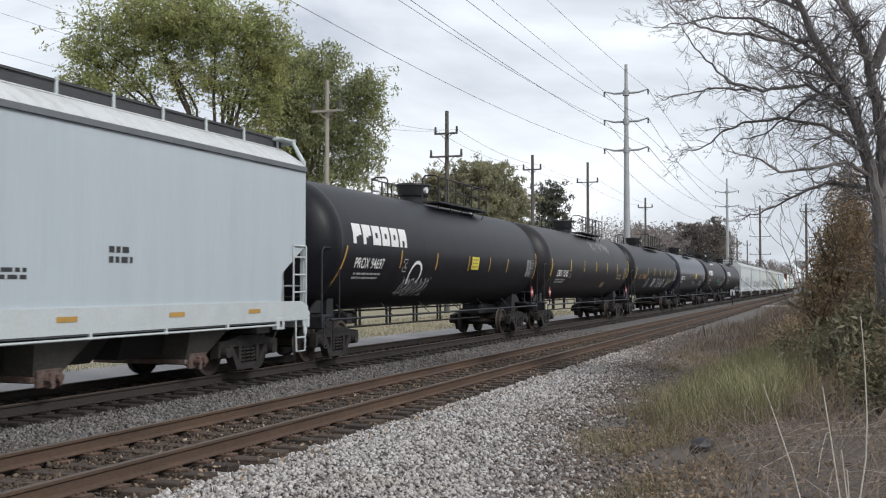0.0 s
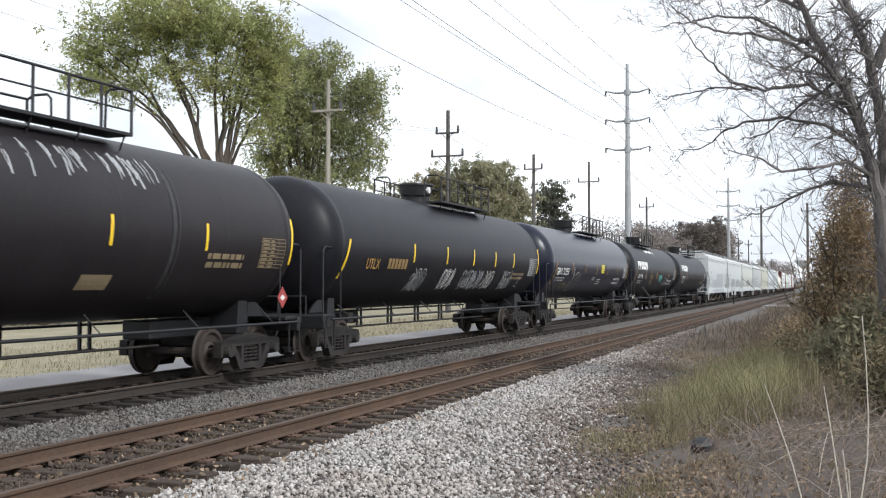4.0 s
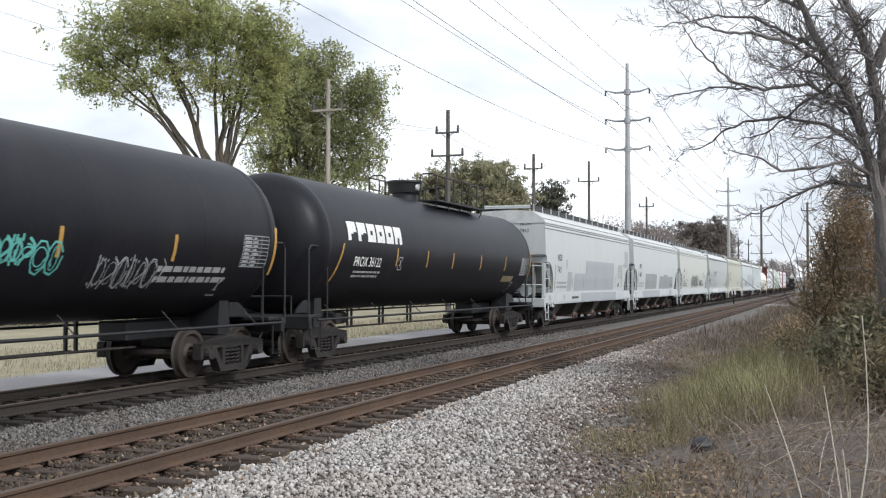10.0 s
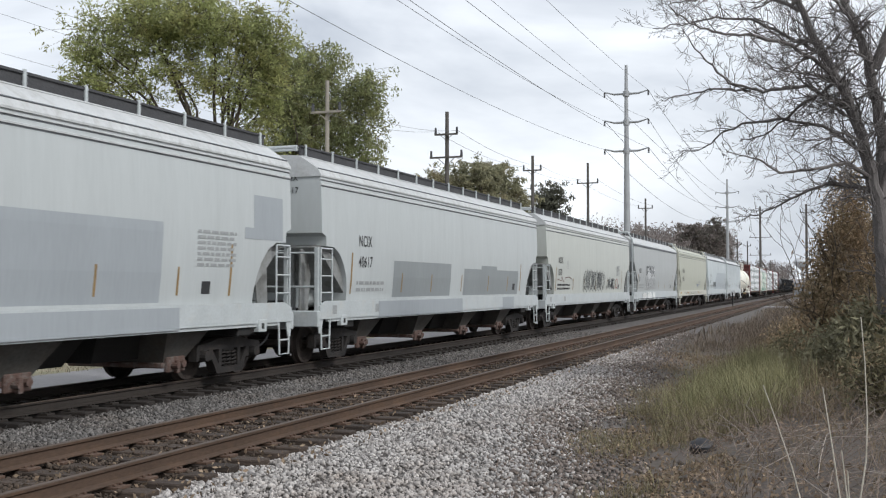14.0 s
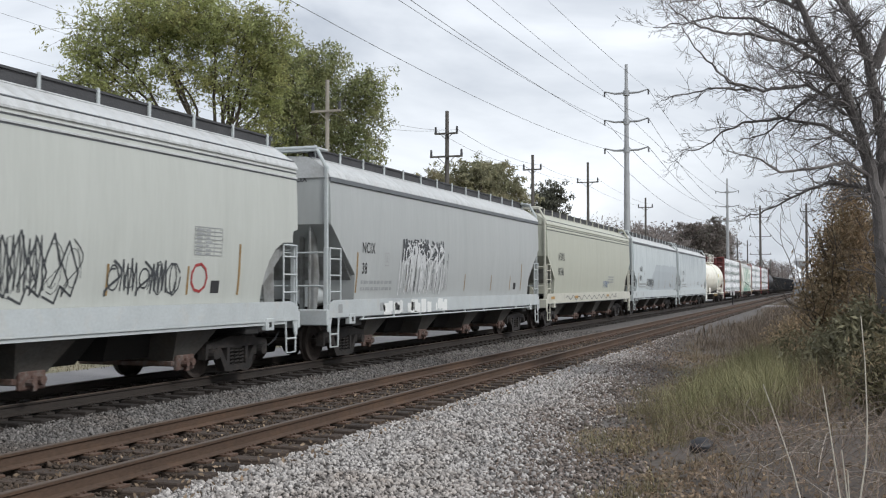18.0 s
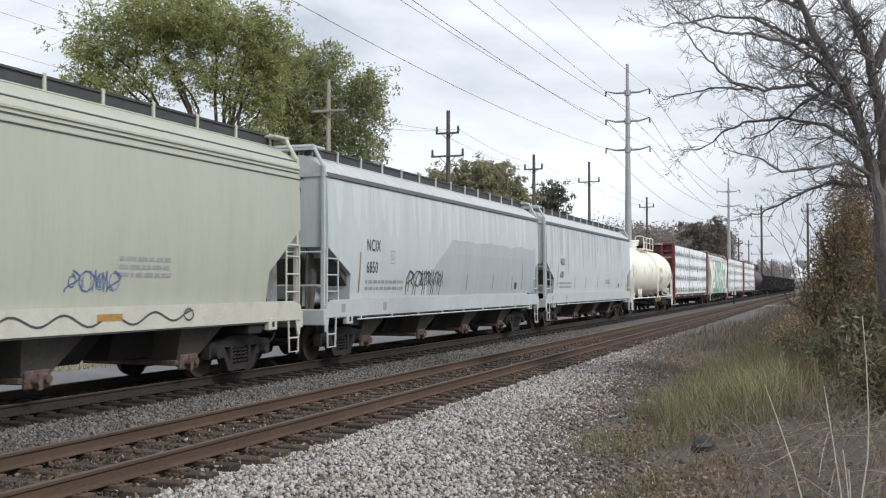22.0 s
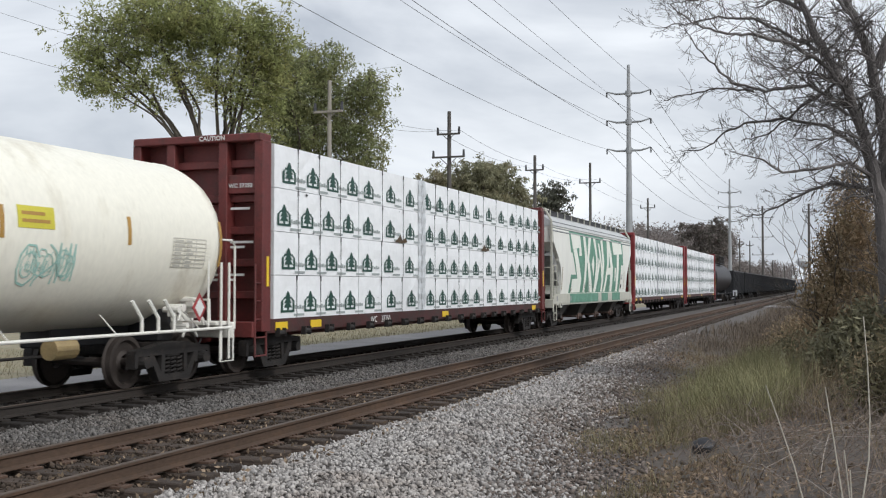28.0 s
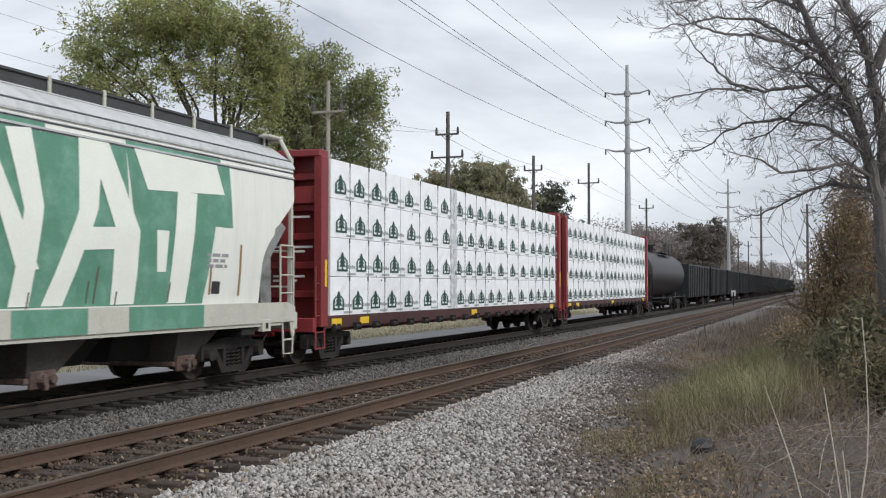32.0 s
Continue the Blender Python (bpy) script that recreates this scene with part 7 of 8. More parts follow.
for k, (gap, X, base, rows) in enumerate(((225, 42, 1245, [(1225, 410, 24, 18, 0, 1), (1248, 425, 30, 30, 0, 1), (1240, 455, 45, 28, 0, 1)]), (200, 41, 1270, [(1270, 402, 17, 20, 0, 1.2), (1268, 440, 22, 30, 0, 1)]))):
    D = on_line(gap, X) * 0.9389 + X * 0.3443
    lobe_tree("distant dark tree behind the tracks", gpos(gap, X), 5.0, px_lobes(D / 1870, base, rows), "leaf_far", 1.0, 26, 1.3, 0.32, 40 + k, 0.3, 3, 0.3, 2, group="distant trees")
tree("bare_tree", "leafless small tree in the distance", gpos(305, 34), [(0.2, 0.1), (-0.3, 0.2)], 13, 4, None, 0, 0, 0, 50, bark="bark", r=0.16)


def woods(name, label, X, gaps, rise, leaf, seed, count, per, size):
    """A belt of crowns; rise is their height in thousandths of the distance."""
    rng = np.random.default_rng(seed)
    g = rng.uniform(gaps[0], gaps[1], count)
    pts = []
    for q in g:
        XX = X + rng.uniform(-4, 10)
        y = on_line(q, XX)
        hh = 1.5 + rise * (y * 0.94 + XX * 0.34) / 1870 * rng.uniform(0.6, 1.05)
        for k in range(24):
            pts.append((-XX + rng.normal(0, hh * 0.10), y + rng.normal(0, hh * 0.14), hh * rng.uniform(0.03, 1.0)))
    ob = new(name, leaf_mesh(name, pts, per, 1.1, size, leaf, seed))
    tagged(ob, label, "woods", kind="stuff")


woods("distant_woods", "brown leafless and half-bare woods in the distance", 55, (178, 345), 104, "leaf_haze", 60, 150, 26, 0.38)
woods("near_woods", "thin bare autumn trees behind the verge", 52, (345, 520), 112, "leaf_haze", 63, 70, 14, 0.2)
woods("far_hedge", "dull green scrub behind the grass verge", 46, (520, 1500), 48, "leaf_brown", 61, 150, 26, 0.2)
woods("horizon_trees", "low trees near the horizon in a haze-tinted colour", 40, (62, 185), 42, "leaf_haze", 62, 70, 20, 0.4)

# bare tree beside the camera's side of the line: a leaning double trunk, long limbs reaching over the track
rng_b = random.Random(77)
root = tagged(new("bare_tree"), "large leafless tree with dark spreading branches", "tree")
BT = 0.01205   # metres across for a thousandth of the bearing at its distance


def bt(x, y, w=0.0):
    return R_CAM * ((x - 1538) * BT) + F_CAM * w + Vector((0, 0, 1.65 + (505.5 - y) * BT))


def limb_part(pts, r0, r1, twig_len, every, depth, name="limb"):
    pts = [bt(*p) for p in pts]
    smooth_pts = []
    for a, b in zip(pts[:-1], pts[1:]):
        for i in range(5):
            smooth_pts.append(a.lerp(b, i / 5) + Vector((rng_b.uniform(-1, 1), rng_b.uniform(-1, 1), rng_b.uniform(-1, 1))) * 0.025)
    smooth_pts.append(pts[-1])
    n = len(smooth_pts)
    s = Shape()
    rad = [r0 + (r1 - r0) * i / (n - 1) for i in range(n)]
    s.tube(smooth_pts, rad, 9 if r0 > 0.06 else 6)
    lb = part(name, s, "bark_dark", root, smooth=True)
    s, tips = Shape(), []
    for i in range(2, n):
        for k in range(every + (1 if i < n * 0.3 else 0)):
            d = (smooth_pts[i] - smooth_pts[i - 1]).normalized()
            side = Vector((rng_b.gauss(0, 1), rng_b.gauss(0, 1), rng_b.gauss(0.15, 1))).normalized()
            nd = (d * rng_b.uniform(0.4, 1.1) + side * 0.9).normalized()
            limbs(s, rng_b, smooth_pts[i - 1].lerp(smooth_pts[i], rng_b.random()), nd, min(rad[i] * 0.55, 0.022), twig_len * rng_b.uniform(0.4, 1.05) * (1 - 0.5 * i / n), depth, tips, 0.02, 0.30, (2, 3), 5, 0.70, 0.80, 0.0043, 0.6)
    tagged(part("twig_tangle", s, "bark_dark", lb), "tangle of fine bare twigs", kind="stuff")


limb_part([(1548, 700), (1545, 520), (1540, 380), (1515, 270), (1488, 190), (1455, 130), (1420, 60), (1395, -20), (1380, -90)], 0.165, 0.04, 0.9, 2, 3, "trunk")
limb_part([(1545, 420, 0.2), (1560, 250, 0.4), (1540, 110, 0.5), (1510, 40, 0.5), (1478, -40, 0.6)], 0.145, 0.05, 0.9, 2, 3, "trunk")
limb_part([(1550, 130, 0.5), (1590, 30, 0.3), (1610, -60, 0.2)], 0.12, 0.06, 1.0, 3, 3)
limb_part([(1488, 190), (1440, 145, -0.4), (1370, 118, -0.9), (1300, 108, -1.2), (1240, 108, -1.5), (1190, 100, -1.7), (1155, 72, -1.8)], 0.050, 0.009, 0.75, 1, 3)
limb_part([(1500, 215), (1430, 165, 0.3), (1350, 175, 0.2), (1290, 165, 0.0), (1240, 115, 0.0), (1210, 70, 0)], 0.042, 0.009, 0.75, 1, 3)
limb_part([(1330, 175, 0.2), (1270, 170, 0.2), (1215, 182, 0.3), (1180, 190, 0.3)], 0.025, 0.007, 0.5, 1, 2)
limb_part([(1520, 285), (1460, 230, 0.5), (1400, 215, 0.8), (1340, 220, 0.9), (1300, 235, 1.0), (1265, 265, 1.0), (1225, 270, 1)], 0.042, 0.008, 0.7, 1, 3)
limb_part([(1535, 330), (1470, 305, -0.5), (1400, 318, -0.9), (1340, 325, -1.2), (1300, 305, -1.4), (1250, 295, -1.5)], 0.045, 0.007, 0.55, 1, 2)
limb_part([(1535, 345), (1460, 330, 0.4), (1410, 355, 0.7), (1360, 380, 0.9), (1325, 385, 1.0)], 0.040, 0.006, 0.5, 2, 2)
limb_part([(1450, 120), (1400, 80, 0.3), (1340, 45, 0.5), (1280, 40, 0.6), (1225, 50, 0.7), (1175, 55, 0.8)], 0.040, 0.008, 0.75, 1, 3)
limb_part([(1410, 40), (1370, 10, 0.4), (1310, -15, 0.7), (1250, 5, 0.8), (1205, 10, 0.9)], 0.045, 0.008, 0.8, 1, 3)
limb_part([(1470, 160), (1420, 200, 0.6), (1370, 240, 0.9), (1330, 250, 1.1)], 0.035, 0.008, 0.7, 1, 3)
limb_part([(1530, 80, 0.5), (1490, 60, -0.2), (1440, 20, -0.5), (1400, -30, -0.7)], 0.045, 0.012, 0.8, 1, 3)
for k, (x0, y0, x1, y1) in enumerate(((1500, 225, 1400, 110), (1515, 262, 1385, 262), (1495, 205, 1395, 190), (1470, 165, 1330, 130), (1530, 130, 1440, 95), (1540, 170, 1452, 215), (1535, 300, 1440, 255), (1545, 225, 1470, 300), (1528, 60, 1475, 130), (1440, 100, 1350, 82), (1540, 350, 1452, 372), (1558, 200, 1500, 120))):
    w = rng_b.uniform(-0.9, 0.9)
    limb_part([(x0, y0), ((x0 * 2 + x1) / 3, (y0 * 2 + y1) / 3 + rng_b.uniform(-12, 12), w * 0.4), ((x0 + x1 * 2) / 3, (y0 + y1 * 2) / 3 + rng_b.uniform(-12, 12), w * 0.8), (x1, y1, w)], 0.030, 0.008, 0.7, 1, 3)
limb_part([(1560, 220, 0.4), (1600, 180, 0.2), (1640, 100, 0)], 0.06, 0.02, 0.8, 1, 3)
limb_part([(1550, 300, 0.3), (1590, 280, -0.2), (1640, 260, -0.4)], 0.04, 0.015, 0.7, 1, 3)
root.matrix_basis = pose(0.95, 23.0, 0.3)


def bush(name, label, at, size, leaf, count, per, leaf_size, seed, twigs=40):
    rng = random.Random(seed)
    root = tagged(new(name), label, "bush", "bushes beside the track")
    s, tips = Shape(), []
    for k in range(twigs):
        a = rng.uniform(0, 6.28)
        limbs(s, rng, (rng.uniform(-0.3, 0.3) * size[0], rng.uniform(-0.3, 0.3) * size[1], -0.1), (math.cos(a) * 0.5, math.sin(a) * 0.5, 1.0), 0.03, size[2] * 0.4, 2, tips, 0.05, 0.3, (2, 3), 4, 0.75, 0.7, 0.005)
    part("brushwood", s, "bark", root)
    pts = []
    for k in range(count):
        u = Vector((rng.gauss(0, 0.42), rng.gauss(0, 0.42), 0))
        z = rng.uniform(0.02, 1) * max(0.15, 1 - u.length * 0.55)
        pts.append((u.x * size[0], u.y * size[1], z * size[2]))
    o = new("foliage", leaf_mesh("foliage", pts, per, 0.16, leaf_size, leaf, seed))
    o.parent = root
    root.matrix_basis = pose(*at)
    return root


M["stalk_grey"] = mat("grey_dead_branches", (0.30, 0.26, 0.225), 0.9, var=0.25, scale=5, fine=30, bump=0.2, island=0.35)
M["leaf_fresh"] = mat("mid_green_bush_leaves", (0.205, 0.195, 0.125), 0.75, var=0.3, scale=0.8, fine=4, bump=0, second=(0.22, 0.20, 0.12), amount=0.45, island=0.45, two_sided=0.35)
M["leaf_weed"] = mat("dull_olive_weeds", (0.165, 0.155, 0.092), 0.8, var=0.3, scale=0.5, fine=3, bump=0, second=(0.12, 0.10, 0.055), amount=0.5, island=0.5, two_sided=0.3)
bush("bush", "tall rust-brown bush hung with dying vines", (0.42, 25.6, 0.2), (0.92, 1.5, 4.6), "leaf_rust", 900, 36, 0.032, 80, 22)
bush("bush", "tall dark bush with brown leaves", (2.3, 21.5, 0.3), (1.2, 1.8, 3.4), "leaf_rust", 480, 34, 0.032, 81, 24)
bush("bush", "brown low bush of dying leaves", (1.4, 20.5, 0.1), (1.0, 1.3, 1.0), "leaf_rust", 260, 22, 0.035, 82, 30)
bush("bush", "mid green leafy bush at the edge of the weeds", (0.55, 21.6, 0.15), (0.9, 1.2, 1.5), "leaf_fresh", 250, 22, 0.045, 83, 30)
bush("bush", "olive green bush at the edge of the weeds", (1.9, 18.5, 0.3), (1.1, 1.4, 1.5), "leaf_weed", 240, 22, 0.036, 87, 30)
for k, (x, y, sx, sy, sz, leaf) in enumerate(((0.1, 22.5, 0.8, 1.2, 0.8, "leaf_fresh"), (-0.7, 28.5, 0.8, 1.8, 0.6, "leaf_weed"), (0.9, 15.5, 0.9, 1.0, 0.9, "leaf_weed"), (2.0, 14.0, 1.0, 1.2, 1.1, "leaf_rust"),
                                               (-0.9, 33.0, 0.8, 2.5, 1.1, "leaf_rust"), (1.2, 18.0, 0.9, 1.1, 0.8, "leaf_rust"))):
    bush("bush", "low tangled weeds with dull leaves" if leaf == "leaf_weed" else "low brown bush of dying leaves", (x, y, height(x, y)), (sx, sy, sz), leaf, 190, 18, 0.030, 200 + k, 26)
bush("bush", "brown brushwood beside the tracks", (0.9, 33, 0.0), (1.2, 5, 2.2), "leaf_rust", 320, 22, 0.05, 84, 3)
bush("bush", "brown brushwood farther along the tracks", (1.2, 55, 0.0), (1.6, 10, 3.6), "leaf_rust", 360, 24, 0.07, 85, 3)
bush("bush", "tall brown thicket beside the tracks", (2.4, 38, 0.0), (2.0, 6, 5.2), "leaf_rust", 520, 24, 0.07, 86, 4)

# ===== grass, stalks, stones =====


def blades(name, label, n, place, length, width, material, seed, lean=0.35):
    rng = np.random.default_rng(seed)
    p = place(rng, n)
    n = len(p)
    L = rng.uniform(length[0], length[1], n)
    a = rng.uniform(0, 2 * np.pi, n)
    tip = np.stack([np.cos(a), np.sin(a)], 1) * (L * rng.uniform(0.05, lean, n))[:, None]
    w = rng.uniform(0.6, 1.2, n) * width
    sx, sy = -np.sin(a) * w, np.cos(a) * w
    v = np.zeros((n, 5, 3))
    v[:, 0] = p + np.stack([sx, sy, np.zeros(n)], 1)
    v[:, 1] = p - np.stack([sx, sy, np.zeros(n)], 1)
    mid = p + np.concatenate([tip * 0.35, (L * 0.6)[:, None]], 1)
    v[:, 2] = mid - 0.7 * np.stack([sx, sy, np.zeros(n)], 1)
    v[:, 3] = mid + 0.7 * np.stack([sx, sy, np.zeros(n)], 1)
    v[:, 4] = p + np.concatenate([tip, L[:, None]], 1)
    i = 5 * np.arange(n)[:, None]
    f = np.concatenate([i + np.array([[0, 1, 2]]), i + np.array([[0, 2, 3]]), i + np.array([[3, 2, 4]])])
    ob = new(name, fast_mesh(name, v.reshape(-1, 3), f, material))
    return tagged(ob, label, "grass", kind="stuff")


H = np.vectorize(height)
EDGE = np.vectorize(edge_x)
RAG = np.vectorize(ragged_edge)


def verge(rng, n, y0, y1, inner, outer, patchy=0.0, seed=0.0):
    y = rng.uniform(y0, y1, n)
    x = RAG(y) + rng.uniform(inner, outer, n)
    if patchy:
        keep = np.array([noise.noise((a * 0.9, b * 0.45, seed)) > patchy for a, b in zip(x, y)])
        x, y = x[keep], y[keep]
    return np.stack([x, y, H(x, y) - 0.04], 1)


def tufts(rng, n, y0, y1, inner, outer, count, radius, patchy, seed):
    c = verge(rng, count, y0, y1, inner, outer, patchy, seed)
    i = rng.integers(0, len(c), n)
    o = rng.normal(0, radius, (n, 2))
    x, y = c[i, 0] + o[:, 0], c[i, 1] + o[:, 1]
    return np.stack([x, y, H(x, y) - 0.04], 1)


def clump_field(rng, n, count, radius, fn):
    """Blades in tufts; fn gives the tuft centres."""
    cx, cy = fn(rng, count)
    i = rng.integers(0, len(cx), n)
    o = rng.normal(0, radius, (n, 2)) * rng.uniform(0.3, 1.3, len(cx))[i][:, None]
    x, y = cx[i] + o[:, 0], cy[i] + o[:, 1]
    return np.stack([x, y, H(x, y) - 0.04], 1)


def grass_island(rng, n):
    """The island of tall grass between the bare strip beside the gravel and the brush."""
    y = 14.8 + 13.5 * rng.random(n) ** 1.25
    inner = np.interp(y, [14, 17, 21, 28], [-2.0, -2.75, -2.75, -2.5])
    outer = np.interp(y, [14, 17, 22, 29], [-0.9, -0.5, -0.5, -1.0])
    q = rng.beta(1.3, 1.7, n)
    keep = np.array([noise.noise((a * 1.3, b * 0.6, 2.0)) > -0.22 for a, b in zip(inner + (outer - inner) * q, y)])
    return (inner + (outer - inner) * q)[keep], y[keep]


def grass_heart(rng, n):
    """The yellower, taller tufts on the side of the island away from the gravel."""
    x, y = grass_island(rng, 3 * n)
    keep = np.array([noise.noise((a * 0.9, b * 0.5, 6.0)) + 0.28 * (a + 1.7) > -0.02 for a, b in zip(x, y)])
    return x[keep], y[keep]


blades("tall_grass", "tall yellow-green grass in tufts beside the gravel", 6000, lambda r, n: clump_field(r, n, 170, 0.22, grass_heart), (0.2, 0.78), 0.0052, "grass_yellow", 90, 1.15)
blades("olive_grass", "grey-olive grass and weeds beside the gravel", 9000, lambda r, n: clump_field(r, n, 300, 0.24, grass_island), (0.10, 0.52), 0.0045, "grass_olive", 94, 1.1)
blades("hazy_weeds", "pale tan weeds behind the grass", 9000, lambda r, n: tufts(r, n, 26, 60, 0.9, 4.5, 420, 0.3, 0.02, 9.0), (0.12, 0.45), 0.007, "weed_brown", 88, 1.4)
blades("thin_grass", "sparse fine grass on the gravel edge", 3000, lambda r, n: tufts(r, n, 8.5, 22, -0.5, 1.3, 260, 0.15, 0.05, 4.0), (0.08, 0.30), 0.004, "grass_olive", 93, 1.5)
blades("dry_grass", "short dry straw grass among dead leaves", 12000, lambda r, n: tufts(r, n, 4.5, 40, 0.3, 6.5, 1300, 0.16, -0.05, 5.0), (0.06, 0.30), 0.004, "grass_straw", 91, 1.6)
blades("far_weeds", "tan weeds along the tracks farther off", 12000, lambda r, n: tufts(r, n, 42, 130, 0.2, 6.0, 900, 0.4, 0.0, 7.0), (0.15, 0.55), 0.014, "weed_brown", 89, 1.3)
blades("brown_weeds", "brown dead weeds under the bushes", 9000, lambda r, n: tufts(r, n, 10, 42, 2.6, 6.5, 700, 0.28, -0.1, 6.0), (0.2, 0.7), 0.0045, "grass_straw", 99, 1.6)


def litter(rng, n):
    p = verge(rng, n, -3, 34, -0.45, 5.5, -0.15, 8.0)
    p[:, 2] += 0.055
    return p


p_l = np.concatenate([litter(np.random.default_rng(97), 20000), verge(np.random.default_rng(87), 6000, 9, 19, -0.7, 1.3, -0.05, 12.0) + (0, 0, 0.06)])
rng_l = np.random.default_rng(107)
y_l = 5 + 34 * rng_l.random(2600) ** 1.5
x_l = NEAR_C + rng_l.uniform(-1.3, 1.9, 2600)
p_l = np.concatenate([p_l, np.stack([x_l, y_l, np.full(2600, 0.0)], 1)[np.minimum(np.abs(x_l - NEAR_C - HALF), np.abs(x_l - NEAR_C + HALF)) > 0.1]])
tagged(new("leaf_litter", leaf_mesh("leaf_litter", p_l, 1, 0.01, 0.030, "dead_leaf", 97, 0, 0.3, 1.1)), "brown dead leaves on the ground", "leaves", kind="stuff")

rng_t = random.Random(98)
s = Shape()
for k in range(2200):
    y = 3.8 + 13 * rng_t.random() ** 1.5
    x = edge_x(y) + rng_t.uniform(0.6, 5.0) + (16 - y) * 0.06
    z = height(x, y) + 0.02
    a, L = rng_t.uniform(0, 6.28), rng_t.uniform(0.25, 0.9)
    rise = rng_t.uniform(0.0, 0.35)
    s.tube([(x, y, z), (x + math.cos(a) * L * 0.5, y + math.sin(a) * L * 0.5, z + rise + 0.05), (x + math.cos(a) * L, y + math.sin(a) * L, z + rise * 0.8)], [0.0034, 0.003, 0.0015], 4, False)
tagged(part("fallen_twigs", s, "twig"), "tangle of dead grey-brown twigs on the ground", "twigs", kind="stuff")
s = Shape()
for k in range(85):
    y = 4.2 + 9.5 * rng_t.random()
    x = edge_x(y) + rng_t.uniform(1.0, 3.6) + (14 - y) * 0.10
    z = height(x, y) + 0.03
    a, L = rng_t.uniform(-0.7, 0.9), rng_t.uniform(0.6, 1.7)
    if rng_t.random() < 0.3:
        a += 1.5
    rise = rng_t.uniform(0.02, 0.32)
    pts = [(x + math.cos(a) * L * t, y + math.sin(a) * L * t, z + rise * t + 0.10 * math.sin(3.1 * t) + rng_t.uniform(-0.02, 0.02)) for t in (0, 0.25, 0.5, 0.75, 1)]
    s.tube(pts, [0.0045, 0.0042, 0.0038, 0.003, 0.0018], 5, False)
    for j in (1, 2, 3):
        if rng_t.random() < 0.6:
            b = a + rng_t.choice((-0.8, 0.8, 0.5))
            p = pts[j]
            q = rng_t.uniform(0.15, 0.45)
            s.tube([p, (p[0] + math.cos(b) * q, p[1] + math.sin(b) * q, p[2] + rng_t.uniform(0.0, 0.15))], [0.0036, 0.0018], 4, False)
tagged(part("fallen_branches", s, "stalk_grey"), "pale dead branches lying in the brush", "branches", kind="stuff")
blades("verge_grass", "dry grass along the verge behind the tracks", 26000, lambda r, n: (lambda x, y: np.stack([x, y, H(x, y) - 0.03], 1))(-r.uniform(18.3, 26, n), r.uniform(4, 90, n)), (0.06, 0.22), 0.010, "grass_pale", 92, 1.2)


def gravel(rng, n):
    y = np.where(rng.random(n) < 0.10, rng.uniform(-3, 6.5, n), 6.5 + 40 * rng.random(n) ** 1.7)
    x = rng.uniform(-10.9, 0, n)
    e = RAG(y) - 0.15 + rng.normal(0, 0.42, n)
    keep = (x < e) & ~(np.abs(x - NEAR_C + 0.02) < rng.normal(1.12, 0.08, n)) & (np.minimum(np.abs(x - NEAR_C - HALF), np.abs(x - NEAR_C + HALF)) > 0.11)
    x, y = x[keep], y[keep]
    on_tie = np.abs(x - NEAR_C) < 1.32
    z = H(x, y) + 0.012 + np.where(on_tie, 0.0, 0.02 * rng.random(len(x)))
    return np.stack([x, y, z], 1)


def by_edge(p):
    """How far each stone lies from the ragged edge of the gravel."""
    return RAG(p[:, 1]) - p[:, 0]


def open_gravel(rng, n):
    p = gravel(rng, n)
    fade = by_edge(p) + rng.normal(0, 0.45, len(p)) > 0.85
    return p[(p[:, 0] > NEAR_C) & fade]


def middle_gravel(rng, n):
    p = gravel(rng, n)
    return p[p[:, 0] < NEAR_C]


def edge_gravel(rng, n):
    p = gravel(rng, n)
    return p[by_edge(p) < 1.3 + rng.normal(0, 0.3, len(p))]


for name, label, stones, place, seed in (("gravel", "loose pale grey crushed stones", "stone", open_gravel, 95), ("middle_gravel", "dusty grey stones between the two tracks", "stone_mid", middle_gravel, 95),
                                         ("edge_gravel", "brown soil-stained stones at the edge of the weeds", "stone_soil", edge_gravel, 295)):
    v, f = rock_mesh(150000 if name == "edge_gravel" else 180000, place, (0.014, 0.036), 0.75, seed)
    tagged(new(name, fast_mesh(name, v, f, stones)), label, "gravel", kind="stuff")


def gravel_in_track(rng, n):
    y = 6.5 + 34 * rng.random(n) ** 1.5
    x = NEAR_C + rng.uniform(-1.05, 1.0, n)
    keep = np.minimum(np.abs(x - NEAR_C - HALF), np.abs(x - NEAR_C + HALF)) > 0.10
    x, y = x[keep], y[keep]
    return np.stack([x, y, -0.055 + 0.05 * rng.random(len(x)) ** 2], 1)


v, f = rock_mesh(26000, gravel_in_track, (0.012, 0.034), 0.7, 96)
tagged(new("stained_gravel", fast_mesh("stained_gravel", v, f, "stone_brown")), "rust-brown stones and debris between the rails", "gravel", kind="stuff")


def gravel_far(rng, n):
    y = 5 + 40 * rng.random(n) ** 1.7
    x = rng.uniform(-14.2, -10.7, n)
    keep = np.minimum(np.abs(x - FAR_C - HALF), np.abs(x - FAR_C + HALF)) > 0.11
    x, y = x[keep], y[keep]
    return np.stack([x, y, H(x, y) + 0.015], 1)


# stones of the far track, darkened to stand for the train's shade
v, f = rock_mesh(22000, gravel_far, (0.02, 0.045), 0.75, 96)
tagged(new("soiled_gravel", fast_mesh("soiled_gravel", v, f, "stone_dark")), "loose stones coloured dark as train shade", "gravel", kind="stuff")

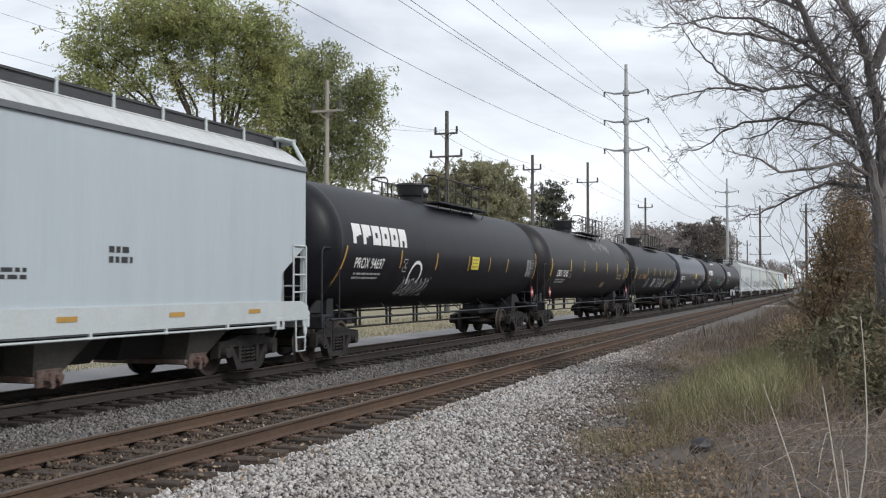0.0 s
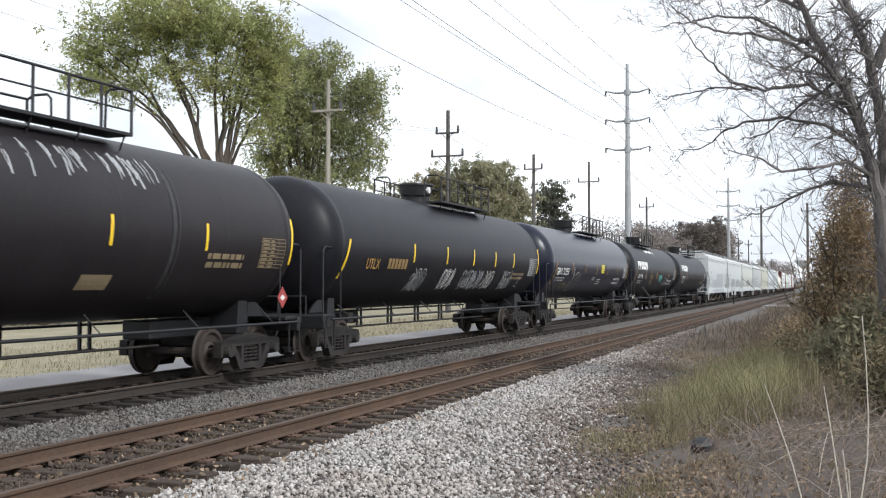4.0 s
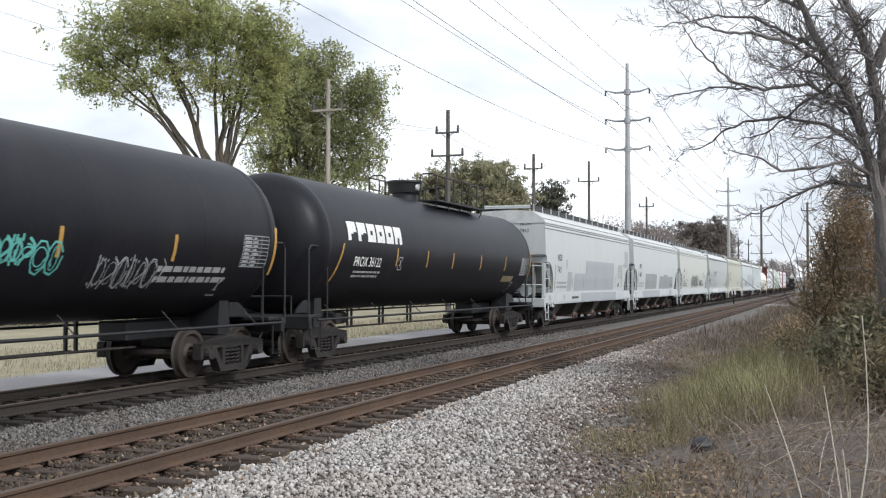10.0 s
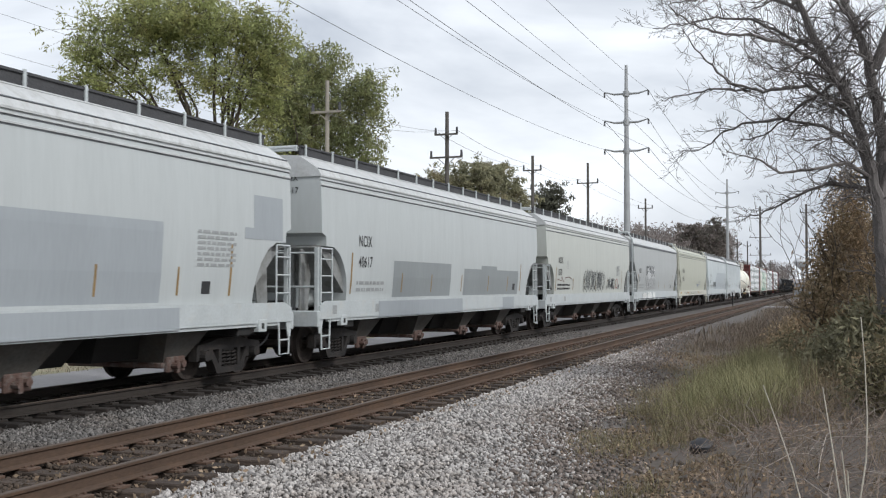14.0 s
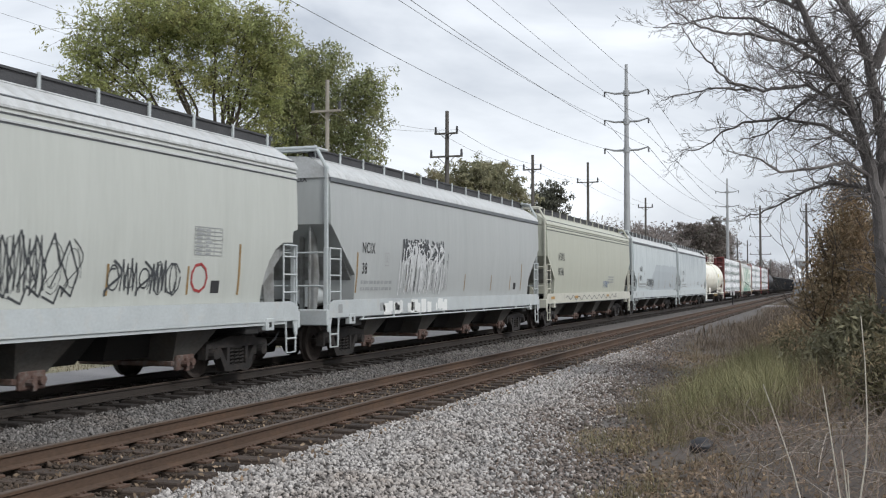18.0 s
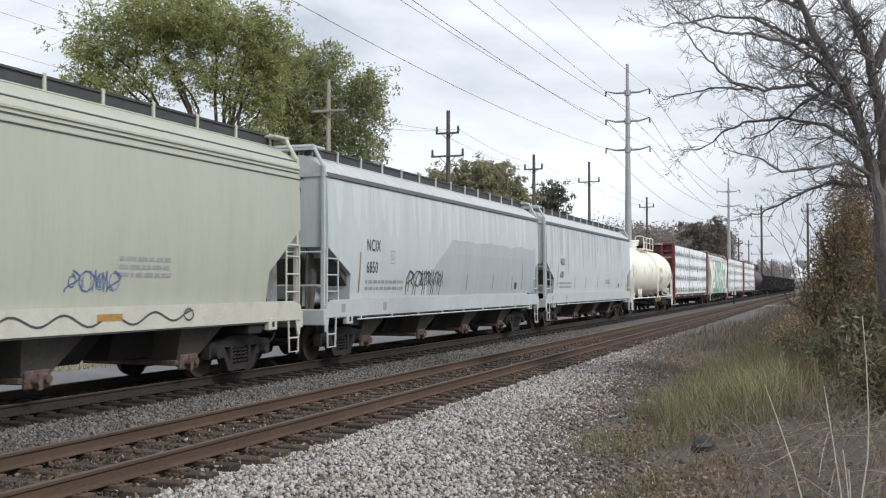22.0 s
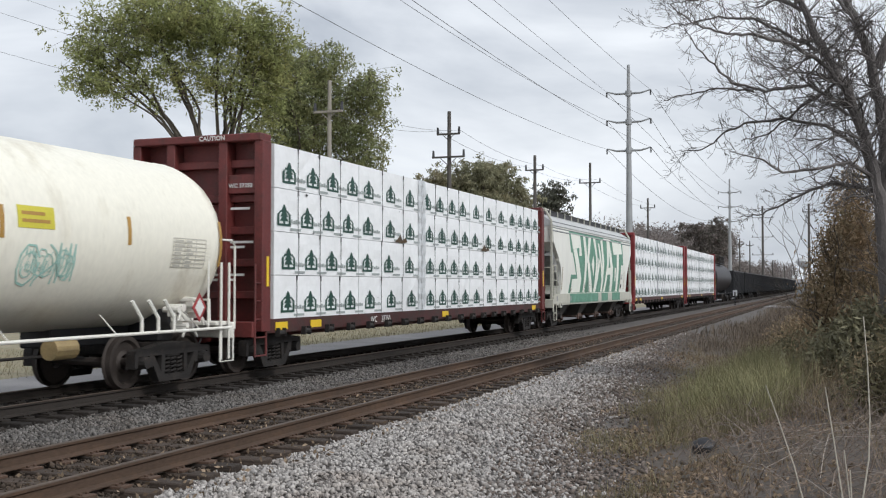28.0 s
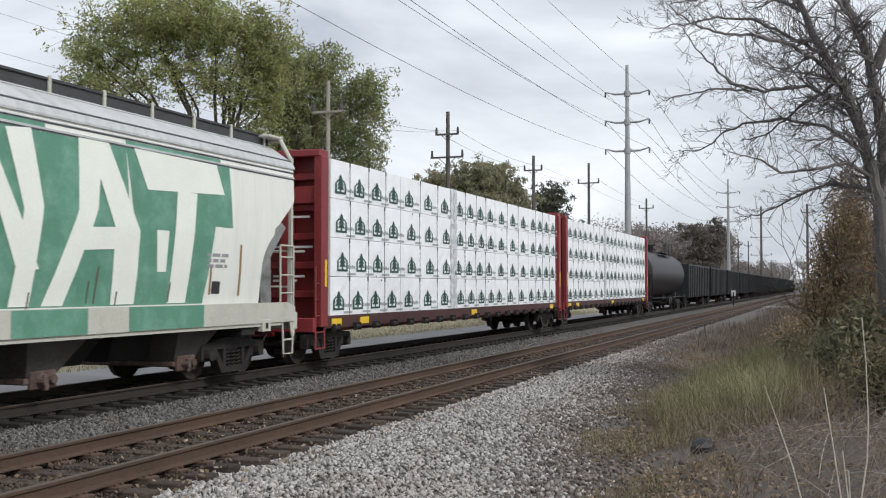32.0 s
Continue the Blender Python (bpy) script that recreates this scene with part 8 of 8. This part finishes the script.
def stalk(label, x, y, pts, r):
    """A dead stem; its points are offsets across and up from its foot."""
    z = height(x, y)
    s = Shape().tube([(x + a, y + 0.1 * i, z + b) for i, (a, b) in enumerate(pts)], [r * (1 - 0.5 * i / len(pts)) for i in range(len(pts))], 6)
    ob = part("dead_stalk", s, "stalk")
    return tagged(ob, label, "dead stalk", "dead stalks")


ST = 4.6 / 1870
for pts in ([(1350, 680), (1372, 742), (1398, 820), (1416, 890), (1470, 1080)], [(1455, 684), (1468, 770), (1484, 885), (1500, 1090)], [(1524, 560), (1530, 640), (1533, 740), (1530, 810), (1517, 890), (1500, 1095)],
            [(1487, 795), (1497, 890), (1510, 1090)], [(1497, 830), (1500, 900), (1520, 1090)]):
    foot = pts[-1]
    wpts = [R_CAM * ((x - 784) * ST) + F_CAM * 4.6 + Vector((0, 0, 1.953 + (505.5 - y) * ST)) for x, y in pts][::-1]
    n = len(wpts)
    ob = part("dead_stalk", Shape().tube(wpts, [0.0042 - 0.0025 * i / n for i in range(n)], 6), "stalk")
    tagged(ob, "pale dead weed stalk standing in the brush", "dead stalk", "dead stalks")

# dark lump of rubbish at the gravel's edge
rng_r = random.Random(5)
s = Shape()
s.loft([[(0.16 * math.cos(a) * q * rng_r.uniform(0.8, 1.15), 0.14 * math.sin(a) * q * rng_r.uniform(0.8, 1.15), z) for a in np.linspace(0, 5.8, 11)] for q, z in ((0.9, -0.05), (1.05, 0.04), (0.8, 0.10), (0.35, 0.14))])
ob = part("rubbish_bag", s, "plastic_dark", smooth=True)
ob.matrix_basis = pose(-1.50, 13.4, height(-1.5, 13.4))
tagged(ob, "small crumpled black bag lying in the grass", "rubbish bag")

# far end: a white shed, a water tower, a gravel crossing and a switch stand
root = thing("shed", "small grey shed beside the tracks far away", "shed")
part("wall", Shape().box(-1.6, 1.6, -3, 3, 0, 2.6), "pole_steel", root)
part("roof", Shape().prism([(-3.2, 2.6), (3.2, 2.6), (0, 3.4)], -1.8, 1.8), "road", root)
root.matrix_basis = pose(-5.2, on_line(52, 5.2) + 20, 0.0)
root = thing("water_tower", "pale water tower near the horizon", "water tower")
part("stem", Shape().cone((0, 0, 0), (0, 0, 22), 1.6, 1.4, 12), "shed_white", root)
s = Shape()
s.loft([[(r * math.cos(a), r * math.sin(a), z) for a in np.linspace(0, 5.9, 16)] for r, z in ((1.6, 20), (7, 25), (8, 28), (6.5, 31), (1, 32.5))])
part("bowl", s, "shed_white", root, smooth=True)
root.matrix_basis = pose(-24, on_line(48, 24), -3)
s = Shape()
for i in range(9):
    s.box(-6.2 + 0.62 * i, -6.2 + 0.62 * (i + 1) - 0.03, 104, 112, height(-5, 108) - 0.2, height(-5, 108) + 0.07)
tagged(part("gravel_crossing", s, "road"), "pale gravel crossing beside the tracks", "crossing", kind="structure")
root = thing("switch_stand", "small white and black switch stand beside the rails", "switch stand")
part("post", Shape().box(-0.06, 0.06, -0.06, 0.06, -0.1, 1.3), "black_iron", root)
part("target", Shape().box(-0.22, 0.22, -0.02, 0.02, 0.9, 1.5), "shed_white", root)
root.matrix_basis = pose(-9.6, on_line(172, 9.6), 0)


# ===== motion: the whole train rolls towards the camera at one speed =====
def motions():
    for ob, x, y, z in KEYED:
        walk(ob, [(t, pose(FAR_C + x, y - SPEED * t, ZR + z)) for t in (0, 8, 16, 24, 32)])
    for ws in SPUN:
        y = ws.matrix_basis.translation.y
        step = 2.0 / FPS
        turn = SPEED * step / WHEEL_R
        walk(ws, [(k * step, Matrix.Translation((0, y, WHEEL_R)) @ Matrix.Rotation(k * turn, 4, "X")) for k in range(int(32.0 / step) + 1)])


motions()
